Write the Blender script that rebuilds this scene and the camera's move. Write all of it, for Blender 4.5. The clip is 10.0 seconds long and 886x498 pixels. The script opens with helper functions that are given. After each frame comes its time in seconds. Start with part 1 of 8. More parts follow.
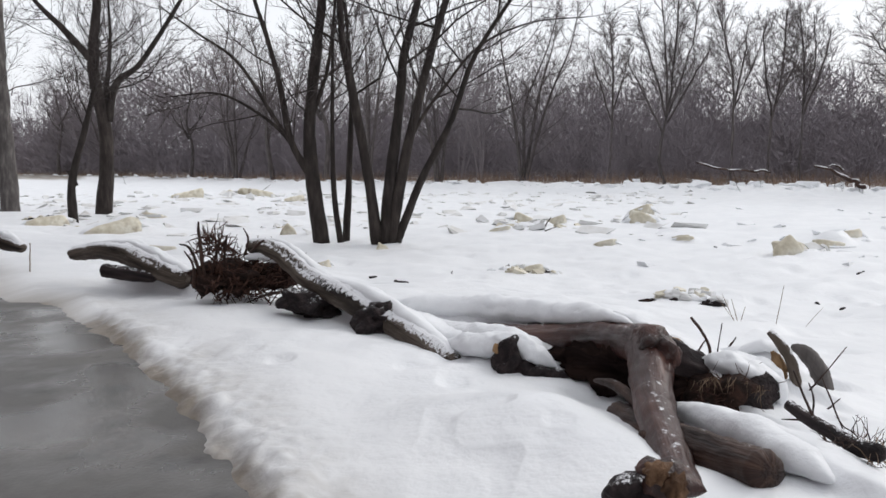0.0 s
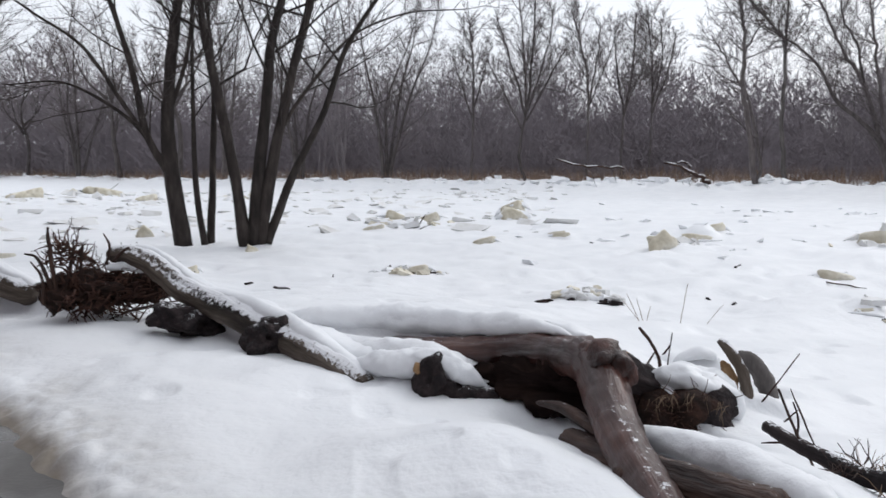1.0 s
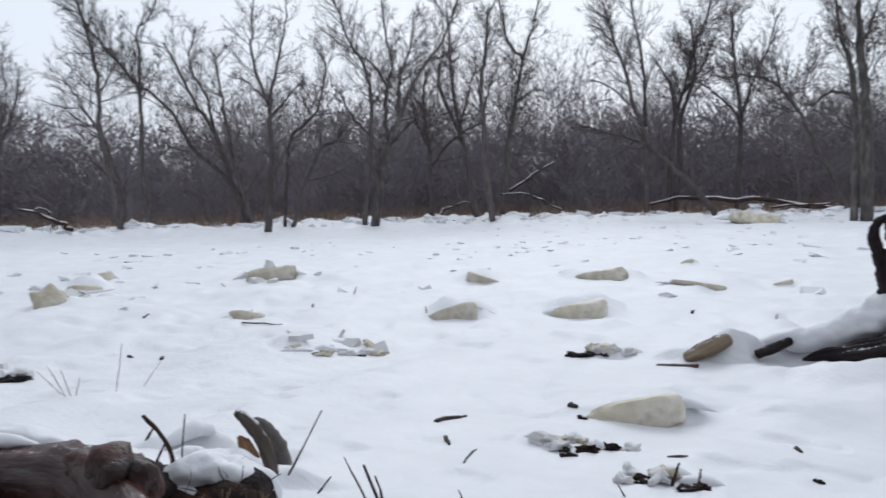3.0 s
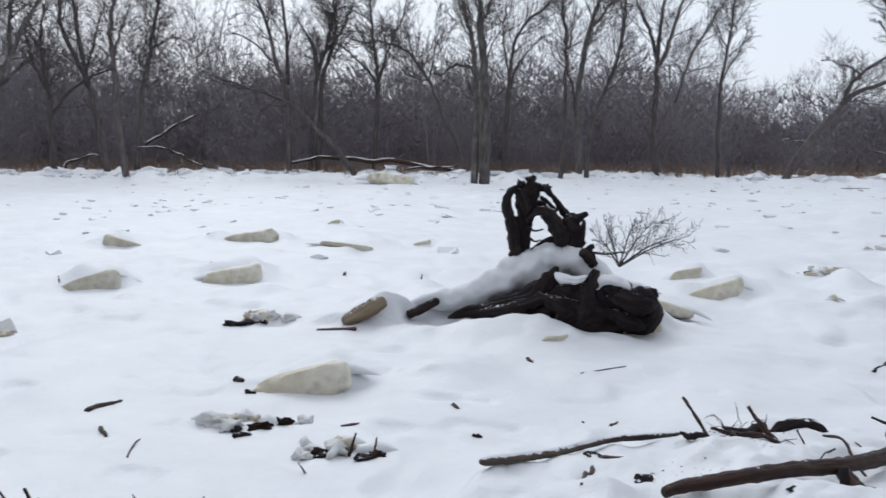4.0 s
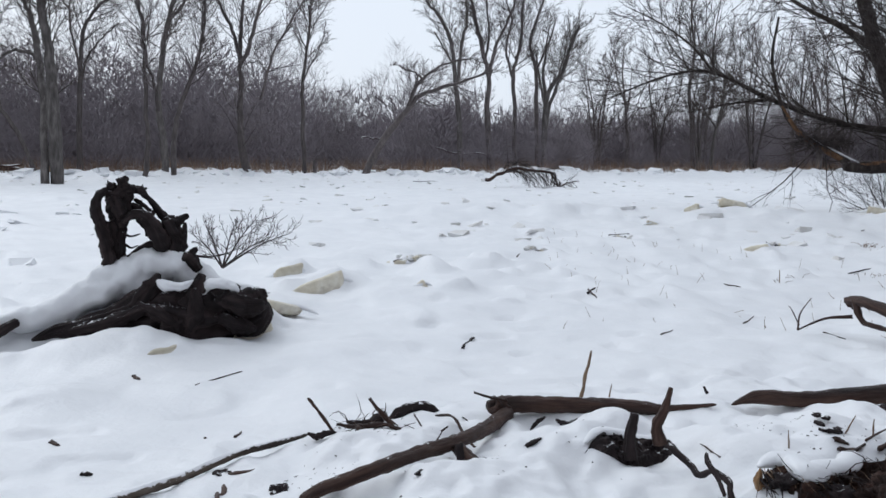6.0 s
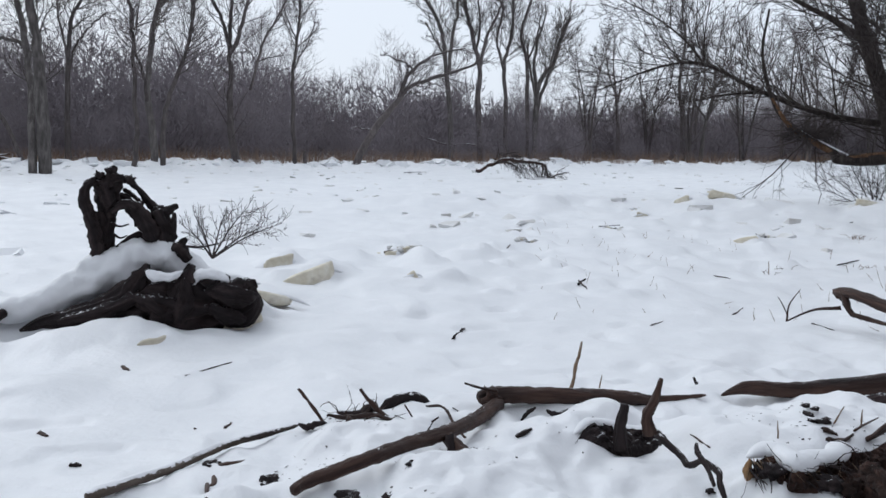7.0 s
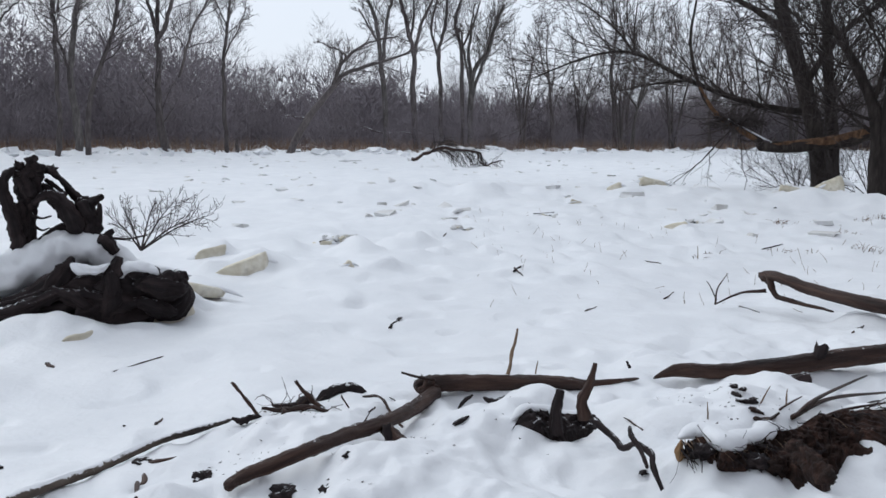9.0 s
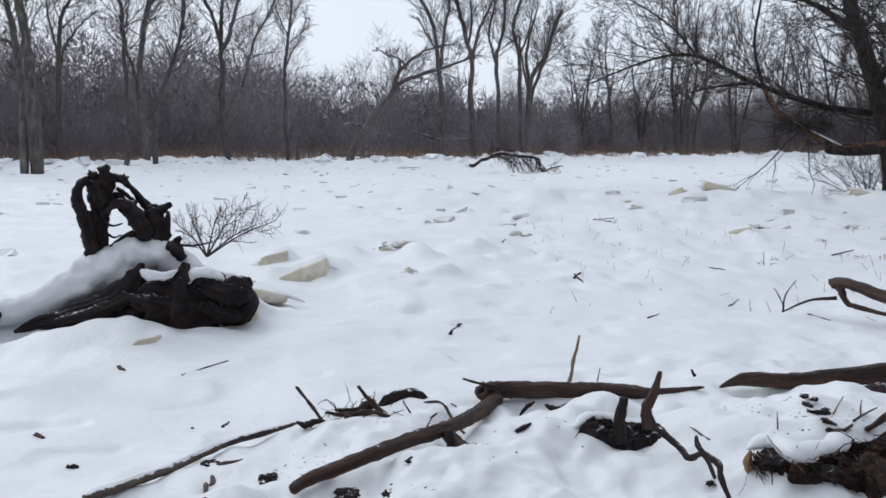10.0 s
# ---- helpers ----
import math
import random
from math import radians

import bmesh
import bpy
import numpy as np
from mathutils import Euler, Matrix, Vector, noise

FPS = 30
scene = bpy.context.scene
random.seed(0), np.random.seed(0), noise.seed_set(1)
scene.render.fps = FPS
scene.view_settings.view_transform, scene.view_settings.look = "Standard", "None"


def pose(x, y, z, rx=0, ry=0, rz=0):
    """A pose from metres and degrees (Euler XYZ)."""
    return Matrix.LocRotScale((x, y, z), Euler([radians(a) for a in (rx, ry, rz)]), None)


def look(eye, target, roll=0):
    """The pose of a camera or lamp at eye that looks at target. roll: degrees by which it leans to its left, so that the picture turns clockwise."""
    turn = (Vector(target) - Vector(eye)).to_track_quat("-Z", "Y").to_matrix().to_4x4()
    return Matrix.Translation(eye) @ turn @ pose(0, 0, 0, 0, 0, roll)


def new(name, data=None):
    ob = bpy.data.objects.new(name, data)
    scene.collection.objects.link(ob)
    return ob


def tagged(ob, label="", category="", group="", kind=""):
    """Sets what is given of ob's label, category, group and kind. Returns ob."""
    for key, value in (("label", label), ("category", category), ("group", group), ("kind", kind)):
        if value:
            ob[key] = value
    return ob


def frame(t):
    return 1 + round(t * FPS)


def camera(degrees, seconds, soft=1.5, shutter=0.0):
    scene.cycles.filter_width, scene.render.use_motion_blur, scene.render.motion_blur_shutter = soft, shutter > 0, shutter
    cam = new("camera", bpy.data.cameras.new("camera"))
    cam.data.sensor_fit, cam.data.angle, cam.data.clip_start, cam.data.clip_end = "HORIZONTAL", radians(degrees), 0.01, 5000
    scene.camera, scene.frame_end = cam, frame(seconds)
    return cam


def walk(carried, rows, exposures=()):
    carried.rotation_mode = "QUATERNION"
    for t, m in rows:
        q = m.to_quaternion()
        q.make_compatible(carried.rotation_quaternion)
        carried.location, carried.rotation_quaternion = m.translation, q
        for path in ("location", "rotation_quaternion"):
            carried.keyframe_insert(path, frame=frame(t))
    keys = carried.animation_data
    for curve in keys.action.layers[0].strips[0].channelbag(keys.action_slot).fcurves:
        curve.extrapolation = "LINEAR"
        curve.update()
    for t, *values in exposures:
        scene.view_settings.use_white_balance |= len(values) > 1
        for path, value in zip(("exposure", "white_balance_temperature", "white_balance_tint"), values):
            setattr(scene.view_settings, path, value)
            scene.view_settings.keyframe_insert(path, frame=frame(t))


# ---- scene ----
EXPOSURES = [(0.0, 0.3, 6350, 9), (1.0, 0.29, 6150, 9), (2.0, 0.15, 6000, 9), (3.0, 0.04, 5850, 8), (4.5, 0.09, 5860, 7), (10.0, 0.09, 5860, 7)]
cam = camera(56.74, 10.0, soft=1.55, shutter=0.15)
PATH = [
    (0, (1.863, 0.293, 1.456), (-8.066, -0.372, 0.471), -0.2),
    (0.5, (1.492, 0.116, 1.457), (-8.470, 0.133, 0.583), -0.4),
    (1, (1.153, -0.059, 1.443), (-8.740, 0.972, 0.415), -0.3),
    (1.5, (0.821, -0.167, 1.414), (-8.786, 2.341, 0.219), 0.4),
    (2, (0.493, -0.190, 1.435), (-8.784, 3.445, 0.584), -1.1),
    (2.5, (0.236, -0.204, 1.422), (-8.106, 5.244, 0.569), -0.4),
    (3, (-0.017, -0.202, 1.395), (-6.592, 7.310, 0.806), -1.4),
    (3.2, (-0.069, -0.195, 1.386), (-5.832, 7.942, 0.625), -0.3),
    (4.3, (-0.297, -0.147, 1.512), (-1.889, 9.661, 0.387), -0.0),
    (4.5, (-0.324, -0.120, 1.519), (-1.024, 9.796, 0.432), -0.2),
    (5, (-0.347, -0.062, 1.506), (0.617, 9.829, 0.392), -0.1),
    (5.5, (-0.372, -0.041, 1.503), (1.435, 9.729, 0.375), 0.2),
    (7, (-0.377, -0.025, 1.499), (1.745, 9.666, 0.241), 0.6),
    (7.5, (-0.373, -0.015, 1.493), (1.900, 9.629, 0.142), 0.9),
    (8, (-0.368, -0.011, 1.494), (2.144, 9.569, 0.111), 1.0),
    (8.5, (-0.363, -0.006, 1.490), (2.364, 9.507, 0.052), 0.9),
    (9, (-0.362, -0.002, 1.496), (2.501, 9.478, 0.107), 0.5),
    (9.5, (-0.367, 0.000, 1.500), (2.445, 9.504, 0.172), 0.3),
    (10, (-0.383, -0.004, 1.498), (1.803, 9.665, 0.181), -0.1),
]
walk(cam, [(t, look(eye, target, roll)) for t, eye, target, roll in PATH], EXPOSURES)

# ---- overcast daylight ----
world = bpy.data.worlds.new("overcast_sky")
scene.world = world
world.use_nodes = True
wn, wl = world.node_tree.nodes, world.node_tree.links
wn.clear()
sky = wn.new("ShaderNodeTexSky")
sky.sky_type, sky.sun_disc = "NISHITA", False
sky.sun_elevation, sky.sun_rotation = radians(38), radians(-35)
sky.air_density, sky.dust_density = 1.0, 4.0
grey = wn.new("ShaderNodeMix")
grey.data_type = "RGBA"
grey.inputs["Factor"].default_value = 0.9
grey.inputs["B"].default_value = (7.3, 7.3, 7.5, 1)
bg = wn.new("ShaderNodeBackground")
bg.inputs["Strength"].default_value = 0.113
wout = wn.new("ShaderNodeOutputWorld")
wl.new(sky.outputs["Color"], grey.inputs["A"])
wl.new(grey.outputs["Result"], bg.inputs["Color"])
wl.new(bg.outputs["Background"], wout.inputs["Surface"])

sun_data = bpy.data.lights.new("sun", "SUN")
sun_data.energy, sun_data.angle, sun_data.color = 0.7, radians(30), (1.0, 0.97, 0.93)
sun = new("sun", sun_data)
sun.matrix_world = look((-20, 28, 30), (0, 0, 0))

# ---- terrain height ----
EDGE_X = [-60, -30, -12, -7.4, -6.3, -5.1, -3.95, -3.1, -2.5, -1.58, 1.5, 6.0, 30, 80]
EDGE_Y = [-70, -31, -10.9, -5.6, -4.3, -3.22, -2.35, -1.78, -1.4, -0.83, 0.2, 1.4, 7.5, 20]
BANK = [(-260, -190), (-150, -80), (-84, -18), (-72, 0), (-63, 14), (-52, 27.5), (-38, 43), (-22, 54), (-4, 60.5),
        (15, 64), (38, 69), (70, 72), (110, 62), (200, 30)]
# low snow mounds: x, y, radius, height
MOUNDS = [(-2.35, 0.55, 0.5, 0.15), (-0.5, 3.75, 0.45, 0.05), (-2.5, 0.0, 0.5, 0.05), (-3.25, 1.05, 0.42, -0.08), (-2.45, 2.15, 0.4, 0.08),
          (0.4, 3.7, 0.6, 0.06), (1.35, 3.9, 0.28, 0.1), (1.8, 3.5, 0.28, 0.1), (0.85, 3.75, 0.28, 0.07), (1.85, 3.2, 0.32, 0.12),
          (2.4, 3.15, 0.4, 0.14), (0.05, 4.0, 0.35, 0.08), (0.45, 4.35, 0.35, 0.08), (0.3, 3.2, 0.28, 0.05), (2.9, 3.6, 0.4, 0.03), (1.6, 4.6, 0.5, 0.05), (-1.9, 5.9, 0.35, 0.1),
          (-2.06, 7.31, 0.42, 0.13), (-1.56, 7.71, 0.32, 0.09), (-3.15, 0.3, 0.32, -0.02), (-2.85, 0.52, 0.3, 0.0), (-1.92, 0.88, 0.3, 0.08)]
# trodden dents and small hollows
MOUNDS += [(-4.08, 4.94, 0.14, -0.030), (-4.29, 5.04, 0.07, -0.030), (-3.46, 4.83, 0.08, -0.035), (-3.19, 3.93, 0.07, -0.050), (-3.33, 4.25, 0.10, -0.020), (-2.98, 3.93, 0.09, -0.020), (-4.09, 4.51, 0.11, 0.015), (-2.50, 4.27, 0.13, -0.030), (-1.89, 3.77, 0.19, -0.020), (-3.44, 3.23, 0.14, -0.015), (-2.47, 3.95, 0.10, -0.020)]


def lattice(ix, iy, seed):
    h = (ix.astype(np.int64) * 374761393 + iy.astype(np.int64) * 668265263 + seed * 974711) & 0x7FFFFFFF
    h = ((h ^ (h >> 13)) * 1274126177) & 0x7FFFFFFF
    return ((h ^ (h >> 16)) & 0xFFFF) / 65535.0


def vnoise(x, y, seed=0):
    """Smooth value noise from -1 to 1."""
    x, y = np.asarray(x, float), np.asarray(y, float)
    ix, iy = np.floor(x), np.floor(y)
    fx, fy = x - ix, y - iy
    fx, fy = fx * fx * fx * (fx * (fx * 6 - 15) + 10), fy * fy * fy * (fy * (fy * 6 - 15) + 10)
    a, b = lattice(ix, iy, seed), lattice(ix + 1, iy, seed)
    c, d = lattice(ix, iy + 1, seed), lattice(ix + 1, iy + 1, seed)
    return 2 * ((a * (1 - fx) + b * fx) * (1 - fy) + (c * (1 - fx) + d * fx) * fy) - 1


def smooth(a, b, v):
    t = np.clip((v - a) / (b - a), 0, 1)
    return t * t * (3 - 2 * t)


def verge(x, y):
    """Distance from the road's edge, about square to it; positive on the river's side."""
    x, y = np.asarray(x, float), np.asarray(y, float)
    e = np.interp(x, EDGE_X, EDGE_Y)
    slope = (np.interp(x + 0.4, EDGE_X, EDGE_Y) - np.interp(x - 0.4, EDGE_X, EDGE_Y)) / 0.8
    return (y - e) / np.sqrt(1 + slope * slope)


def past_bank(x, y):
    """Distance behind the far bank's line, as seen from the road."""
    x, y = np.asarray(x, float), np.asarray(y, float)
    az = [math.atan2(px, py) for px, py in BANK]
    far = [math.hypot(px, py) for px, py in BANK]
    return np.hypot(x, y) - np.interp(np.arctan2(x, y), az, far, left=far[0], right=far[-1])


# snow drifted against and over fallen wood: crest line, reach towards the road, reach behind
DRAPES = [
    ([(-5.98, -0.98, 0.12), (-5.42, -0.2, 0.27), (-5.02, 0.3, 0.34), (-4.56, 0.68, 0.38), (-4.08, 0.98, 0.44), (-3.7, 1.18, 0.46), (-3.36, 1.36, 0.4)], 0.08, 0.55),
    ([(-5.6, -1.2, 0.36), (-5.15, -0.82, 0.35), (-4.7, -0.42, 0.29), (-4.3, -0.08, 0.2)], 0.06, 0.4),
    ([(-4.4, 0.12, 0.2), (-4.2, 0.36, 0.22), (-3.98, 0.56, 0.2), (-3.88, 0.66, 0.14)], 0.1, 0.25),
    ([(-2.6, 1.3, 0.17), (-2.35, 1.42, 0.23), (-2.1, 1.52, 0.26), (-1.85, 1.62, 0.27), (-1.6, 1.7, 0.26), (-1.3, 1.82, 0.2)], 0.09, 0.28),
    ([(-3.5, 1.62, 0.22), (-3.3, 1.74, 0.27), (-3.22, 1.9, 0.25), (-3.16, 2.02, 0.16)], 0.07, 0.35),
    ([(-3.85, 2.0, 0.2), (-3.75, 2.2, 0.22), (-3.68, 2.36, 0.1)], 0.1, 0.3),
    ([(-3.3, 8.1, -0.16), (-2.94, 8.15, -0.06), (-2.62, 8.2, 0.0), (-2.24, 8.25, 0.1), (-1.97, 8.3, 0.22), (-1.69, 8.36, 0.34), (-1.29, 8.36, 0.4), (-1.08, 8.32, 0.24), (-0.85, 8.26, 0.06), (-0.6, 8.2, -0.1)], 0.12, 0.4),
    ([(-3.5, 7.42, -0.1), (-3.35, 7.5, -0.01), (-3.2, 7.6, 0.07), (-3.08, 7.7, 0.06)], 0.08, 0.3),
    ([(-2.5, 7.3, -0.18), (-2.15, 7.38, -0.08), (-1.9, 7.5, -0.05), (-1.7, 7.55, -0.03), (-1.5, 7.52, -0.08), (-1.3, 7.48, -0.18)], 0.2, 0.1),
    ([(-1.09, 3.4, 0.02), (-0.96, 3.6, -0.01), (-0.81, 3.8, -0.03), (-0.56, 3.99, -0.02), (-0.37, 4.19, -0.03), (-0.13, 4.38, -0.02), (0.15, 4.46, 0.0)], 0.3, 0.05),
    ([(0.85, 4.36, 0.04), (1.13, 4.36, 0.05), (1.47, 4.33, 0.03), (1.8, 4.32, 0.0), (2.2, 4.3, 0.02)], 0.12, 0.4),
    ([(2.35, 4.3, 0.0), (2.95, 4.2, 0.02), (3.5, 4.12, 0.05)], 0.06, 0.4),
    ([(-7.3, -3.85, 0.52), (-6.95, -3.4, 0.46), (-6.6, -2.9, 0.36)], 0.08, 0.5),
]


SLABS = []


def thick_end(seed):
    """Which end of a slab stands out of the snow."""
    return -1 if seed % 4 == 1 else 1


def slab(x, y, w, h, seed, tilt=0.0, snow=True):
    """Notes a slab of river ice; snow is drifted up behind it, and under-cut in front."""
    SLABS.append((x, y, w, h, seed, tilt, snow))
    d = math.hypot(x, y)
    if d < 30 and snow and abs(tilt) < 20:
        rise, end = min(h, 0.42 * w), thick_end(seed)
        away, side = np.array([x, y]) / d, np.array([y, -x]) / d
        at = np.array([x, y])
        pts = [(*(at + side * u * end * w + away * 0.08 * w), k * rise) for u, k in ((-0.9, 0.05), (-0.42, 0.35), (0.0, 0.62), (0.4, 0.72), (0.8, 0.12))]
        DRAPES.append((pts, 0.03 + 0.1 * w, 0.3 + 0.8 * w, True))


slab(-23.62, 4.74, 0.84, 0.50, 1, 0, True)
slab(-14.50, 5.93, 0.55, 0.39, 2, -35, False)
slab(-16.28, 7.43, 0.69, 0.25, 3, 5, True)
slab(-14.72, 10.84, 1.22, 0.33, 4, 8, True)
slab(-10.05, 12.55, 0.85, 0.24, 5, 6, True)
slab(-7.44, 8.46, 0.79, 0.25, 6, -5, True)
slab(-6.14, 9.63, 0.87, 0.28, 7, -8, True)
slab(-8.28, 13.91, 1.14, 0.25, 8, 6, True)
slab(-9.99, 6.84, 0.52, 0.14, 9, 0, True)
slab(-7.26, 5.47, 0.26, 0.14, 10, 10, True)
slab(-17.18, 4.56, 0.47, 0.25, 11, 0, True)
slab(-16.00, 2.61, 0.51, 0.16, 12, 0, True)
slab(-2.84, 5.09, 0.77, 0.22, 114, -2, True)
slab(-8.38, 18.11, 0.36, 0.23, 14, 0, True)
slab(-6.21, 13.78, 1.05, 0.14, 15, 2, True)
slab(-5.13, 14.85, 0.41, 0.15, 16, 0, True)
slab(0.14, 10.66, 0.79, 0.24, 18, -6, True)
slab(-0.21, 11.66, 0.51, 0.25, 19, -10, True)
slab(-1.32, 7.16, 0.32, 0.15, 20, 8, True)
slab(-0.33, 8.79, 0.56, 0.13, 21, 0, True)
slab(-0.61, 7.99, 0.40, 0.17, 22, 0, True)
slab(-16.79, 44.91, 2.97, 0.73, 23, 3, True)
slab(8.25, 13.43, 0.49, 0.18, 24, 0, True)
slab(8.92, 19.04, 0.32, 0.16, 25, 0, True)
slab(13.64, 21.89, 0.72, 0.23, 26, -10, True)
slab(10.55, 20.04, 0.47, 0.22, 27, -30, True)
slab(15.24, 21.62, 0.63, 0.24, 28, 10, True)
slab(15.01, 18.47, 0.70, 0.20, 29, 0, True)
slab(15.92, 18.12, 0.84, 0.39, 30, -15, True)
slab(1.57, 12.68, 0.24, 0.18, 31, 0, True)
slab(1.36, 9.92, 0.25, 0.13, 32, -20, True)
slab(12.06, 20.58, 0.83, 0.20, 33, 0, True)
slab(-18.43, -9.59, 1.56, 0.41, 34, 0, True)
slab(-13.19, -6.23, 0.91, 0.15, 35, 0, True)
slab(-21.45, -13.02, 1.30, 0.39, 36, 5, True)
slab(-18.61, -4.99, 0.41, 0.37, 37, 20, False)
slab(-11.29, -2.54, 0.24, 0.14, 38, 0, True)
slab(-24.55, 4.83, 0.81, 0.43, 39, -25, True)
slab(-20.03, 0.32, 0.68, 0.18, 40, 0, True)
slab(-24.23, 1.22, 0.99, 0.29, 41, 12, True)
slab(-23.18, 1.95, 0.95, 0.31, 42, -10, True)
slab(-11.76, 0.90, 0.38, 0.17, 43, -20, True)
slab(-17.41, 4.52, 0.44, 0.26, 44, 15, True)
slab(-14.67, 6.04, 0.61, 0.41, 45, -32, False)
slab(-16.65, 7.49, 0.55, 0.27, 46, 0, True)
slab(-17.52, 8.37, 0.54, 0.26, 47, -10, True)
slab(-15.32, -2.14, 0.30, 0.18, 49, 10, False)
slab(-45.57, -18.07, 2.10, 0.53, 50, 0, True)
slab(-50.56, -15.30, 2.64, 0.57, 51, 8, True)
slab(-43.62, -11.14, 1.29, 0.39, 52, 0, True)
slab(-26.53, -11.85, 1.06, 0.26, 53, 0, True)


def drape(x, y, z):
    """Raises the snow to the crests, steep on the road's side and easing off behind."""
    for pts, near, far, *own in DRAPES:
        p = np.array(pts)
        box = (x > p[:, 0].min() - 1.4) & (x < p[:, 0].max() + 1.4) & (y > p[:, 1].min() - 1.4) & (y < p[:, 1].max() + 1.4)
        if not np.any(box):
            continue
        qx, qy = x[box], y[box]
        best, crest, behind = np.full(qx.shape, 9e9), np.zeros(qx.shape), np.zeros(qx.shape)
        for a, b in zip(p[:-1], p[1:]):
            d = b[:2] - a[:2]
            f = np.clip(((qx - a[0]) * d[0] + (qy - a[1]) * d[1]) / (d @ d), 0, 1)
            ex, ey = qx - a[0] - f * d[0], qy - a[1] - f * d[1]
            r = np.hypot(ex, ey)
            n = np.array([-d[1], d[0]]) / np.linalg.norm(d)
            n = n if n @ (a[:2] + b[:2]) > 0 else -n
            take = r < best
            best = np.where(take, r, best)
            crest = np.where(take, a[2] + (b[2] - a[2]) * f, crest)
            behind = np.where(take, ex * n[0] + ey * n[1], behind)
        crest = crest + 0.025 * vnoise(qx / 0.22, qy / 0.22, 77) + 0.012 * vnoise(qx / 0.09, qy / 0.09, 78)
        reach = near + (far - near) * smooth(-0.05, 0.06, behind)
        rise = np.maximum(crest, 0) * (1 + 0.45 * vnoise(qx / 0.3, qy / 0.3, 79)) if own else np.maximum(crest - z[box], 0)
        z[box] = z[box] + rise * np.exp(-(best / reach) ** 2)
    return z


def height(x, y, fine=True):
    x, y = np.asarray(x, float), np.asarray(y, float)
    s = verge(x, y)
    p = past_bank(x, y)
    z = -0.06 + 0.16 * smooth(-0.15, 0.24, s + (0.02 * vnoise(x * 3, y * 3, 3) + 0.012 * vnoise(x * 9, y * 9, 4) if fine else 0))
    z = z + 0.02 * smooth(0.4, 0.9, s) - 0.36 * smooth(1.0, 7.0, s)
    if fine:
        # the refrozen channel lies a little lower
        turn, out = np.degrees(np.arctan2(x, y)), np.hypot(x, y)
        z = z - 0.16 * smooth(36.6, 37.1, out + 0.5 * vnoise(x / 3, y / 3, 9)) * (1 - smooth(-9, -6, p)) * smooth(-112, -104, turn) * (1 - smooth(-58, -50, turn))
    z = z + 0.1 * smooth(-6, -1, p) + 0.25 * smooth(0, 12, p) + 6.0 * smooth(60, 160, p)
    for mx, my, r, h in MOUNDS:
        z = z + h * np.exp(-((x - mx) ** 2 + (y - my) ** 2) / (r * r))
    if fine:
        on = smooth(0.15, 0.9, s)
        river = smooth(5.5, 9, s)
        # hummocks over buried driftwood along the verge
        heap = smooth(0.8, 1.6, s) * (1 - smooth(4.2, 5.5, s)) * smooth(-1.6, -0.6, x)
        z = z + heap * (0.06 * vnoise(x / 0.55, y / 0.55, 15) + 0.045 * vnoise(x / 0.28, y / 0.28, 16) + 0.028 * vnoise(x / 0.14, y / 0.14, 17) + 0.014 * vnoise(x / 0.07, y / 0.07, 18))
        z = z + on * (0.06 * vnoise(x / 1.3, y / 1.3, 11) + 0.03 * vnoise(x / 0.5, y / 0.5, 12) - 0.09 * np.maximum(vnoise(x / 0.3, y / 0.3, 13) - 0.45, 0) + 0.007 * vnoise(x / 0.13, y / 0.13, 14))
        rough = smooth(0.05, 0.5, vnoise(x / 9, y / 9, 21) + 0.35) * (1 - 0.9 * smooth(-26, -20, p) * (1 - smooth(-9, -5, p)))
        # drifted lumps over the broken ice
        lumps = np.maximum(vnoise(x / 0.9, y / 0.9, 31), 0.15) - 0.15
        small = np.maximum(vnoise(x / 0.38, y / 0.38, 32), 0.3) - 0.3
        z = z + river * rough * (0.1 * lumps + 0.09 * small)
        # shelf of drifted ice on this side of the channel
        az = np.degrees(np.arctan2(x, y))
        dist = np.hypot(x, y)
        ragged = dist + 0.9 * vnoise(x / 2.2, y / 2.2, 45)
        right = smooth(0, 10, az)
        ridge = smooth(19.5, 23, ragged) * (1 - smooth(24, 24.9, ragged))
        z = z + right * ridge * (0.27 + 0.16 * vnoise(x / 1.0, y / 1.0, 46) + 0.08 * vnoise(x / 0.45, y / 0.45, 47))
        z = z - 0.16 * right * smooth(24, 24.9, ragged) * (1 - smooth(32, 40, dist))
        z = z + river * right * smooth(9, 13, dist) * (1 - smooth(23, 25, dist)) * (0.1 * lumps + 0.1 * small + 0.1 * np.maximum(vnoise(x / 0.25, y / 0.25, 48) - 0.4, 0))
        near_bank = smooth(-9, -4, p) * (1 - smooth(2, 8, p))
        z = z + near_bank * (0.4 * np.maximum(vnoise(x / 1.6, y / 1.6, 41), 0) + 0.3 * np.maximum(vnoise(x / 0.7, y / 0.7, 42), 0))
        # crust and grit along the road's edge
        lip = smooth(-0.15, 0.02, s) * (1 - smooth(0.2, 0.7, s))
        z = z + lip * (0.02 * vnoise(x / 0.2, y / 0.2, 51) + 0.014 * vnoise(x / 0.08, y / 0.08, 52))
        shape = z.shape
        z = drape(x.ravel(), y.ravel(), np.array(z, float).ravel()).reshape(shape)
    return z


def ground_z(x, y):
    return float(height(x, y))


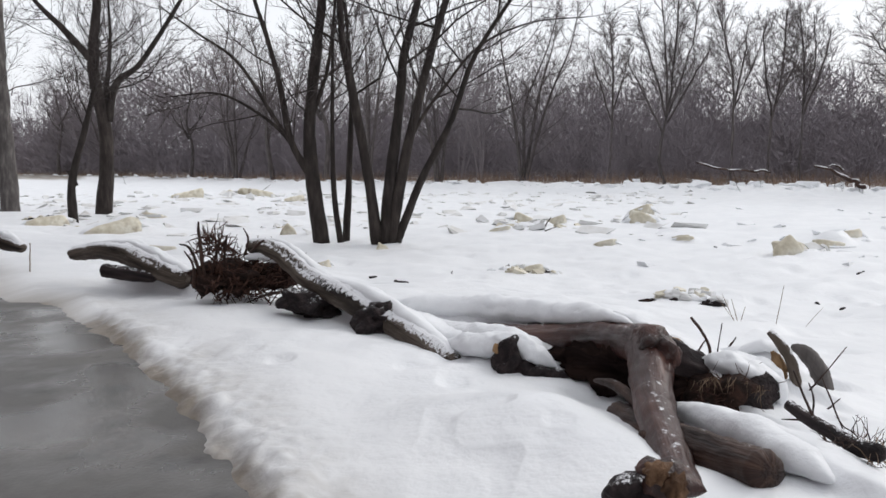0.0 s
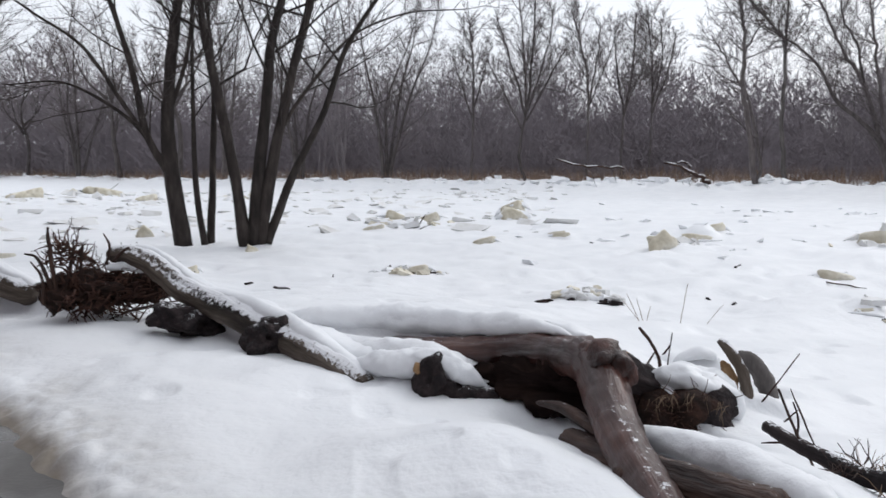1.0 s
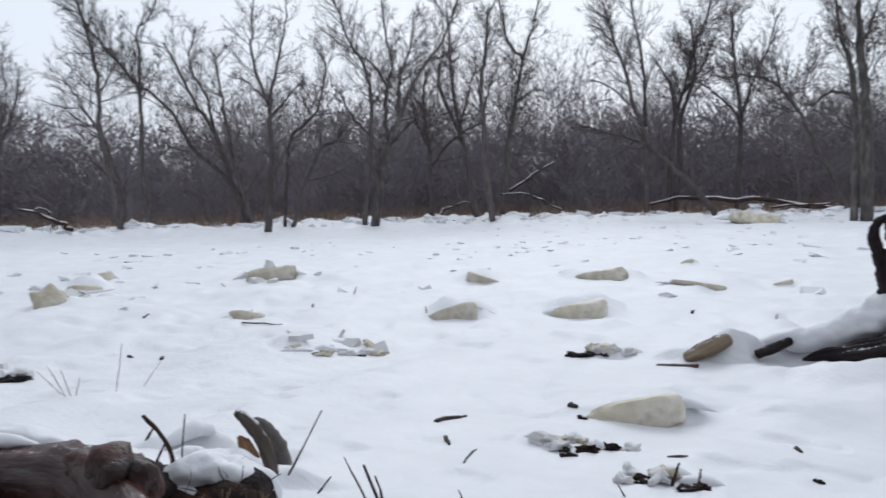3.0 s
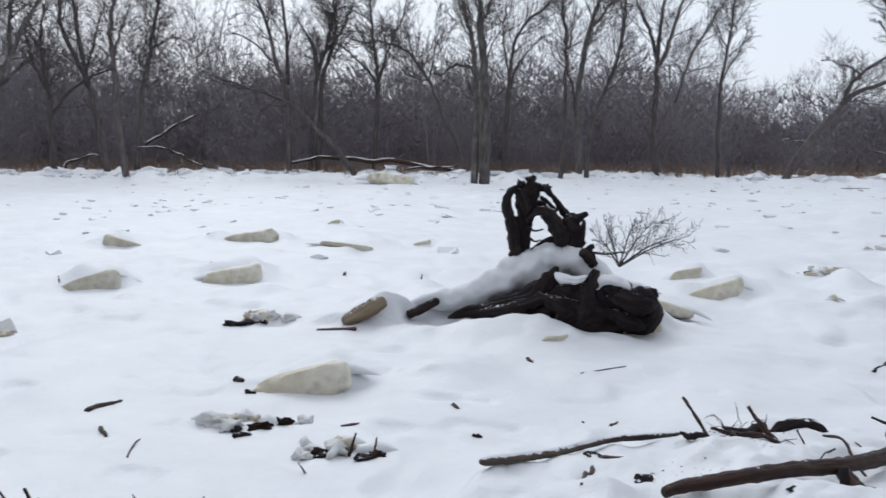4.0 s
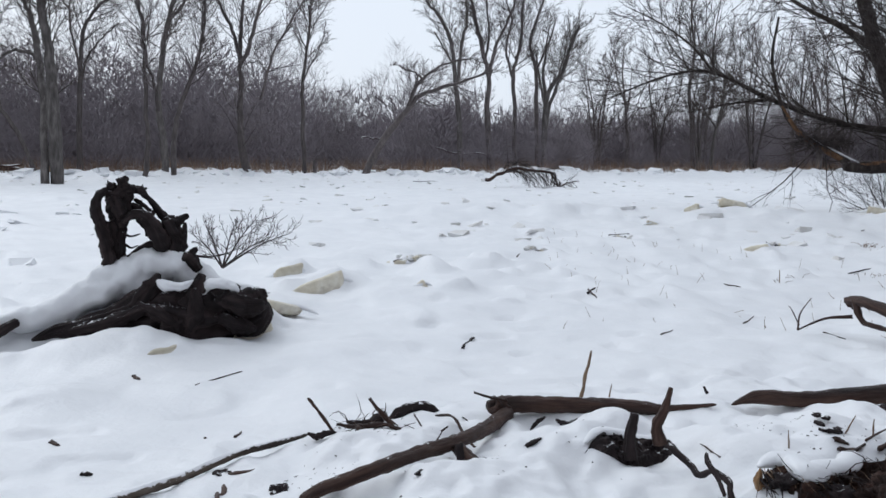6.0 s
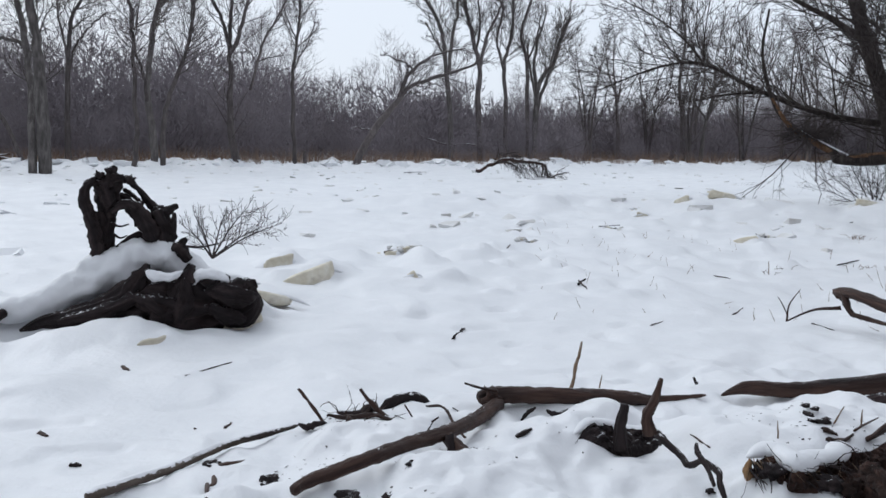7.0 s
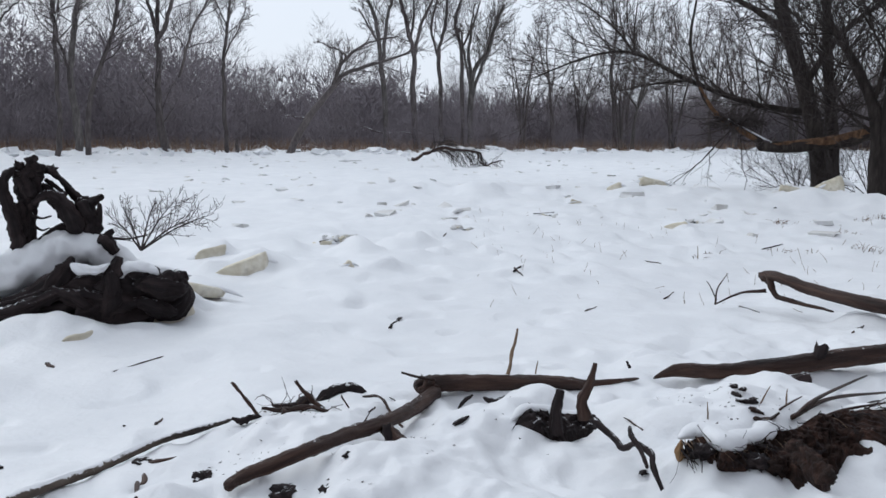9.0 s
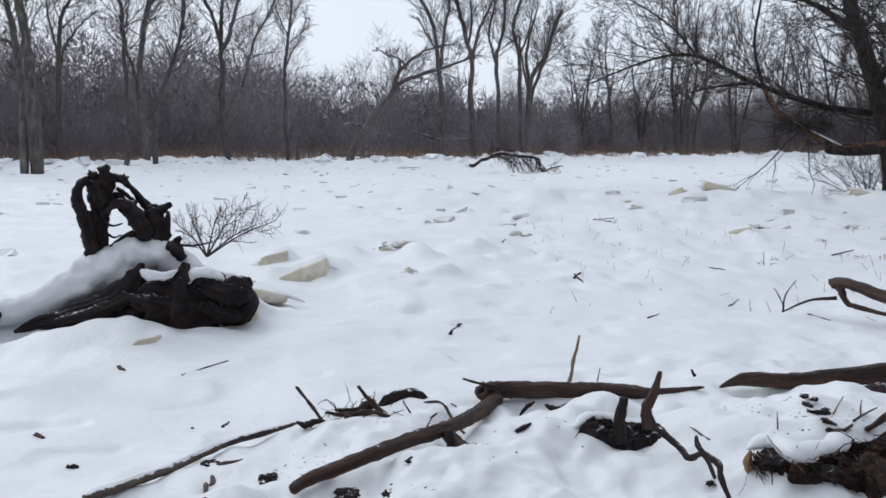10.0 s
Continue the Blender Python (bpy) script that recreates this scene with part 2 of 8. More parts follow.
# ---- materials ----
def shader(name, colours, scale=4.0, rough=0.8, bump=0.3, bump_scale=None, stretch=(1, 1, 1), spots=None, spec=0.3, coords="Object",
           subsurface=0.0, vary=0.0, detail=8.0, frost=None):
    """Noise between two or three colours with finer relief; spots: (colour, scale, from, to) laid over it."""
    mat = bpy.data.materials.new(name)
    mat.use_nodes = True
    n, l = mat.node_tree.nodes, mat.node_tree.links
    b = n["Principled BSDF"]
    tc = n.new("ShaderNodeTexCoord")
    mp = n.new("ShaderNodeMapping")
    mp.inputs["Scale"].default_value = stretch
    if coords == "grain":
        at = n.new("ShaderNodeAttribute")
        at.attribute_name = "grain"
        l.new(at.outputs["Vector"], mp.inputs["Vector"])
    else:
        l.new(tc.outputs[coords], mp.inputs["Vector"])
    nz = n.new("ShaderNodeTexNoise")
    nz.inputs["Scale"].default_value, nz.inputs["Detail"].default_value, nz.inputs["Roughness"].default_value = scale, detail, 0.62
    l.new(mp.outputs["Vector"], nz.inputs["Vector"])
    ramp = n.new("ShaderNodeValToRGB")
    e = ramp.color_ramp.elements
    e[0].position, e[1].position = 0.3, 0.7
    e[0].color, e[1].color = (*colours[0], 1), (*colours[-1], 1)
    if len(colours) == 3:
        m = e.new(0.5)
        m.color = (*colours[1], 1)
    l.new(nz.outputs["Fac"], ramp.inputs["Fac"])
    out = ramp.outputs["Color"]
    if spots:
        col, sc, lo, hi = spots
        n2 = n.new("ShaderNodeTexNoise")
        n2.inputs["Scale"].default_value, n2.inputs["Detail"].default_value = sc, 6
        l.new(mp.outputs["Vector"], n2.inputs["Vector"])
        mr = n.new("ShaderNodeMapRange")
        mr.inputs["From Min"].default_value, mr.inputs["From Max"].default_value = lo, hi
        l.new(n2.outputs["Fac"], mr.inputs["Value"])
        mx = n.new("ShaderNodeMix")
        mx.data_type = "RGBA"
        mx.inputs["B"].default_value = (*col, 1)
        l.new(mr.outputs["Result"], mx.inputs["Factor"])
        l.new(out, mx.inputs["A"])
        out = mx.outputs["Result"]
    if vary:
        oi = n.new("ShaderNodeObjectInfo")
        mr = n.new("ShaderNodeMapRange")
        mr.inputs["To Min"].default_value, mr.inputs["To Max"].default_value = 1 - vary, 1 + vary
        l.new(oi.outputs["Random"], mr.inputs["Value"])
        hs = n.new("ShaderNodeHueSaturation")
        l.new(mr.outputs["Result"], hs.inputs["Value"])
        l.new(out, hs.inputs["Color"])
        out = hs.outputs["Color"]
    if frost is not None:
        # snow grains caught on what faces up, with a broken edge
        up = n.new("ShaderNodeAttribute")
        up.attribute_name = "up"
        n4 = n.new("ShaderNodeTexNoise")
        n4.inputs["Scale"].default_value, n4.inputs["Detail"].default_value, n4.inputs["Roughness"].default_value = 26, 8, 0.75
        l.new(tc.outputs["Object"], n4.inputs["Vector"])
        add = n.new("ShaderNodeMath")
        add.operation = "MULTIPLY_ADD"
        add.inputs[1].default_value = 2.2
        l.new(n4.outputs["Fac"], add.inputs[0])
        l.new(up.outputs["Fac"], add.inputs[2])
        mr = n.new("ShaderNodeMapRange")
        mr.inputs["From Min"].default_value, mr.inputs["From Max"].default_value = frost, frost + 0.14
        l.new(add.outputs["Value"], mr.inputs["Value"])
        mx = n.new("ShaderNodeMix")
        mx.data_type = "RGBA"
        mx.inputs["B"].default_value = (0.8, 0.805, 0.82, 1)
        l.new(mr.outputs["Result"], mx.inputs["Factor"])
        l.new(out, mx.inputs["A"])
        out = mx.outputs["Result"]
    l.new(out, b.inputs["Base Color"])
    b.inputs["Roughness"].default_value = rough
    b.inputs["Specular IOR Level"].default_value = spec
    if subsurface:
        b.inputs["Subsurface Weight"].default_value = subsurface
        b.inputs["Subsurface Radius"].default_value = (0.04, 0.045, 0.05)
    if bump:
        n3 = n.new("ShaderNodeTexNoise")
        n3.inputs["Scale"].default_value, n3.inputs["Detail"].default_value = bump_scale or scale * 3, 6
        l.new(mp.outputs["Vector"], n3.inputs["Vector"])
        bp = n.new("ShaderNodeBump")
        bp.inputs["Strength"].default_value, bp.inputs["Distance"].default_value = bump, 0.02
        l.new(n3.outputs["Fac"], bp.inputs["Height"])
        l.new(bp.outputs["Normal"], b.inputs["Normal"])
    return mat


SNOW = shader("snow", [(0.71, 0.72, 0.738), (0.8, 0.806, 0.818)], 1.3, 0.55, 0.4, 20, spec=0.8)
BARK_DARK = shader("dark_bark", [(0.014, 0.011, 0.01), (0.034, 0.027, 0.024), (0.068, 0.056, 0.049)], 7, 0.9, 0.8, 22, (1, 1, 0.25), vary=0.25)
BARK_GREY = shader("grey_bark", [(0.05, 0.044, 0.042), (0.1, 0.09, 0.086), (0.19, 0.172, 0.162)], 6, 0.9, 0.8, 22, (1, 1, 0.25), vary=0.2)
TWIG = shader("twig_bark", [(0.04, 0.032, 0.031), (0.085, 0.07, 0.067)], 3, 0.9, 0, vary=0.3)
# far bark and twigs are paled: distance haze is mixed into these colours
BARK_HAZED = shader("hazed_far_bark", [(0.045, 0.038, 0.038), (0.085, 0.073, 0.071), (0.14, 0.122, 0.117)], 7, 0.9, 0.5, 22, (1, 1, 0.25), vary=0.3)
TWIG_HAZED = shader("hazed_far_twigs", [(0.1, 0.085, 0.087), (0.17, 0.147, 0.148)], 3, 0.9, 0, vary=0.3)
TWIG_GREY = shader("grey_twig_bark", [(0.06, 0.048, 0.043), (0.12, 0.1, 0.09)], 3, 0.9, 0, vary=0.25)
# twigs of the wood behind, greyed in the colour to imitate haze
TWIG_WOODS_HAZED = shader("hazed_wood_twigs", [(0.18, 0.159, 0.168), (0.27, 0.241, 0.252)], 0.2, 0.9, 0)
LOG_GREY = shader("weathered_log", [(0.028, 0.022, 0.018), (0.095, 0.075, 0.06), (0.21, 0.176, 0.148)], 13, 0.8, 0.8, 45, coords="grain",
                  spots=((0.018, 0.014, 0.012), 7.0, 0.5, 0.66), spec=0.25, frost=1.62)
LOG_RED = shader("wet_debarked_log", [(0.009, 0.004, 0.003), (0.043, 0.015, 0.011), (0.135, 0.062, 0.047)], 6, 0.36, 0.5, 50, coords="grain",
                 spots=((0.15, 0.09, 0.07), 6.0, 0.58, 0.82), spec=0.4, frost=2.2)
WOOD_BLACK = shader("black_wet_wood", [(0.007, 0.005, 0.006), (0.018, 0.0125, 0.013), (0.048, 0.034, 0.033)], 16, 0.75, 1.0, 40, spec=0.25, coords="grain", frost=2.08)
# matt black that stands for the shade inside hollows
HOLLOW_BLACK = shader("hollow_shade_black", [(0.007, 0.005, 0.005), (0.016, 0.011, 0.01), (0.035, 0.022, 0.018)], 16, 1.0, 1.0, 40, spec=0.0, coords="grain")
WOOD_BROWN = shader("brown_wet_wood", [(0.01, 0.005, 0.004), (0.036, 0.018, 0.013), (0.09, 0.05, 0.036)], 16, 0.6, 0.9, 50, spec=0.3, coords="grain", frost=2.28)
WOOD_RAW = shader("torn_yellow_wood", [(0.14, 0.075, 0.035), (0.28, 0.17, 0.085), (0.4, 0.27, 0.15)], 14, 0.8, 0.8, 40, (1, 1, 0.3))
WOOD_TORN = shader("weathered_torn_wood", [(0.04, 0.02, 0.012), (0.11, 0.06, 0.032), (0.22, 0.13, 0.075)], 9, 0.85, 0.9, 40, (1, 1, 0.4))
SOIL = shader("rooty_soil", [(0.007, 0.004, 0.003), (0.022, 0.011, 0.008), (0.06, 0.03, 0.021)], 16, 0.95, 1.0, 40, frost=2.35)
STALK = shader("dry_stalk", [(0.14, 0.095, 0.06), (0.27, 0.19, 0.13)], 12, 0.85, 0)
GRASS = shader("dry_grass", [(0.13, 0.085, 0.066), (0.29, 0.205, 0.145)], 0.35, 0.9, 0)
# brush colour lifted towards lilac grey, which paints in the far wood's haze
BRUSH_HAZED = shader("hazed_brush_stems", [(0.17, 0.15, 0.163), (0.25, 0.222, 0.24)], 0.15, 0.95, 0)


# ---- building helpers ----
def note_up(me):
    """Keeps how far each point of a mesh faces up, for the snow caught on it."""
    nv = np.zeros(len(me.vertices) * 3, np.float32)
    me.vertex_normals.foreach_get("vector", nv)
    me.attributes.new("up", "FLOAT", "POINT").data.foreach_set("value", nv.reshape(-1, 3)[:, 2].copy())


def link(name, verts, faces, mats, parent=None, label="", smooth_on=True, index=None, grain=None):
    """One mesh object under a thing, or at top level."""
    me = bpy.data.meshes.new(name)
    me.from_pydata([tuple(v) for v in verts] if not isinstance(verts, np.ndarray) else verts.tolist(), [], faces if isinstance(faces, list) else faces.tolist())
    for m in mats if isinstance(mats, (list, tuple)) else [mats]:
        me.materials.append(m)
    if index is not None:
        me.polygons.foreach_set("material_index", np.asarray(index, dtype=np.int32))
    if smooth_on:
        me.polygons.foreach_set("use_smooth", np.ones(len(me.polygons), dtype=bool))
    if grain is not None:
        me.attributes.new("grain", "FLOAT_VECTOR", "POINT").data.foreach_set("vector", np.asarray(grain, np.float32).ravel())
    me.update()
    if grain is not None:
        note_up(me)
    ob = new(name, me)
    if parent is not None:
        ob.parent = parent
    if label:
        tagged(ob, label)
    return ob


def empty(name, label, category, group="", kind="", at=(0, 0, 0)):
    ob = new(name)
    ob.empty_display_size = 0.1
    ob.location = at
    return tagged(ob, label, category, group, kind)


def spline(pts, steps=6):
    """Catmull-Rom through the points."""
    p = np.array(pts, float)
    if len(p) < 3:
        return np.array([p[0] + (p[-1] - p[0]) * k / steps for k in range(steps + 1)])
    q = np.vstack([2 * p[0] - p[1], p, 2 * p[-1] - p[-2]])
    out = []
    for i in range(1, len(q) - 2):
        for k in range(steps):
            t = k / steps
            out.append(0.5 * (2 * q[i] + (q[i + 1] - q[i - 1]) * t + (2 * q[i - 1] - 5 * q[i] + 4 * q[i + 1] - q[i + 2]) * t * t
                              + (3 * q[i] - q[i - 1] - 3 * q[i + 1] + q[i + 2]) * t ** 3))
    out.append(p[-1])
    return np.array(out)


def tube(line, radii, sides=6, rough=0.0, rng=None, caps=True):
    """A tapered tube along a line of points: vertices and faces."""
    line = np.asarray(line, float)
    n = len(line)
    tan = np.gradient(line, axis=0)
    tan /= np.linalg.norm(tan, axis=1)[:, None] + 1e-9
    ref = np.array([0, 0, 1.0]) if abs(tan[0][2]) < 0.9 else np.array([1.0, 0, 0])
    verts = []
    a = np.arange(sides) * 2 * math.pi / sides
    u = np.cross(tan[0], ref)
    u /= np.linalg.norm(u) + 1e-9
    knots = rng.uniform(-1, 1, (n, sides)) if rng is not None and rough else None
    if knots is not None:
        knots = (knots + np.roll(knots, 1, 1) + np.roll(knots, 1, 0)) / 2
    for i in range(n):
        u = u - tan[i] * (u @ tan[i])
        u /= np.linalg.norm(u) + 1e-9
        v = np.cross(tan[i], u)
        r = radii[i] * (1 + rough * knots[i]) if knots is not None else np.full(sides, radii[i])
        verts.append(line[i] + (np.cos(a) * r)[:, None] * u + (np.sin(a) * r)[:, None] * v)
    verts = np.concatenate(verts)
    faces = []
    for i in range(n - 1):
        for k in range(sides):
            k2 = (k + 1) % sides
            faces.append((i * sides + k, i * sides + k2, (i + 1) * sides + k2, (i + 1) * sides + k))
    if caps:
        faces.append(tuple(range(sides - 1, -1, -1)))
        faces.append(tuple((n - 1) * sides + k for k in range(sides)))
    return verts, faces


def grain_of(line, radii, sides):
    """Coordinates that run along the wood, for its streaks."""
    run = np.r_[0, np.cumsum(np.linalg.norm(np.diff(line, axis=0), axis=1))]
    a = np.arange(sides) * 2 * math.pi / sides
    r = float(np.mean(radii))
    return np.array([(math.cos(b) * r + line[0][0] * 3, math.sin(b) * r + line[0][1] * 3, s * 0.12) for s in run for b in a])


def merge(bits):
    verts, faces, base = [], [], 0
    for v, f in bits:
        verts.append(np.asarray(v))
        faces += [tuple(i + base for i in q) for q in f]
        base += len(v)
    return (np.concatenate(verts) if verts else np.zeros((0, 3))), faces


def unit(v):
    return v / (np.linalg.norm(v) + 1e-9)


def branches(rng, line, radii, level, out, spread=(35, 60), size=0.45, count=8, start=0.3, droop=0.0, up=0.25, sides=(5, 4, 3, 3), finest=0.004, last=1.0, thick=0.013):
    """Side shoots along a limb, and theirs in turn; appends tubes to out[level]."""
    line = np.asarray(line)
    seg = np.linalg.norm(np.diff(line, axis=0), axis=1)
    total = seg.sum()
    cum = np.r_[0, np.cumsum(seg)] / total
    for k in range(count):
        f = start + (1 - start) * (k + rng.uniform(0.1, 0.9)) / count
        i = min(np.searchsorted(cum, f) - 1, len(line) - 2)
        g = (f - cum[i]) / (cum[i + 1] - cum[i] + 1e-9)
        base = line[i] * (1 - g) + line[i + 1] * g
        d = unit(line[i + 1] - line[i])
        side = unit(np.cross(d, rng.normal(size=3)))
        ang = math.radians(rng.uniform(*spread))
        w = unit(d * math.cos(ang) + side * math.sin(ang))
        length = total * size * rng.uniform(0.5, 1.1) * (1.15 - 0.6 * f)
        r0 = max(min(radii[i] * 0.55, length * thick + finest), finest)
        n = 5 if level <= 1 else 4 if level == 2 else 3
        pts, p = [base], base
        for _ in range(n):
            w = unit(w + rng.normal(size=3) * 0.16 + np.array([0, 0, up - droop]) * 0.35)
            p = p + w * length / n
            pts.append(p)
        rr = [r0 + (finest * 0.6 - r0) * j / n for j in range(n + 1)]
        out.setdefault(level, []).append((np.array(pts), rr, sides[min(level, len(sides) - 1)]))
        if level < 3:
            branches(rng, pts, rr, level + 1, out, spread, size * 0.95, max(3, int(count * (0.72 if level == 1 else 0.72 * last))), 0.2, droop, up, sides, finest, last, thick)


def tree_meshes(rng, stems, radii, count=9, stem_sides=9, last=1.0, taper=1.1, **kw):
    """Wood and twigs of a tree from its main stems."""
    wood, limbs, out = [], [], {}
    for s, (r0, r1) in zip(stems, radii):
        line = spline(s, 5)
        rr = r1 + (r0 - r1) * (1 - np.linspace(0, 1, len(line))) ** taper
        wood.append(tube(line, rr, stem_sides, 0.1, rng))
        branches(rng, line, rr, 1, out, count=count, last=last, **kw)
    twigs = []
    for lv, bits in out.items():
        for pts, rr, sides in bits:
            if lv >= 3:
                w = unit(np.cross(pts[-1] - pts[0], rng.normal(size=3))) * rr[0]
                twigs.append((np.array([pts[0] - w, pts[0] + w, pts[-1]]), [(0, 1, 2)]))
            else:
                (limbs if lv == 1 else twigs).append(tube(pts, rr, sides, caps=False))
    return merge(wood + limbs), merge(twigs)


def spray(rng, line, radii, out, count, start, length, finest, stout=0.012, wide=(25, 58), twigs=7):
    """Curved upswept branches, their side shoots and twigs along a limb."""
    n = len(line)

    def grow(base, w, l, steps, wander, up):
        pts = [base]
        for _ in range(steps):
            w = unit(w + rng.normal(size=3) * wander + [0, 0, up])
            pts.append(pts[-1] + w * l / steps)
        return np.array(pts)

    def side(w, lo, hi):
        a = math.radians(rng.uniform(lo, hi))
        return unit(w * math.cos(a) + unit(np.cross(w, rng.normal(size=3))) * math.sin(a))

    for k in range(count + 2):
        f = min(start + (1 - start) * (k + rng.uniform(0, 1)) / count, 1.0)
        i = min(int(f * (n - 1)), n - 2)
        w = unit(line[i + 1] - line[i])
        l = length * rng.uniform(0.55, 1.15) * (1.2 - 0.55 * f)
        bough = grow(line[i], side(w, *wide), l, 5, 0.14, 0.09)
        r = min(radii[i] * 0.5, 0.004 + stout * l)
        out.setdefault(1, []).append(tube(bough, np.linspace(r, finest, 6), 4, caps=False))
        for j in range(8):
            g = 0.15 + 0.85 * (j + rng.uniform(0, 1)) / 8
            q = min(int(g * 5), 4)
            w2 = side(unit(bough[q + 1] - bough[q]), 22, 58)
            l2 = l * rng.uniform(0.3, 0.55) * (1.15 - 0.5 * g)
            shoot_line = grow(bough[q] + (bough[q + 1] - bough[q]) * (g * 5 - q), w2, l2, 3, 0.16, 0.07)
            out.setdefault(2, []).append(tube(shoot_line, np.linspace(max(finest * 1.05, r * 0.42), finest * 0.7, 4), 3, caps=False))
            for m in range(twigs):
                p = shoot_line[rng.integers(0, 3)]
                p = p + (shoot_line[-1] - p) * rng.uniform(0, 0.6)
                w3 = side(unit(shoot_line[-1] - shoot_line[0]), 15, 55)
                e = p + w3 * l2 * rng.uniform(0.35, 0.75)
                c = unit(np.cross(w3, rng.normal(size=3))) * finest * 0.85
                out[2].append((np.array([p - c, p + c, e]), [(0, 1, 2)]))


def tree(rng, name, label, stems, radii, bark=BARK_DARK, twig=TWIG, group="", category="tree", dense=1.35, start=0.4, reach=3.8, fine=0.0055):
    ob = empty(name, label, category, group)
    out = {}
    for k, (pts, (r0, r1)) in enumerate(zip(stems, radii)):
        line = spline(pts, 6)
        rr = r1 + (r0 - r1) * (1 - np.linspace(0, 1, len(line))) ** 1.1
        v, f = tube(line, rr, 12, 0.12, rng)
        link("limb" if k else "trunk", v, f, bark, ob)
        long = float(np.linalg.norm(np.diff(line, axis=0), axis=1).sum())
        spray(rng, line, rr, out, max(3, int(long * dense)), start if k == 0 or pts[0][2] < 0.5 else 0.15, min(long * 0.5, reach), fine, 0.007, (32, 80), 5)
    v, f = merge(out[1])
    tagged(link("branchwork", v, f, bark, ob), kind="stuff")
    v, f = merge(out[2])
    link("crown", v, f, twig, ob, "fine bare twigs")
    return ob


# ---- ground: one snow sheet to the horizon ----
def ground():
    az = np.r_[np.linspace(-122, 52, 570), np.linspace(55, 235, 46)]
    rad = np.r_[np.geomspace(0.9, 1.8, 22)[:-1], np.geomspace(1.8, 10, 245)[:-1], np.geomspace(10, 90, 150), np.geomspace(96, 4000, 26)]
    a, r = np.meshgrid(np.radians(az), rad)
    x, y = r * np.sin(a), r * np.cos(a)
    z = height(x, y)
    z[-12:] = z[-12:].clip(None, 3)
    n, m = len(az), len(rad)
    verts = np.stack([x, y, z], -1).reshape(-1, 3)
    i = np.arange(m - 1)[:, None] * n + np.arange(n)[None]
    j = np.arange(m - 1)[:, None] * n + (np.arange(n)[None] + 1) % n
    faces = np.stack([i, j, j + n, i + n], -1).reshape(-1, 4)[:, ::-1]
    # the middle
    verts = np.vstack([verts, [[0, 0, float(height(0, 0))]]])
    faces = faces.tolist() + [[len(verts) - 1, k, (k + 1) % n] for k in range(n)]
    ob = link("ground", verts, faces, GROUND)
    vx, vy = verts[:, 0], verts[:, 1]
    s = verge(vx, vy)
    speck = 0.5 + 0.5 * vnoise(vx / 0.09, vy / 0.09, 61)
    patch = 0.5 + 0.5 * vnoise(vx / 0.45, vy / 0.45, 62)
    crumb = 0.5 + 0.5 * vnoise(vx / 0.04, vy / 0.04, 64)
    grit = (1 - smooth(0.02, 0.2, s)) * (0.55 + 0.45 * patch) + (1 - smooth(0.1, 0.75, s)) * (0.2 + 0.5 * speck + 0.5 * crumb) * patch * 0.75 + 0.1 * (1 - smooth(0.6, 1.8, s))
    litter = smooth(1, 6, past_bank(vx, vy)) * (0.75 + 0.35 * vnoise(vx / 2, vy / 2, 63))
    for key, value in (("grit", grit), ("litter", litter)):
        me = ob.data.attributes.new(key, "FLOAT", "POINT")
        me.data.foreach_set("value", np.clip(value, 0, 1).astype(np.float32))
    tagged(ob, "uneven snow-covered river ice and verge", "ground", kind="structure")


def ground_material():
    """Snow, with road grit thrown on its edge and leaf litter under the far wood."""
    mat = SNOW.copy()
    mat.name = "snow_ground"
    n, l = mat.node_tree.nodes, mat.node_tree.links
    b = n["Principled BSDF"]
    out = b.inputs["Base Color"].links[0].from_socket
    for key, colour in (("grit", (0.2, 0.165, 0.125, 1)), ("litter", (0.13, 0.095, 0.07, 1))):
        at = n.new("ShaderNodeAttribute")
        at.attribute_name = key
        mx = n.new("ShaderNodeMix")
        mx.data_type = "RGBA"
        mx.inputs["B"].default_value = colour
        l.new(at.outputs["Fac"], mx.inputs["Factor"])
        l.new(out, mx.inputs["A"])
        out = mx.outputs["Result"]
    l.new(out, b.inputs["Base Color"])
    return mat


GROUND = ground_material()
ground()


def road():
    xs = np.linspace(-40, 25, 131)
    e = np.interp(xs, EDGE_X, EDGE_Y)
    cols = [0.35, 0.0, -1.0, -2.0, -3.0, -4.5, -6.0]
    slope = np.gradient(e, xs)
    k = np.sqrt(1 + slope ** 2)
    verts = np.array([(x - s / kk * c, ee + c / kk, -0.003 * abs(c) + 0.002) for x, ee, s, kk in zip(xs, e, slope, k) for c in cols])
    n = len(cols)
    faces = [(i * n + j, i * n + j + 1, (i + 1) * n + j + 1, (i + 1) * n + j) for i in range(len(xs) - 1) for j in range(n - 1)]
    ob = link("road", verts, faces, ASPHALT)
    tagged(ob, "wet grey asphalt road with pale tyre tracks", "road", kind="structure")


ASPHALT = shader("wet_asphalt", [(0.04, 0.035, 0.031), (0.065, 0.058, 0.051), (0.1, 0.09, 0.08)], 1.2, 0.3, 0.12, 40, spec=0.5,
                 spots=((0.025, 0.021, 0.018), 2.6, 0.58, 0.68))


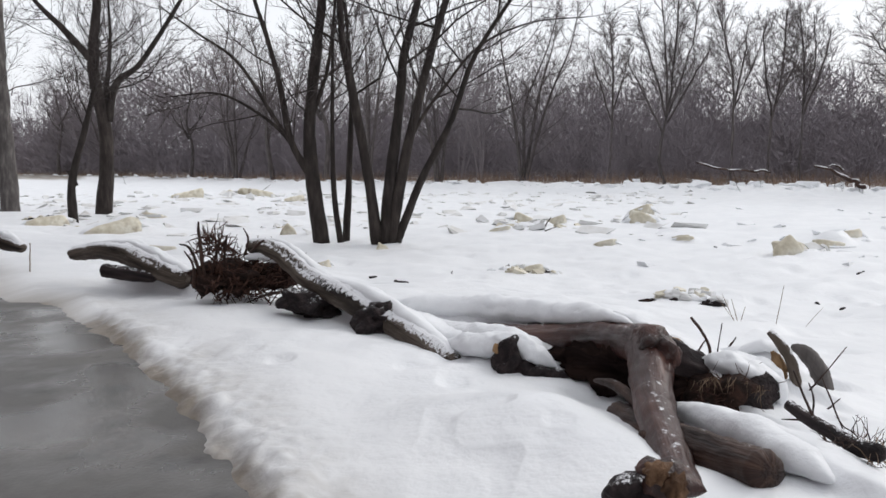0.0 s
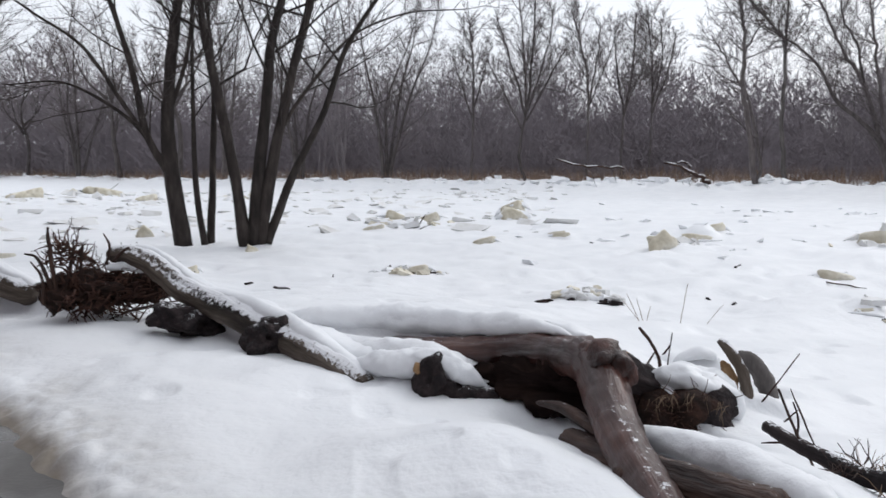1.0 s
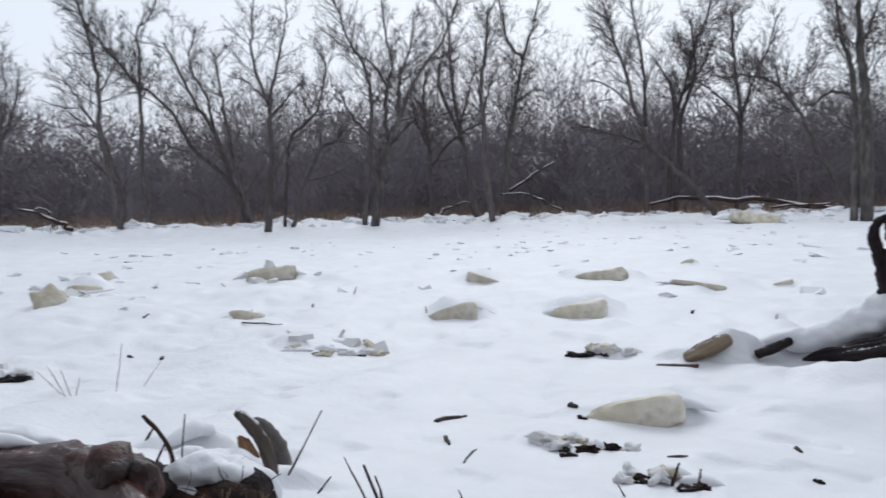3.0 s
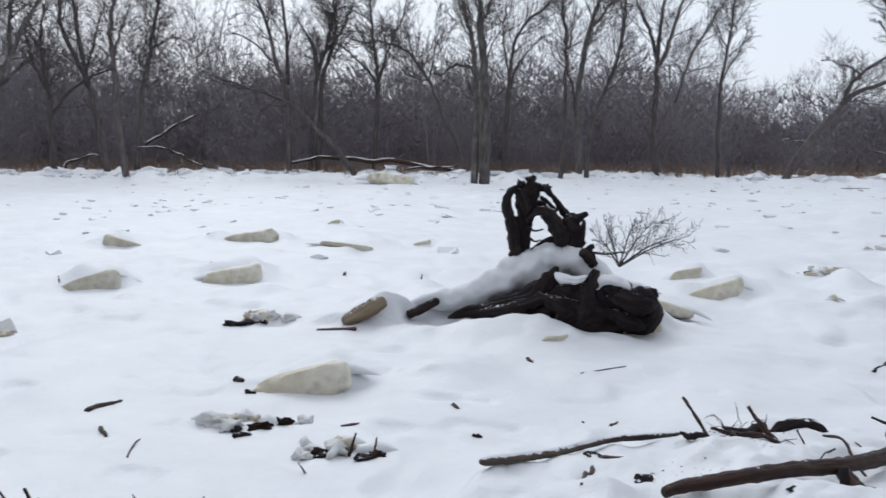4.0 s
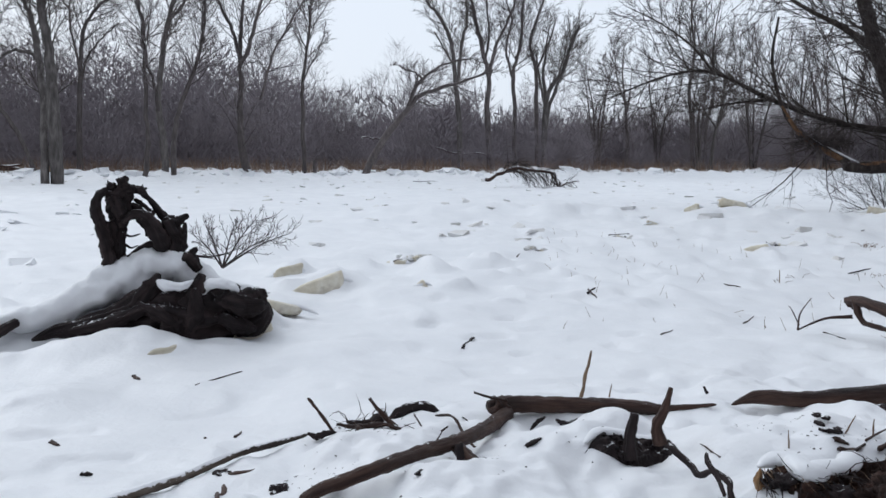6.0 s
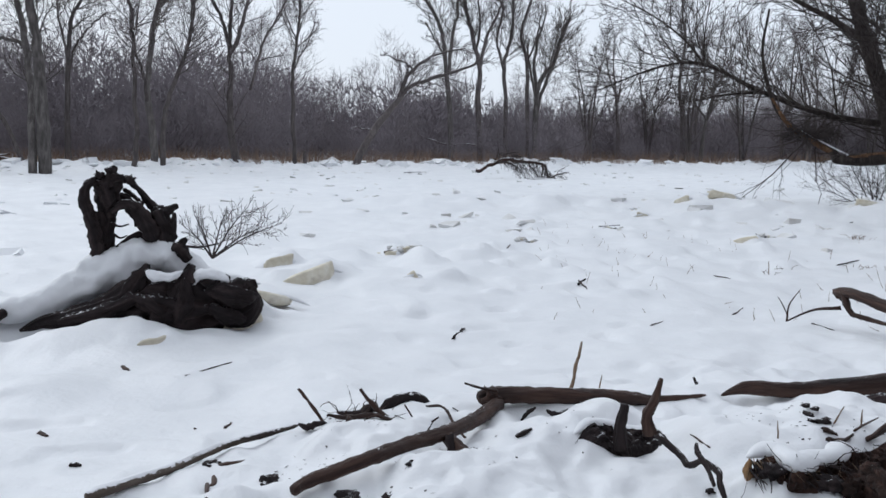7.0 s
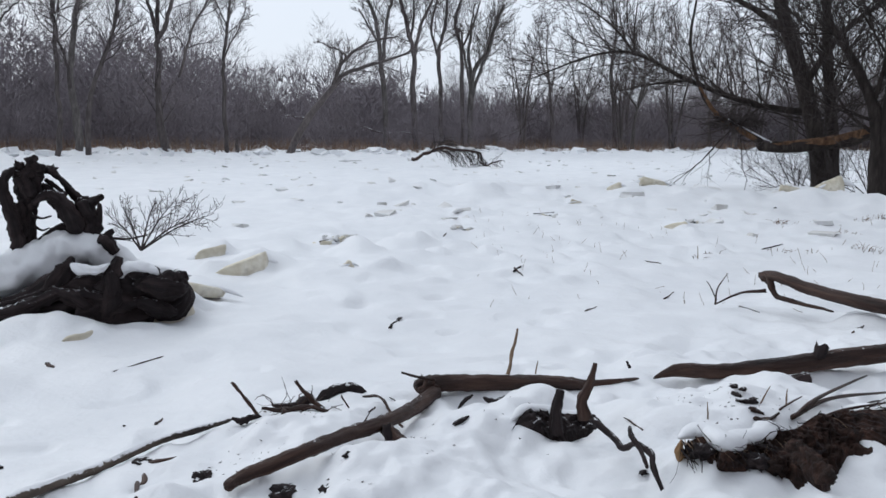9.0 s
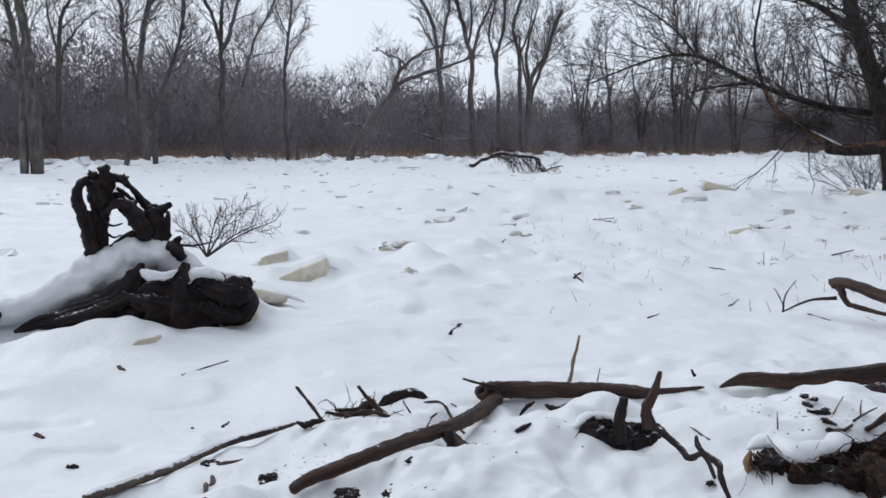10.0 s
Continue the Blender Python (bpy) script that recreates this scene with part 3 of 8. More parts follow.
def puddled(mat):
    """Gloss that comes and goes with the standing wet."""
    n, l = mat.node_tree.nodes, mat.node_tree.links
    tc, nz, mr = n.new("ShaderNodeTexCoord"), n.new("ShaderNodeTexNoise"), n.new("ShaderNodeMapRange")
    nz.inputs["Scale"].default_value, nz.inputs["Detail"].default_value = 1.1, 5
    mr.inputs["From Min"].default_value, mr.inputs["From Max"].default_value = 0.42, 0.6
    mr.inputs["To Min"].default_value, mr.inputs["To Max"].default_value = 0.48, 0.14
    l.new(tc.outputs["Object"], nz.inputs["Vector"])
    l.new(nz.outputs["Fac"], mr.inputs["Value"])
    l.new(mr.outputs["Result"], n["Principled BSDF"].inputs["Roughness"])


puddled(ASPHALT)
road()


# ---- trees on the near bank ----
rng = np.random.default_rng(5)
tree(rng, "bank_tree", "dark bare multi-stemmed tree standing in river ice", [
    [(-16.61, -3.72, -0.35), (-16.57, -3.88, 1.05), (-16.56, -3.95, 2.19), (-16.58, -3.82, 3.7), (-16.63, -3.62, 5.19), (-16.65, -3.5, 6.8), (-16.7, -3.3, 9)],
    [(-16.55, -3.96, 1.31), (-16.46, -4.35, 2.07), (-16.4, -4.56, 3.31), (-16.33, -4.83, 4.42), (-16.25, -5.1, 5.38), (-16.2, -5.25, 6.9)],
    [(-16.52, -4.12, 1.56), (-16.41, -4.53, 2.25), (-16.21, -5.22, 2.81), (-15.99, -5.9, 3.1), (-15.66, -6.79, 3.0)],
    [(-16.49, -4.23, 1.81), (-16.35, -4.76, 2.69), (-16.15, -5.43, 3.79), (-15.89, -6.2, 4.37), (-15.6, -6.94, 4.92)],
    [(-16.57, -3.88, 2.57), (-16.65, -3.53, 3.7), (-16.68, -3.38, 4.82), (-16.7, -3.24, 6.3)]],
    [(0.19, 0.06), (0.09, 0.03), (0.055, 0.012), (0.055, 0.014), (0.05, 0.02)], group="bank trees")
tree(rng, "sapling", "thin bare dark sapling beside the bank tree", [
    [(-16.69, -3.3, -0.3), (-16.66, -3.44, 1.05), (-16.66, -3.44, 2.7), (-16.67, -3.39, 4.45), (-16.7, -3.24, 6.17)]], [(0.075, 0.02)], start=0.45)
tree(rng, "sapling", "thin bare dark sapling beside the bank tree", [
    [(-17.01, -3.24, -0.3), (-17.03, -3.14, 1.43), (-17.04, -3.07, 2.98), (-17.03, -3.13, 4.5), (-16.99, -3.32, 6.0)]], [(0.09, 0.025)], start=0.45)
tree(rng, "bank_tree", "dark bare tree of five spreading stems in river ice", [
    [(-16.44, -2.41, -0.35), (-16.41, -2.62, 1.43), (-16.36, -2.91, 3.05), (-16.32, -3.13, 4.39), (-16.31, -3.19, 5.83), (-16.3, -3.3, 8)],
    [(-16.46, -2.26, -0.3), (-16.48, -2.12, 1.17), (-16.5, -1.92, 2.68), (-16.52, -1.79, 3.91), (-16.55, -1.47, 5.14), (-16.58, -1.22, 6.22), (-16.6, -0.9, 8)],
    [(-16.48, -2.14, -0.3), (-16.52, -1.81, 1.55), (-16.56, -1.42, 3.17), (-16.59, -1.04, 4.53), (-16.61, -0.66, 5.74), (-16.6, -0.2, 7.6)],
    [(-16.5, -1.98, -0.2), (-16.56, -1.43, 1.17), (-16.61, -0.73, 2.55), (-16.63, -0.29, 3.79), (-16.64, 0.39, 4.88), (-16.62, 1.12, 5.83)],
    [(-16.5, -1.94, 1.05), (-16.55, -1.55, 2.3), (-16.6, -0.86, 3.3), (-16.63, -0.1, 4.15), (-16.62, 1.01, 4.62), (-16.54, 2.23, 4.71)]],
    [(0.14, 0.045), (0.15, 0.05), (0.14, 0.045), (0.1, 0.03), (0.05, 0.012)], group="bank trees")
tree(rng, "bank_tree", "dark bare forked tree standing in snow by the road", [
    [(-27.71, -14.34, -0.4), (-27.81, -14.15, 2.48), (-27.66, -14.45, 5.14), (-27.76, -14.24, 7.57), (-27.87, -14.02, 9.98)],
    [(-27.85, -14.06, 3.21), (-27.98, -13.78, 4.56), (-28.36, -12.95, 5.41), (-28.93, -11.58, 7.76), (-29.15, -10.98, 9.03)],
    [(-27.66, -14.44, 5.34), (-27.21, -15.31, 6.49), (-26.8, -16.07, 7.41), (-26.47, -16.63, 8.5)],
    [(-27.8, -14.16, 3.72), (-27.93, -13.91, 5.98), (-27.92, -13.92, 8.0)]],
    [(0.3, 0.1), (0.16, 0.04), (0.15, 0.04), (0.1, 0.03)], dense=2.6, fine=0.007, group="bank trees")
tree(rng, "bank_tree", "small crooked bare tree with a broken stub", [
    [(-23.72, -13.37, -0.4), (-23.73, -13.35, 1.09), (-23.93, -12.96, 2.71), (-24.07, -12.69, 3.98), (-24.17, -12.49, 5.24)],
    [(-23.77, -13.27, 0.91), (-23.69, -13.42, 1.41)]], [(0.16, 0.04), (0.1, 0.07)], dense=2.6, fine=0.007, group="bank trees", start=0.5)
tree(rng, "bank_tree", "tall bare brown tree trunk at the road", [
    [(-30.51, -19.61, -0.4), (-30.45, -19.7, 2.6), (-30.43, -19.74, 4.86), (-30.43, -19.73, 8.19), (-30.48, -19.66, 11.47)]],
    [(0.38, 0.2)], bark=BARK_GREY, dense=2.6, fine=0.007, group="bank trees")

# ---- trees on the far side of the snow field ----
tree(rng, "riverside_tree", "large bare leaning tree with a low arching limb", [
    [(19.41, 22.29, -0.4), (19.25, 22.44, 1.19), (18.78, 22.84, 3.39), (18.21, 23.3, 5.58), (17.78, 23.64, 7.57), (17.5, 23.9, 10)],
    [(18.96, 22.68, 2.29), (17.61, 23.77, 2.59), (15.95, 24.93, 3.36), (14.34, 25.92, 4.31), (12.99, 26.64, 4.23), (11.15, 27.49, 3.46)],
    [(14.34, 25.92, 4.31), (13.75, 26.25, 5.14), (12.83, 26.72, 5.94), (11.8, 27.2, 6.55)],
    [(18.38, 23.17, 4.85), (17.59, 23.78, 5.61), (16.55, 24.53, 6.39), (15.45, 25.26, 7.37)],
    [(18.85, 22.78, 3.21), (19.59, 22.14, 4.79), (20.44, 21.33, 5.77), (21, 20.8, 6.6)],
    [(15.95, 24.93, 3.36), (14.81, 25.65, 3.26), (13.65, 26.3, 2.97)]],
    [(0.36, 0.14), (0.12, 0.02), (0.05, 0.015), (0.13, 0.03), (0.13, 0.04), (0.05, 0.012)], group="riverside trees", dense=6.4, start=0.2, reach=3.5, fine=0.0075)
tree(rng, "riverside_tree", "straight dark bare tree beside the leaning one", [
    [(19.93, 22.37, -0.4), (19.74, 22.54, 2.3), (19.58, 22.68, 4.13), (19.4, 22.84, 6.99), (19.3, 22.9, 9)],
    [(19.73, 22.55, 2.49), (20.57, 21.77, 2.57)]], [(0.24, 0.1), (0.07, 0.02)], group="riverside trees", dense=6.4, start=0.2, reach=3.5, fine=0.0075)
tree(rng, "riverside_tree", "dark bare tree forking near the ground", [
    [(17.88, 18.53, -0.4), (17.82, 18.59, 1.72), (17.59, 18.81, 2.81), (17.17, 19.2, 3.9), (16.81, 19.52, 4.69), (16.4, 19.8, 6)],
    [(18.02, 18.39, -0.3), (18.02, 18.39, 2.19), (18.14, 18.26, 4.3), (18.14, 18.26, 6.07), (18.2, 18.2, 8)],
    [(17.8, 18.6, 1.57), (17.26, 19.11, 2.19), (16.9, 19.4, 3.0)], [(17.71, 18.69, 2.34), (17.88, 18.53, 3.56), (18, 18.4, 5)]],
    [(0.22, 0.05), (0.24, 0.1), (0.06, 0.02), (0.08, 0.03)], group="riverside trees", dense=6.4, start=0.2, reach=3.5, fine=0.0075)

# ---- far bank ----
def far_tree_stems(rng, h, kind, stout=0.018):
    """Stems and radii of a floodplain tree about h high."""
    r = h * stout * rng.uniform(0.8, 1.25)
    lean = rng.normal(size=2) * 0.03 * h
    stems, radii = [], []
    fork = h * rng.uniform(0.22, 0.4)
    if kind == "clump":
        for k in range(rng.integers(3, 5)):
            a = rng.uniform(0, 2 * math.pi)
            tip = np.array([math.cos(a), math.sin(a), 0]) * h * rng.uniform(0.12, 0.3) + [0, 0, h * rng.uniform(0.75, 1)]
            mid = tip * 0.5 * [0.75, 0.75, 1] + rng.normal(size=3) * 0.03 * h
            stems.append([(math.cos(a) * 0.15, math.sin(a) * 0.15, -0.4), tuple(mid * 0.5), tuple(mid), tuple((mid + tip) / 2 + rng.normal(size=3) * 0.02 * h), tuple(tip)])
            radii.append((r * 0.7, 0.03))
    else:
        top = np.array([lean[0], lean[1], h])
        stems.append([(0, 0, -0.4), tuple(top * 0.25 + rng.normal(size=3) * 0.015 * h), tuple(top * 0.5 + rng.normal(size=3) * 0.02 * h),
                      tuple(top * 0.78 + rng.normal(size=3) * 0.025 * h), tuple(top)])
        radii.append((r, 0.03))
        for k in range(rng.integers(2, 5)):
            f = rng.uniform(0.25, 0.55)
            a = rng.uniform(0, 2 * math.pi)
            out = np.array([math.cos(a), math.sin(a), 0])
            b = top * f
            l = h * rng.uniform(0.3, 0.5)
            stems.append([tuple(b), tuple(b + out * l * 0.28 + [0, 0, l * 0.3]), tuple(b + out * l * 0.42 + [0, 0, l * 0.65]), tuple(b + out * l * 0.5 + [0, 0, l])])
            radii.append((r * 0.5, 0.025))
    return stems, radii


def bank_point(azimuth, beyond):
    a = math.radians(azimuth)
    az = [math.atan2(px, py) for px, py in BANK]
    far = [math.hypot(px, py) for px, py in BANK]
    d = float(np.interp(a, az, far)) + beyond
    x, y = d * math.sin(a), d * math.cos(a)
    return x, y, ground_z(x, y) - 0.05


rng = np.random.default_rng(8)
templates = []
for k in range(9):
    h = rng.uniform(14, 18)
    stems, radii = far_tree_stems(rng, h, "clump" if k % 3 == 2 else "single")
    bark, twig = (BARK_GREY, TWIG_GREY) if k % 3 == 0 else (BARK_HAZED, TWIG_HAZED)
    limbs, out = [], {}
    for n, (pts, (r0, r1)) in enumerate(zip(stems, radii)):
        line = spline(pts, 5)
        rr = r1 + (r0 - r1) * (1 - np.linspace(0, 1, len(line))) ** 1.4
        limbs.append(tube(line, rr, 7, 0.1, rng))
        long = float(np.linalg.norm(np.diff(line, axis=0), axis=1).sum())
        spray(rng, line, rr, out, int(long * 1.5), 0.3 if n == 0 else 0.15, min(long * 0.34, 3.4), 0.011)
    (wv, wf), (tv, tf) = merge(limbs + out[1]), merge(out[2])
    templates.append((wv, wf, tv, tf, bark, twig, h))

made = {}


def far_tree(azimuth, beyond, h, lean, tm):
    """A tree at an azimuth from the road, so far behind the bank's line, leaning so many degrees to the right."""
    wv, wf, tv, tf, bark, twig, th = templates[tm]
    x, y, z = bank_point(azimuth, beyond)
    m = (Matrix.Translation((x, y, z)) @ Matrix.Rotation(radians(-azimuth), 4, "Z") @ Matrix.Rotation(radians(lean), 4, "Y")
         @ Matrix.Rotation(azimuth * 2.1, 4, "Z") @ Matrix.Scale(h / th, 4))
    if tm not in made:
        ob = empty("far_bank_tree", "tall bare %s tree on the snowy far bank" % ("grey" if bark is BARK_GREY else "dark"), "tree", "far bank trees")
        link("trunk", wv, wf, bark, ob)
        link("crown", tv, tf, twig, ob, "fine bare twigs")
        made[tm] = ob
        ob.matrix_world = m
        return
    ob = made[tm].copy()
    scene.collection.objects.link(ob)
    ob.matrix_world = m
    if abs(lean) > 20:
        tagged(ob, "bare tree leaning far over on the far bank")
    for c in made[tm].children:
        c2 = c.copy()
        scene.collection.objects.link(c2)
        c2.parent = ob


far_tree(-122, 2, 24, 3, 2)
far_tree(-116, 4, 22, -3, 5)
far_tree(-108, 2, 22, 2, 8)
far_tree(-102, 5, 21, -2, 4)
far_tree(-119, 2, 21, 3, 1)
far_tree(-111, 3, 19, 0, 4)
far_tree(-105.6, 3, 18, -4, 7)
far_tree(-99, 4, 19, 5, 2)
far_tree(-94, 2, 18, -3, 8)
far_tree(-88, 3, 17, 2, 5)
far_tree(22, 12, 13, -3, 5)
far_tree(24.1, 12, 13, 0, 1)
far_tree(28.6, 6, 13, -5, 2)
far_tree(29.4, 6, 13, 3, 3)
far_tree(34.5, 10, 15, 2, 4)
far_tree(37.4, 12, 15, -4, 5)
far_tree(41, 10, 15, 2, 0)
far_tree(44.5, 8, 15, -3, 7)
far_tree(49, 8, 15, 3, 2)
far_tree(26, 14, 13, 2, 8)
far_tree(32, 5, 15, -3, 5)
far_tree(36, 3, 15, 2, 2)
far_tree(39.5, 6, 15, -2, 8)
far_tree(43, 3, 15, 3, 5)
far_tree(46.5, 5, 15, -3, 2)


def grown_tree(azimuth, beyond, bark, stems, label):
    """A tree whose limbs are known: radii at foot and tip, then points to the right of its foot and above it, in metres."""
    rng = np.random.default_rng(int(abs(azimuth) * 100))
    x, y, z = bank_point(azimuth, beyond)
    a = radians(azimuth)
    right, away = np.array([math.cos(a), -math.sin(a), 0]), np.array([math.sin(a), math.cos(a), 0])
    ob = empty("far_bank_tree", label, "tree", "far bank trees")
    out, limbs = {}, []
    for k, (r0, r1, pts) in enumerate(stems):
        lean = rng.normal() * 0.16 * (k > 0)
        h0 = pts[0][1]
        line = spline([np.array([x, y, z]) + right * u + away * (lean * (h - h0)) + [0, 0, h] for u, h in pts], 5)
        line[1:] += rng.normal(size=(len(line) - 1, 3)) * 0.035
        rr = r1 + (r0 - r1) * (1 - np.linspace(0, 1, len(line))) ** 1.15
        limbs.append(tube(line, rr, 7, 0.1, rng))
        long = float(np.linalg.norm(np.diff(line, axis=0), axis=1).sum())
        # bare below, twiggy above
        start = 0.42 if k == 0 and long > 9 else 0.18
        spray(rng, line, rr, out, max(6, int(long * (2.1 if k or r0 > 0.2 else 2.8))), start, min(long * 0.34, 3.3), 0.0105)
    for k, (v, f) in enumerate(limbs):
        link("limb" if k else "trunk", v, f, bark, ob)
    v, f = merge(out[1])
    tagged(link("branchwork", v, f, bark, ob), kind="stuff")
    v, f = merge(out[2])
    link("crown", v, f, TWIG_GREY if bark is BARK_GREY else TWIG_HAZED, ob, "fine bare twigs")
    return ob


grown_tree(-13.92, -10, BARK_GREY, [(0.37, 0.13, [(0, -0.3), (-0, 4.2), (-0.1, 7.2), (-0.4, 9.4), (-0.4, 10.2), (-0.5, 12.8)]),
    (0.24, 0.09, [(-0.6, -0.1), (-0.5, 4.2), (-0.7, 7.6), (-1, 9.4), (-1.3, 10.2), (-1.6, 12.8)]),
    (0.12, 0.05, [(-0.5, 6.5), (-0.9, 6.9), (-1.5, 7.1), (-2.2, 6.9), (-2.7, 6.4)]),
    (0.14, 0.05, [(-0.4, 9), (-0.2, 9.8), (0.1, 10.2), (0.7, 12.8)])], 'twin pale grey cottonwood trunks')
grown_tree(-12.53, 3, BARK_HAZED, [(0.22, 0.05, [(-0, -0.3), (0.2, 4.2), (0.4, 7.5), (0.7, 10), (1.8, 11.7), (2.9, 12.4), (4.3, 14.6)]),
    (0.09, 0.05, [(0.3, 6.2), (0.8, 7.9), (1.6, 9.1), (2.9, 10.4)]),
    (0.09, 0.04, [(0.4, 7.1), (-0, 9.1), (-0.2, 11), (-0, 12.2), (0.1, 14.8)])], 'tall bare dark tree on the snowy far bank')
grown_tree(-22.53, 0, BARK_HAZED, [(0.24, 0.05, [(0, -0.3), (-1.6, 1.9), (-3.4, 3.8), (-4.9, 5.1), (-6.9, 5.8), (-9.3, 6.6)]),
    (0.08, 0.03, [(-4.9, 5.1), (-5.2, 6.4), (-6.2, 7.6)])], 'bare tree leaning far over on the far bank')
grown_tree(-14.92, -0.5, BARK_HAZED, [(0.16, 0.05, [(0, -0.3), (-0.9, 2.4), (-2, 4.6), (-2.9, 6.7), (-3.9, 8.1), (-4.7, 8.9), (-6.2, 9.4), (-7.7, 9.3)]),
    (0.06, 0.03, [(-2.9, 6.7), (-2.5, 8.7), (-1.8, 10.1)])], 'bare tree arching far over to one side')
grown_tree(-21.52, 3, BARK_HAZED, [(0.19, 0.08, [(0, -0.3), (0.2, 4.6), (0.3, 7), (0, 9.5), (-0.2, 11.7), (-0.3, 14.3)]),
    (0.13, 0.05, [(0.3, 6.2), (-0.2, 7.4), (-1.4, 8.6), (-2.5, 9.5)]),
    (0.13, 0.04, [(0.3, 7), (0.8, 8.4), (1.3, 9.9), (2, 11.4), (2.7, 13.9)])], 'tall bare dark tree on the snowy far bank')
grown_tree(-25.47, 4, BARK_HAZED, [(0.19, 0.08, [(0, -0.3), (0.4, 5.7), (0.6, 7.4), (1.2, 9.1), (1.5, 10.7), (1.4, 11.4), (1.2, 14)]),
    (0.11, 0.05, [(0.4, 6.2), (0.1, 8.3), (-0.3, 9.8)])], 'tall bare dark tree on the snowy far bank')
grown_tree(-7.26, -0.5, BARK_GREY, [(0.27, 0.10, [(0, -0.3), (-0.2, 2.8), (-0.4, 5.1), (-0.1, 7.9), (0.3, 10.1), (0.9, 12.1), (1.2, 12.9), (1.7, 15.4)]),
    (0.12, 0.05, [(0.3, 10.3), (1.2, 11.3), (1.9, 12.2), (2.4, 12.5), (3.7, 14.8)])], 'pale grey forked tree')
grown_tree(-8.65, -4.6, BARK_HAZED, [(0.17, 0.07, [(-0, -0.3), (0.2, 2.3), (0.2, 4.6), (0.2, 7.4), (0.2, 9.3), (-0.1, 11.1), (-0.1, 11.5), (-0.2, 14.1)]),
    (0.11, 0.06, [(0.9, 4.3), (0.8, 5.8), (0.3, 7.4), (0.1, 9.4)])], 'tall bare dark tree on the snowy far bank')
grown_tree(-6.86, -5.3, BARK_HAZED, [(0.19, 0.06, [(0, -0.3), (0.1, 2.3), (0.6, 4.6), (1.6, 7.2), (2.1, 9.7), (2.2, 11.6), (2.3, 14.2)]),
    (0.08, 0.03, [(1.6, 7.2), (1.9, 8.3), (2.5, 9.2)])], 'tall bare dark tree on the snowy far bank')
grown_tree(-2.09, -0.8, BARK_HAZED, [(0.31, 0.15, [(-0, -0.3), (-0.4, 2.8), (-0.3, 5.6), (-0.3, 7.7)]),
    (0.15, 0.05, [(-0.3, 7.7), (-0.7, 9.5), (-1.5, 11.3), (-2.1, 13), (-2.6, 15.6)]),
    (0.17, 0.06, [(-0.3, 7.7), (-0.2, 10.5), (0.1, 13), (0.2, 15.6)]),
    (0.17, 0.06, [(-0.3, 7.7), (0.2, 8.5), (0.7, 10.3), (1.4, 12.3), (1.9, 13.1), (2.7, 15.5)]),
    (0.10, 0.05, [(1, 5.1), (1.9, 8.2), (3.1, 10.5), (4.2, 12.3)])], 'tall bare dark tree on the snowy far bank')
grown_tree(1.78, -0.6, BARK_HAZED, [(0.17, 0.04, [(0, -0.3), (-0.1, 4.1), (-0.1, 6.7), (0.3, 9.4), (0.5, 11.7), (0.6, 12.8), (0.6, 15.4)]),
    (0.06, 0.03, [(-0.1, 6.7), (1, 8.8), (1.6, 10.4)]),
    (0.06, 0.03, [(0.2, 8.8), (-0.5, 10.8), (-1, 12)]),
    (0.15, 0.10, [(0.6, -0.3), (0.7, 0.4), (0.7, 1)])], 'thin bare tree on the snowy far bank')
grown_tree(5.80, -1, BARK_HAZED, [(0.32, 0.07, [(0, -0.3), (0.8, 1.5), (2, 3.3), (3.4, 5), (4.2, 5.9), (6, 6.6), (7.9, 7.2), (9.8, 8)]),
    (0.17, 0.05, [(3.4, 5.1), (3.9, 6.6), (4.9, 7.6), (6.3, 8.3), (8.3, 8.8)]),
    (0.09, 0.05, [(3.9, 6.6), (4, 7.1), (4.1, 7.4)]),
    (0.09, 0.03, [(4.4, 7.2), (3.8, 7.7), (3.1, 7.9), (2.2, 8.3)])], 'bare tree leaning well over with long low limbs')
grown_tree(12.54, 7, BARK_GREY, [(0.27, 0.10, [(0, -0.3), (-0.1, 4.2), (-0.5, 7.9), (-0.8, 10.6), (-1.7, 13.1), (-3.3, 14.9), (-4.3, 17.3)]),
    (0.17, 0.06, [(-0.3, 7.7), (0.1, 11.2), (0.5, 13), (0.4, 14.8), (0.2, 17.4)]),
    (0.10, 0.06, [(-0.6, 9.2), (-1.5, 10.6), (-2.3, 12)])], 'tall bare grey tree on the snowy far bank')
grown_tree(14.59, 8, BARK_HAZED, [(0.28, 0.11, [(0, -0.3), (-0.3, 5.7), (-0.2, 8.2), (-0.9, 11.3), (-1.5, 13.5), (-1.8, 15.1), (-2.1, 17.6)]),
    (0.18, 0.06, [(-0.2, 8.2), (0.4, 11), (1.3, 13.1), (2, 14.9), (2.5, 17.4)]),
    (0.13, 0.05, [(-0.5, 9.7), (-0.2, 12.1), (-0.5, 15), (-0.6, 17.6)])], 'tall bare dark tree on the snowy far bank')
grown_tree(16.28, 9, BARK_HAZED, [(0.24, 0.10, [(-0, -0.3), (0, 5.8), (-0.2, 9), (0.4, 11.5), (0.6, 15.3), (0.6, 17.9)]),
    (0.13, 0.05, [(-0.2, 8.4), (-0.9, 10.9), (-0.4, 13.4), (-1, 15.4), (-1.3, 18)])], 'tall bare dark tree on the snowy far bank')
grown_tree(17.90, 9, BARK_HAZED, [(0.24, 0.08, [(-0, -0.3), (-0.2, 5.9), (-0.3, 9), (-0.9, 12.1), (0.1, 14.9), (0.6, 17.4)]),
    (0.11, 0.07, [(-0.3, 9), (0.6, 11.5), (0.9, 13.5)])], 'tall bare dark tree on the snowy far bank')
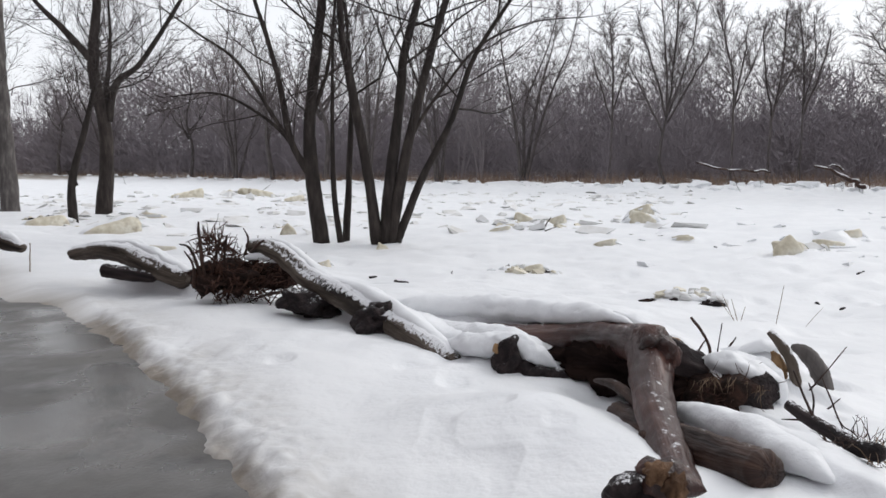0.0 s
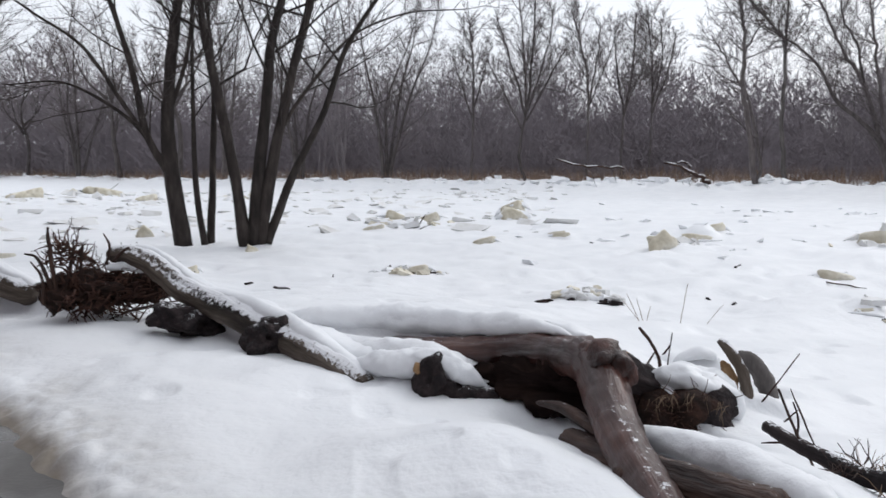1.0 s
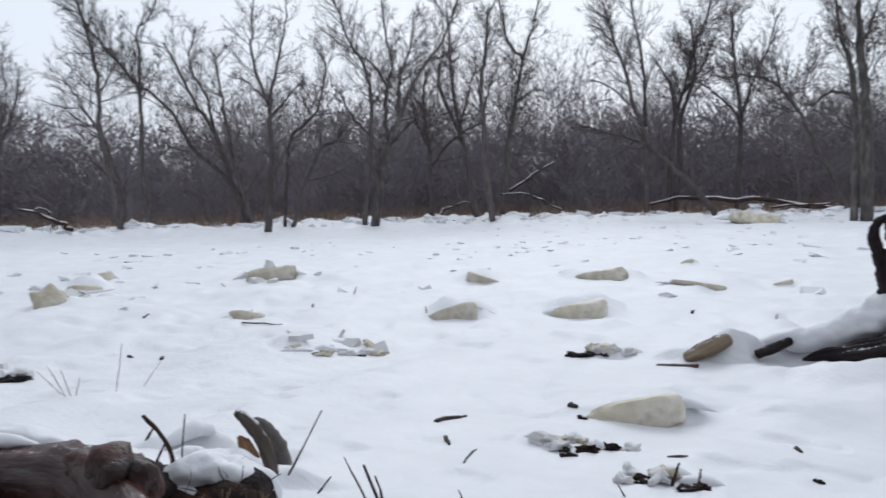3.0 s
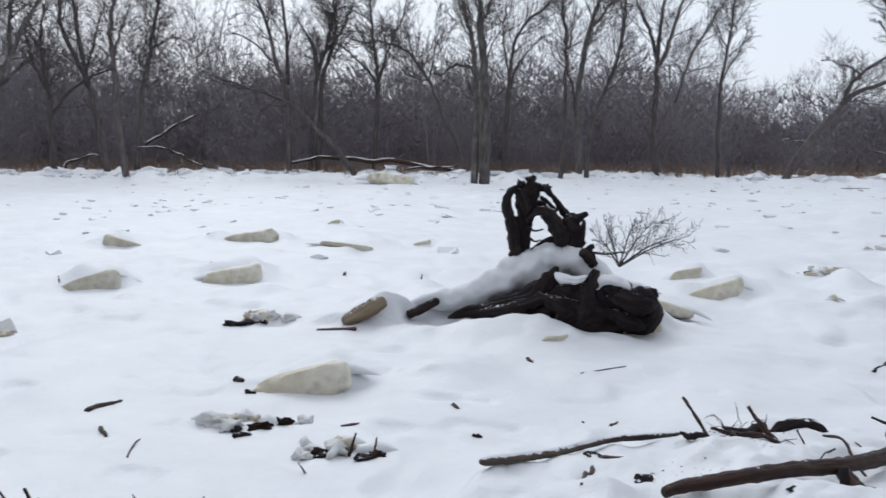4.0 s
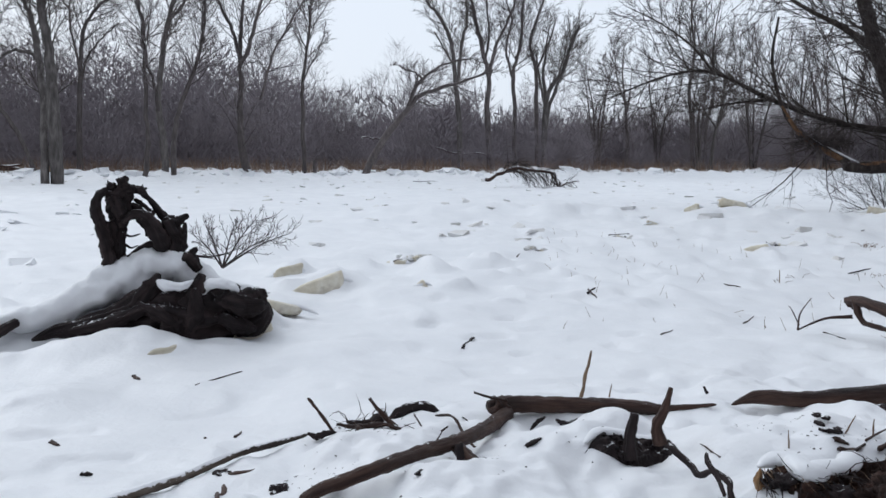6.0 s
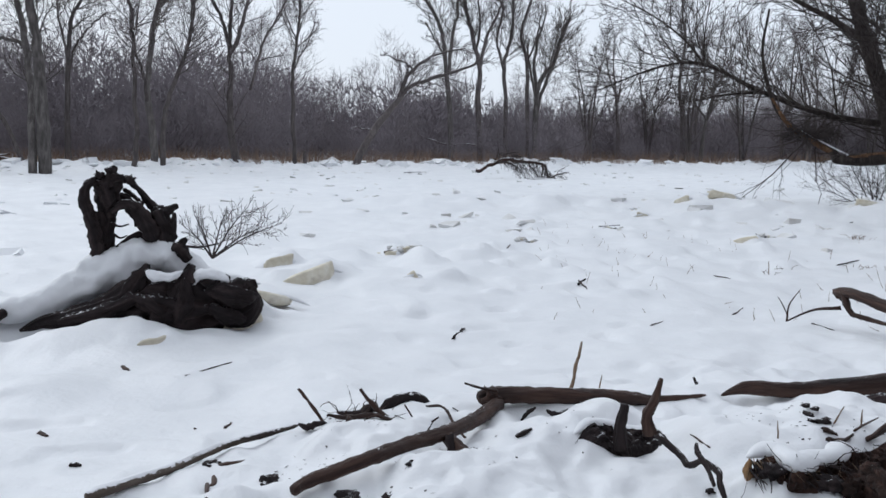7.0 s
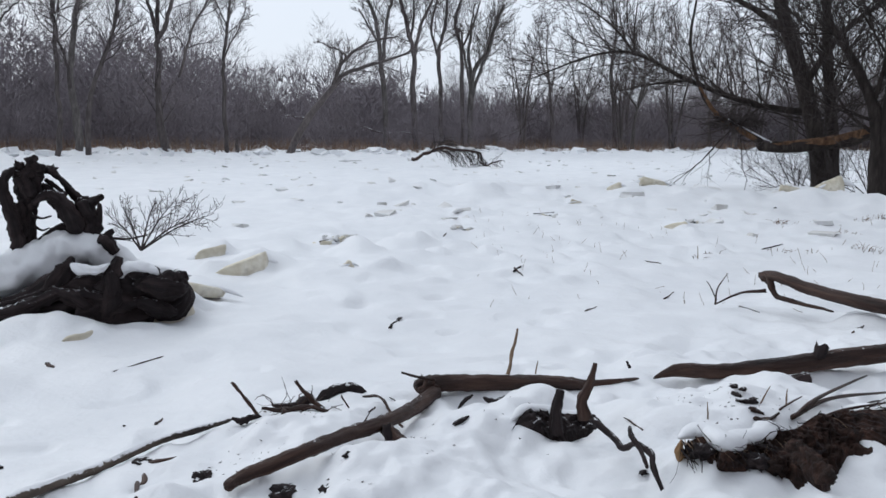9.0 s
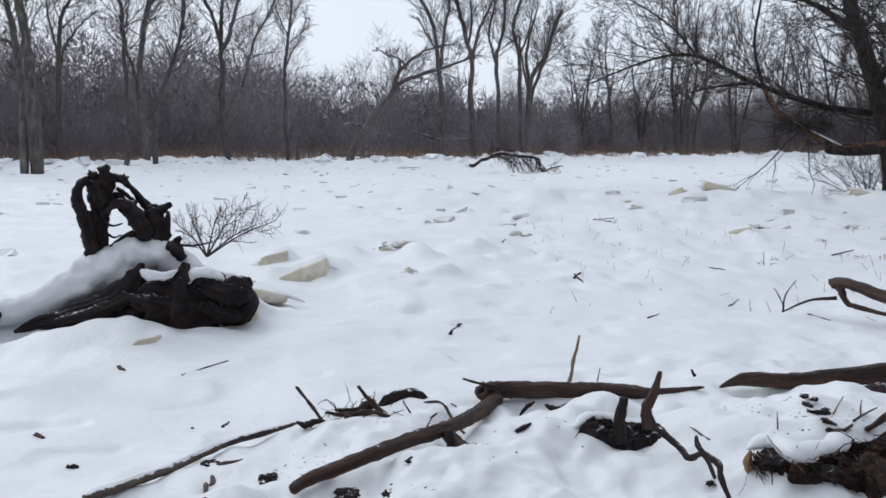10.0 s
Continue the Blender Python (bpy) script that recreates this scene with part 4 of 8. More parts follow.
grown_tree(18.33, 7, BARK_GREY, [(0.27, 0.15, [(0, -0.3), (-0, 4.8), (0.3, 7.3), (1.5, 9.1), (2.2, 11.3), (3, 13.2)]),
    (0.19, 0.06, [(0.1, 6.1), (-0.2, 8.9), (0.1, 11.1), (0.8, 13.3)]),
    (0.11, 0.04, [(1.1, 8.4), (1.7, 10.7), (1.9, 12.2)])], 'pale grey forked tree in the far wood')
grown_tree(28.29, 10, BARK_HAZED, [(0.24, 0.07, [(-0, -0.3), (-0.3, 4.4), (-0.7, 8.1), (-0.3, 11.9), (-0.7, 14.8), (-0.8, 17.4)]),
    (0.21, 0.07, [(1.1, -0.3), (1.2, 4.4), (1.8, 8.5), (1.3, 12.5)])], 'slender bare tree in the far wood')
grown_tree(18.22, 9, BARK_GREY, [(0.22, 0.09, [(0, -0.3), (0.4, 4.9), (1.1, 7.5), (2.1, 10.1), (2.6, 12.7)]),
    (0.14, 0.07, [(0.4, 4.9), (-0.3, 8.1), (-0.8, 11.2)])], 'tall bare grey tree on the snowy far bank')
grown_tree(-77.95, 3, BARK_HAZED, [(0.14, 0.05, [(-0, -0.3), (-0.8, 2.2), (-0.2, 5.9), (0.3, 10.6), (0.5, 15.2), (0.5, 17.8)]),
    (0.10, 0.04, [(-0.3, 5.7), (-1.5, 10.1), (-2.8, 14.1)]),
    (0.10, 0.03, [(-0.2, 5.8), (-0.4, 10.6), (-0.9, 15.9), (-1.1, 18.5)]),
    (0.10, 0.04, [(-0.1, 6), (1.4, 10.6), (2.1, 14.9)]),
    (0.09, 0.04, [(-0.2, 5.2), (2, 9.3), (3.1, 11.1)]),
    (0.09, 0.04, [(-0.5, 4.3), (-2.2, 7.9), (-3.6, 10.5)])], 'bare tree of many upswept limbs')
grown_tree(-73.87, 5, BARK_HAZED, [(0.12, 0.06, [(0, -0.3), (0, 5), (-0.1, 8.2), (-0.7, 11.4), (-1.4, 13.7)]),
    (0.09, 0.04, [(0.1, 6.4), (0.7, 10), (0.9, 12.7)]),
    (0.06, 0.03, [(0, 5.9), (1.5, 9.6), (2.3, 12.3)])], 'bare upswept tree in the far wood')
grown_tree(-71.66, 6, BARK_HAZED, [(0.12, 0.06, [(0, -0.3), (0.2, 5), (0.9, 9.2), (1.1, 13.7)]),
    (0.09, 0.04, [(0.2, 5.5), (-0.4, 9.6), (-0.6, 12.4)]),
    (0.06, 0.03, [(0.4, 6), (1.9, 10.1), (1.6, 12.8)])], 'bare upswept tree in the far wood')
grown_tree(-69.70, 6, BARK_HAZED, [(0.12, 0.05, [(0, -0.3), (0.1, 5), (0.1, 9.1), (-0.3, 13.2)]),
    (0.09, 0.04, [(0.2, 5.5), (1.4, 9.1), (1.9, 11.8)]),
    (0.06, 0.04, [(0.2, 6.4), (0.8, 9.6), (0.7, 12.7)])], 'bare upswept tree in the far wood')
grown_tree(-82.04, 5, BARK_HAZED, [(0.12, 0.06, [(0, -0.3), (0.3, 6.5), (0.2, 10.7), (0, 14)]),
    (0.09, 0.04, [(0.2, 5.6), (-1, 9.3), (-1.7, 11.6)]),
    (0.07, 0.04, [(0.3, 6.5), (1.3, 9.8), (2, 12.2)])], 'bare upswept tree in the far wood')
grown_tree(-62.72, -0.8, BARK_HAZED, [(0.22, 0.06, [(0, -0.3), (-0.5, 3.4), (-1, 6.2), (-1, 8.4), (-1.1, 10.5), (-1.5, 12.8), (-1.9, 14.2), (-2.4, 16.8)]),
    (0.14, 0.05, [(-0.1, -0), (0.2, 1.4), (-0.7, 5.7), (-1.8, 7.8), (-2.5, 9.2), (-3.3, 10.6)]),
    (0.08, 0.03, [(-1, 8.8), (-0.3, 10.3), (0.5, 11.9)])], 'tall bare dark tree on the snowy far bank')
grown_tree(-60.94, -0.5, BARK_GREY, [(0.18, 0.05, [(0, -0.3), (-0.3, 2.8), (-0.3, 5.8), (-0.3, 9.1), (-0.9, 10.3), (-2.2, 11.9), (-3.4, 13.6), (-4.3, 16.1)]),
    (0.10, 0.04, [(-0.3, 9.2), (-0.2, 11.6), (-0.3, 13.3), (0.4, 14), (1.4, 16.4)]),
    (0.06, 0.03, [(-0.3, 8.6), (0.6, 10.2), (1.2, 11.7)])], 'slender pale grey tree on the snowy far bank')
grown_tree(-54.44, -0.5, BARK_HAZED, [(0.22, 0.06, [(0, -0.3), (-0.7, 2), (-2, 3.8), (-3.7, 5.3), (-4.7, 7.4), (-6.2, 9), (-7.1, 9.7)]),
    (0.20, 0.06, [(-0.5, -0.2), (-1, 2.1), (-2.2, 6.3), (-3.4, 8.3), (-4.4, 10.6), (-5.3, 12.4)]),
    (0.10, 0.05, [(-2.2, 6.3), (-2.7, 8.8), (-3.6, 10.8), (-3.2, 13)]),
    (0.18, 0.06, [(0.1, -0.3), (-0.5, 2.1), (-1.3, 6), (-1.7, 9.1), (-2, 11.4)])], 'bare leaning tree of several stems on the far bank')
grown_tree(-53.44, -7.8, BARK_HAZED, [(0.24, 0.11, [(0, -0.3), (0.3, 3.1), (0.4, 6.4), (0.4, 7.6)]),
    (0.12, 0.04, [(0.4, 7.6), (-0.3, 9.4), (-0.6, 11.1), (-0.5, 11.7), (-0.3, 14.3)]),
    (0.12, 0.04, [(0.4, 7.6), (0.8, 9.5), (1.3, 11.6), (1.7, 14.2)]),
    (0.09, 0.04, [(0.5, 7), (1.1, 7.6), (2.3, 9)]),
    (0.07, 0.03, [(0.2, 8), (-0.9, 9), (-1.5, 9.2)])], 'tall bare dark tree on the snowy far bank')
grown_tree(-51.81, -4.6, BARK_HAZED, [(0.15, 0.06, [(0, -0.3), (0.9, 2.5), (2, 5), (3.1, 5.8), (3.8, 6.7)]),
    (0.11, 0.06, [(-0.4, 0.2), (-0.1, 4.2), (0.3, 6), (1.6, 7.2), (2.4, 9.4), (2.4, 10.9)]),
    (0.06, 0.03, [(1.6, 7.2), (0.9, 8.7), (1.1, 9.7)])], 'bare tree leaning over beside the driftwood')
grown_tree(-46.20, -5.6, BARK_GREY, [(0.31, 0.17, [(-0, -0.3), (0.5, 2.1), (0.8, 4.1), (1.1, 5.4)]),
    (0.18, 0.05, [(1.1, 5.4), (1.8, 6.6), (2.4, 8.3), (3.6, 10.1), (4.5, 11.2), (5.5, 13.6)]),
    (0.14, 0.05, [(1.1, 5.2), (1, 6.9), (1.1, 8.8), (1.5, 10), (1.2, 11.5), (0.9, 14.1)]),
    (0.13, 0.04, [(1.8, 6.6), (2, 9.3), (2.7, 11.4), (3.1, 13.9)]),
    (0.09, 0.04, [(1.1, 8.8), (0.4, 10.1), (-0.9, 11)]),
    (0.09, 0.04, [(1.4, 5.4), (2.3, 6.2), (3.4, 7.4)])], 'broad forked grey tree on the snowy far bank')
grown_tree(-46.78, -5.6, BARK_HAZED, [(0.18, 0.05, [(0, -0.3), (0.3, 3), (0.6, 6.3), (0.6, 8.4), (0.1, 10.4), (-0.7, 11.7), (-1.5, 14.2)]),
    (0.09, 0.04, [(0.6, 5.6), (-0.3, 6.5), (-0.9, 7.4), (-1.3, 8.4)])], 'tall bare dark tree on the snowy far bank')
grown_tree(-41.97, 0.5, BARK_HAZED, [(0.20, 0.08, [(0, -0.3), (-0.2, 3.6), (-0.2, 5.1), (-0.5, 7.7), (-0.2, 10.2)]),
    (0.14, 0.05, [(-0.1, 3.3), (0.3, 4), (1.7, 5.6), (3.6, 6.6)]),
    (0.08, 0.05, [(-0.2, 4.8), (-1, 7), (-1.4, 8.8)])], 'tall bare dark tree on the snowy far bank')
grown_tree(-38.92, 0.7, BARK_HAZED, [(0.22, 0.11, [(0, -0.3), (-0.5, 3), (-0.8, 5.1), (-1.4, 6.8), (-2.4, 9.1), (-2.4, 11)]),
    (0.16, 0.06, [(-1, 5.6), (-1.6, 10), (-1.7, 12.3), (-1.8, 14.9)]),
    (0.10, 0.05, [(-1.1, 6.2), (-0.5, 8.6), (0.1, 10.3)])], 'tall bare dark tree on the snowy far bank')
grown_tree(-37.75, -3.3, BARK_HAZED, [(0.22, 0.08, [(-0, -0.3), (-0.4, 2.9), (-0.5, 6.1), (-0.7, 8.2), (-0.5, 10), (-0.3, 11.3), (-0.1, 13.9)]),
    (0.09, 0.04, [(-0.6, 7.1), (-0, 9), (0.5, 10.2)])], 'tall bare dark tree on the snowy far bank')
grown_tree(-37.11, 0, BARK_GREY, [(0.20, 0.11, [(0, -0.3), (0.4, 4.4), (1, 7.9), (1.6, 10.9)]),
    (0.12, 0.05, [(1.6, 10.9), (2, 12.4), (2.4, 13.3), (2.9, 15.9)]),
    (0.12, 0.05, [(1.6, 10.9), (0.6, 12.2), (0.3, 13.3), (-0.2, 15.9)]),
    (0.08, 0.03, [(1, 7.9), (1.8, 8.5), (2.7, 8.9)])], 'pale forked tree on the snowy far bank')
grown_tree(-27.25, 3, BARK_HAZED, [(0.19, 0.06, [(-0, -0.3), (-0.2, 5.8), (-0.9, 7.6), (-1.5, 10.2), (-2.2, 12.3), (-2.7, 13.9), (-3.2, 16.4)]),
    (0.15, 0.05, [(-0.1, 6.1), (-0.1, 9.1), (-0.4, 11.7), (-0.8, 13.8), (-1.1, 16.4)]),
    (0.08, 0.05, [(-0.8, 7.4), (-2.2, 8.8), (-3.9, 9.7)])], 'tall bare dark tree on the snowy far bank')
grown_tree(-25.94, 4, BARK_HAZED, [(0.19, 0.06, [(0, -0.3), (0.3, 4.5), (0.6, 6.9), (1.2, 9), (1.9, 11.8), (2.8, 13.9), (3.4, 16.4)]),
    (0.11, 0.05, [(0.6, 6.9), (0.3, 9.1), (-0.8, 11.1)]),
    (0.11, 0.05, [(1.1, 8.6), (2.3, 10.2), (3.3, 12.2)])], 'tall bare dark tree on the snowy far bank')


def far_woods():
    """The wood behind, uncountable: many thinner trees in one mesh."""
    rng = np.random.default_rng(21)
    bits = []
    for k in range(8):
        h = 13.0
        stems, radii = far_tree_stems(rng, h, "clump" if k % 2 else "single", 0.011)
        (wv, wf), (tv, tf) = tree_meshes(rng, stems, radii, count=10, size=0.42, finest=0.02, spread=(28, 62), up=0.22, start=0.15, sides=(3, 3, 3, 3), stem_sides=4, last=2.6, taper=1.6, thick=0.008)
        bits.append(merge([(wv, wf), (tv, tf)]))
    out_v, out_f, base = [], [], 0
    tris = []
    for f in bits:
        three = [p for p in f[1] if len(p) == 3] + [p[:3] for p in f[1] if len(p) == 4] + [(p[0], p[2], p[3]) for p in f[1] if len(p) == 4]
        tris.append(np.array(three))
    for k in range(42):
        a = rng.uniform(-128, 56)
        far = 6 + 60 * rng.uniform() ** 1.3
        x, y, z = bank_point(a, far)
        t = rng.integers(0, 8)
        s = (rng.uniform(0.55, 1.15) + far * 0.002) * (0.66 if a > 1.5 else 1.0) * (1.4 if a < -78 else 1.3 if a > 24 else 1.0)
        c, n = math.cos(k * 2.4), math.sin(k * 2.4)
        v = bits[t][0] * s
        v = np.stack([v[:, 0] * c - v[:, 1] * n + x, v[:, 0] * n + v[:, 1] * c + y, v[:, 2] + z], -1)
        out_v.append(v)
        out_f.append(tris[t] + base)
        base += len(v)
    ob = link("far_woods", np.concatenate(out_v), np.concatenate(out_f), TWIG_WOODS_HAZED)
    tagged(ob, "dense bare winter wood behind the far bank", "woods", kind="stuff")


far_woods()


def blades(name, label, category, count, seed, where, tall, width, mat, tilt=0.2):
    """Very many thin upright stems in one mesh."""
    rng = np.random.default_rng(seed)
    x, y = where(rng, count)
    z = height(x, y, False) - 0.1
    h = rng.uniform(*tall, count)
    w = rng.uniform(*width, count)
    a = rng.uniform(0, math.pi, count)
    d = rng.normal(size=(count, 2)) * tilt * h[:, None]
    c, s = np.cos(a) * w / 2, np.sin(a) * w / 2
    b1, b2 = np.stack([x - c, y - s, z], -1), np.stack([x + c, y + s, z], -1)
    b3 = np.stack([x - s, y + c, z], -1)
    top = np.stack([x + d[:, 0], y + d[:, 1], z + h], -1)
    verts = np.stack([b1, b2, b3, top], 1).reshape(-1, 3)
    i = np.arange(count)[:, None] * 4
    faces = np.concatenate([i + [0, 1, 3], i + [1, 2, 3], i + [2, 0, 3]])
    ob = link(name, verts, faces, mat, smooth_on=False)
    return tagged(ob, label, category, kind="stuff")


def along_bank(lo, hi, power=1.0):
    def where(rng, n):
        a = np.radians(rng.uniform(-130, 58, n))
        az = [math.atan2(px, py) for px, py in BANK]
        far = [math.hypot(px, py) for px, py in BANK]
        d = np.interp(a, az, far) + lo + (hi - lo) * rng.uniform(size=n) ** power
        return d * np.sin(a), d * np.cos(a)
    return where


def thicket(name, label, seed, centres, tall, wide, low, count, length, width, up, mat, sink=0.9):
    """Fine twigs, past counting, filling low crowns of brush or trees: one mesh."""
    rng = np.random.default_rng(seed)
    x, y = centres
    n = len(x)
    h = rng.uniform(*tall, n) * (1 + 0.3 * vnoise(x / 9, y / 9, seed))
    h = h * (1 - 0.3 * smooth(-2, 4, np.degrees(np.arctan2(x, y)))) * (1 - 0.38 * smooth(9, 20, np.degrees(np.arctan2(x, y))))
    h = h * np.clip(np.hypot(x, y) / 85, 1, 2.2)
    z0 = height(x, y, False)
    k = rng.integers(0, n, count)
    r = rng.uniform(0, 1, count) ** 0.6 * wide * h[k]
    f = low + (1 - low) * rng.uniform(0, 1, count) ** sink
    a = rng.uniform(0, 2 * math.pi, count)
    r = r * np.sqrt(np.clip(1.05 - ((f - 0.4) / 0.6) ** 2, 0.05, 1))
    p = np.stack([x[k] + r * np.cos(a), y[k] + r * np.sin(a), z0[k] + h[k] * f], -1)
    d = np.stack([np.cos(a) * 0.6, np.sin(a) * 0.6, np.full(count, up)], -1) + rng.normal(size=(count, 3)) * 0.5
    d /= np.linalg.norm(d, axis=1)[:, None]
    far = np.clip(np.hypot(x[k], y[k]) / 85, 1, 2.4)
    l = (rng.uniform(*length, count) * far)[:, None]
    w = np.cross(d, rng.normal(size=(count, 3)))
    w = w / np.linalg.norm(w, axis=1)[:, None] * (rng.uniform(*width, count) * far)[:, None] / 2
    verts = np.stack([p - w, p + w, p + d * l], 1).reshape(-1, 3)
    faces = np.arange(count * 3).reshape(-1, 3)
    return tagged(link(name, verts, faces, mat, smooth_on=False), label, "brush", kind="stuff")


def spots(seed, n, lo, hi, power=1.0):
    return along_bank(lo, hi, power)(np.random.default_rng(seed), n)


thicket("understory", "dense dark brush under the trees of the far bank", 31, spots(131, 500, 4, 24, 1.2), (2.5, 7.0), 0.4, 0.0, 110000, (0.5, 1.5), (0.012, 0.03), 0.7, BRUSH_HAZED)
thicket("deep_brush", "dense dark brush deep in the far wood", 33, spots(133, 1500, 14, 62), (5.2, 10.0), 0.35, 0.0, 190000, (0.8, 2.0), (0.09, 0.18), 0.9, BRUSH_HAZED, 1.25)
thicket("wood_canopy", "fine bare twigs of the wood behind", 35, spots(135, 380, 5, 60, 1.2), (9.5, 15.5), 0.2, 0.2, 150000, (0.6, 1.7), (0.016, 0.042), 1.0, TWIG_WOODS_HAZED)
blades("dry_grass", "dry tan and russet grass along the far bank", "grass", 20000, 32, along_bank(1, 14, 1.4), (0.4, 1.5), (0.03, 0.07), GRASS, 0.25)


def far_ridge():
    """The wood's dark depth as one plain sheet, far behind, with haze in its colour."""
    az = np.linspace(-140, 70, 900)
    verts, faces = [], []
    for k, a in enumerate(az):
        x, y, z = bank_point(a, 95)
        n = 2.5 + 1.5 * float(vnoise(a / 7, 0, 5)) + 1.6 * float(vnoise(a / 1.3, 0, 6)) + 0.9 * float(vnoise(a / 0.4, 0, 7))
        verts += [(x, y, -1), (x, y, 4.2 + 1.5 * n - 3.6 * float(smooth(-4, 8, a)))]
    faces = [(2 * i, 2 * i + 2, 2 * i + 3, 2 * i + 1) for i in range(len(az) - 1)]
    ob = link("backdrop", verts, faces, BRUSH_HAZED)
    tagged(ob, "dark distant mass of bare winter wood", "backdrop", kind="structure")


far_ridge()


def sky_screen():
    """Added, unseen screen behind the road: closes the place, dims the near snow."""
    az = np.linspace(80, 222, 300)
    verts = []
    for a in az:
        d = 8.6 + 1.0 * float(vnoise(a / 9, 3, 5)) + 30 * (1 - math.sin(math.pi * (a - 80) / 142)) ** 2
        x, y = d * math.sin(math.radians(a)), d * math.cos(math.radians(a))
        top = 19.0 + 1.5 * float(vnoise(a / 5, 3, 8)) + 0.8 * float(vnoise(a / 0.8, 3, 9))
        verts += [(x, y, -1), (x * 1.15, y * 1.15, top)]
    faces = [(2 * i, 2 * i + 2, 2 * i + 3, 2 * i + 1) for i in range(len(az) - 1)]
    tagged(link("backdrop", verts, faces, BRUSH_HAZED), "added dark screen behind the road, out of view", "backdrop", kind="structure")


sky_screen()


# ---- driftwood, ice and brush ----
ICE = shader("dirty_river_ice", [(0.42, 0.37, 0.265), (0.6, 0.55, 0.435), (0.76, 0.73, 0.645)], 3.5, 0.4, 0.6, 14, spec=0.5, subsurface=0.15, vary=0.12,
             spots=((0.26, 0.21, 0.15), 2.5, 0.62, 0.75))


def rod(pts, radii, sides=12, rough=0.1, rng=None, steps=6):
    """Vertices and faces of a crooked piece of wood; radii run over the points."""
    line = spline(pts, steps)
    rr = np.interp(np.linspace(0, 1, len(line)), np.linspace(0, 1, len(radii)), radii)
    rng = rng or np.random.default_rng(int(abs(pts[0][0]) * 1000) % 9973)
    v, f = tube(line, rr, sides, rough, rng)
    # splintered ends
    v[:sides] -= unit(line[1] - line[0]) * (rng.uniform(-0.5, 0.9, sides) * rr[0])[:, None]
    v[-sides:] += unit(line[-1] - line[-2]) * (rng.uniform(-0.5, 0.9, sides) * rr[-1])[:, None]
    return v, f


def wood(name, pts, radii, mat, parent=None, label="", sides=12, rough=0.1, steps=6):
    v, f = rod(pts, radii, sides, rough, None, steps)
    return link(name, v, f, mat, parent, label, grain=grain_of(spline(pts, steps), radii, sides))


def gnarled(name, pts, radii, mat, parent, seed, rough=0.4, sides=36, steps=16, label="", blunt=0.0):
    """A rotted, ridged and knobby piece of trunk."""
    line = spline(pts, steps)
    rr = np.interp(np.linspace(0, 1, len(line)), np.linspace(0, 1, len(radii)), radii)
    if blunt:
        s = np.linspace(0, 1, len(line))
        rr = rr * np.sqrt(np.clip(np.minimum(s, 1 - s) / blunt + 0.3, 0, 1))
    v, f = tube(line, rr, sides)
    off = Vector((seed * 3.3, seed * 1.9, seed))
    out = []
    for k, p in enumerate(v):
        c, r = line[k // sides], rr[k // sides]
        a = (k % sides) / sides * 6.283
        q = Vector(p)
        ridge = 0.25 - 1.6 * abs(noise.noise(Vector((math.cos(a) * 2.2, math.sin(a) * 2.2, k // sides * 0.045)) + off))
        d = 1 + rough * (0.9 * ridge + 0.7 * noise.noise(q * (1.1 / max(radii)) + off) + 0.35 * noise.noise(q * (3.2 / max(radii)) + off))
        out.append(c + (p - c) * max(d, 0.25))
    return link(name, np.array(out), f, mat, parent, label, grain=grain_of(line, radii, sides))


def cap(parent, pts, radii, f0=0.0, f1=1.0, width=75, thick=0.06, side=0.0, seed=1, name="snow"):
    """Snow lying along the top of a log, thinning to ragged edges."""
    rng = np.random.default_rng(seed)
    line = spline(pts, 10)
    rr = np.interp(np.linspace(0, 1, len(line)), np.linspace(0, 1, len(radii)), radii)
    lo, hi = int(f0 * (len(line) - 1)), max(int(f1 * (len(line) - 1)), int(f0 * (len(line) - 1)) + 3)
    line, rr = line[lo:hi + 1], rr[lo:hi + 1]
    n, k = len(line), 15
    tan = np.gradient(line, axis=0)
    verts = []
    wa = rng.uniform(-1, 1, (n, 2))
    wa = (wa + np.roll(wa, 1, 0)) / 2
    for i in range(n):
        u = unit(np.cross(unit(tan[i]), (0, 0, 1.0)))
        up = unit(np.cross(u, unit(tan[i])))
        end = min(1.0, 3.0 * min(i, n - 1 - i) / n + 0.12)
        a0, a1 = -width - 14 * wa[i, 0] + side, width + 14 * wa[i, 1] + side
        for j in range(k):
            f = j / (k - 1)
            a = math.radians(a0 + (a1 - a0) * f)
            bulge = (4 * f * (1 - f)) ** 0.6
            t = thick * bulge * end * (1 + 0.3 * float(vnoise(i * 0.35, j * 0.5, seed)))
            r = rr[i] * 0.97 + t - 0.012 * (1 - bulge)
            verts.append(line[i] + u * math.sin(a) * r + up * math.cos(a) * r)
    faces = [(i * k + j, i * k + j + 1, (i + 1) * k + j + 1, (i + 1) * k + j) for i in range(n - 1) for j in range(k - 1)]
    return link(name, np.array(verts), faces, SNOW, parent, "white snow lying on top")


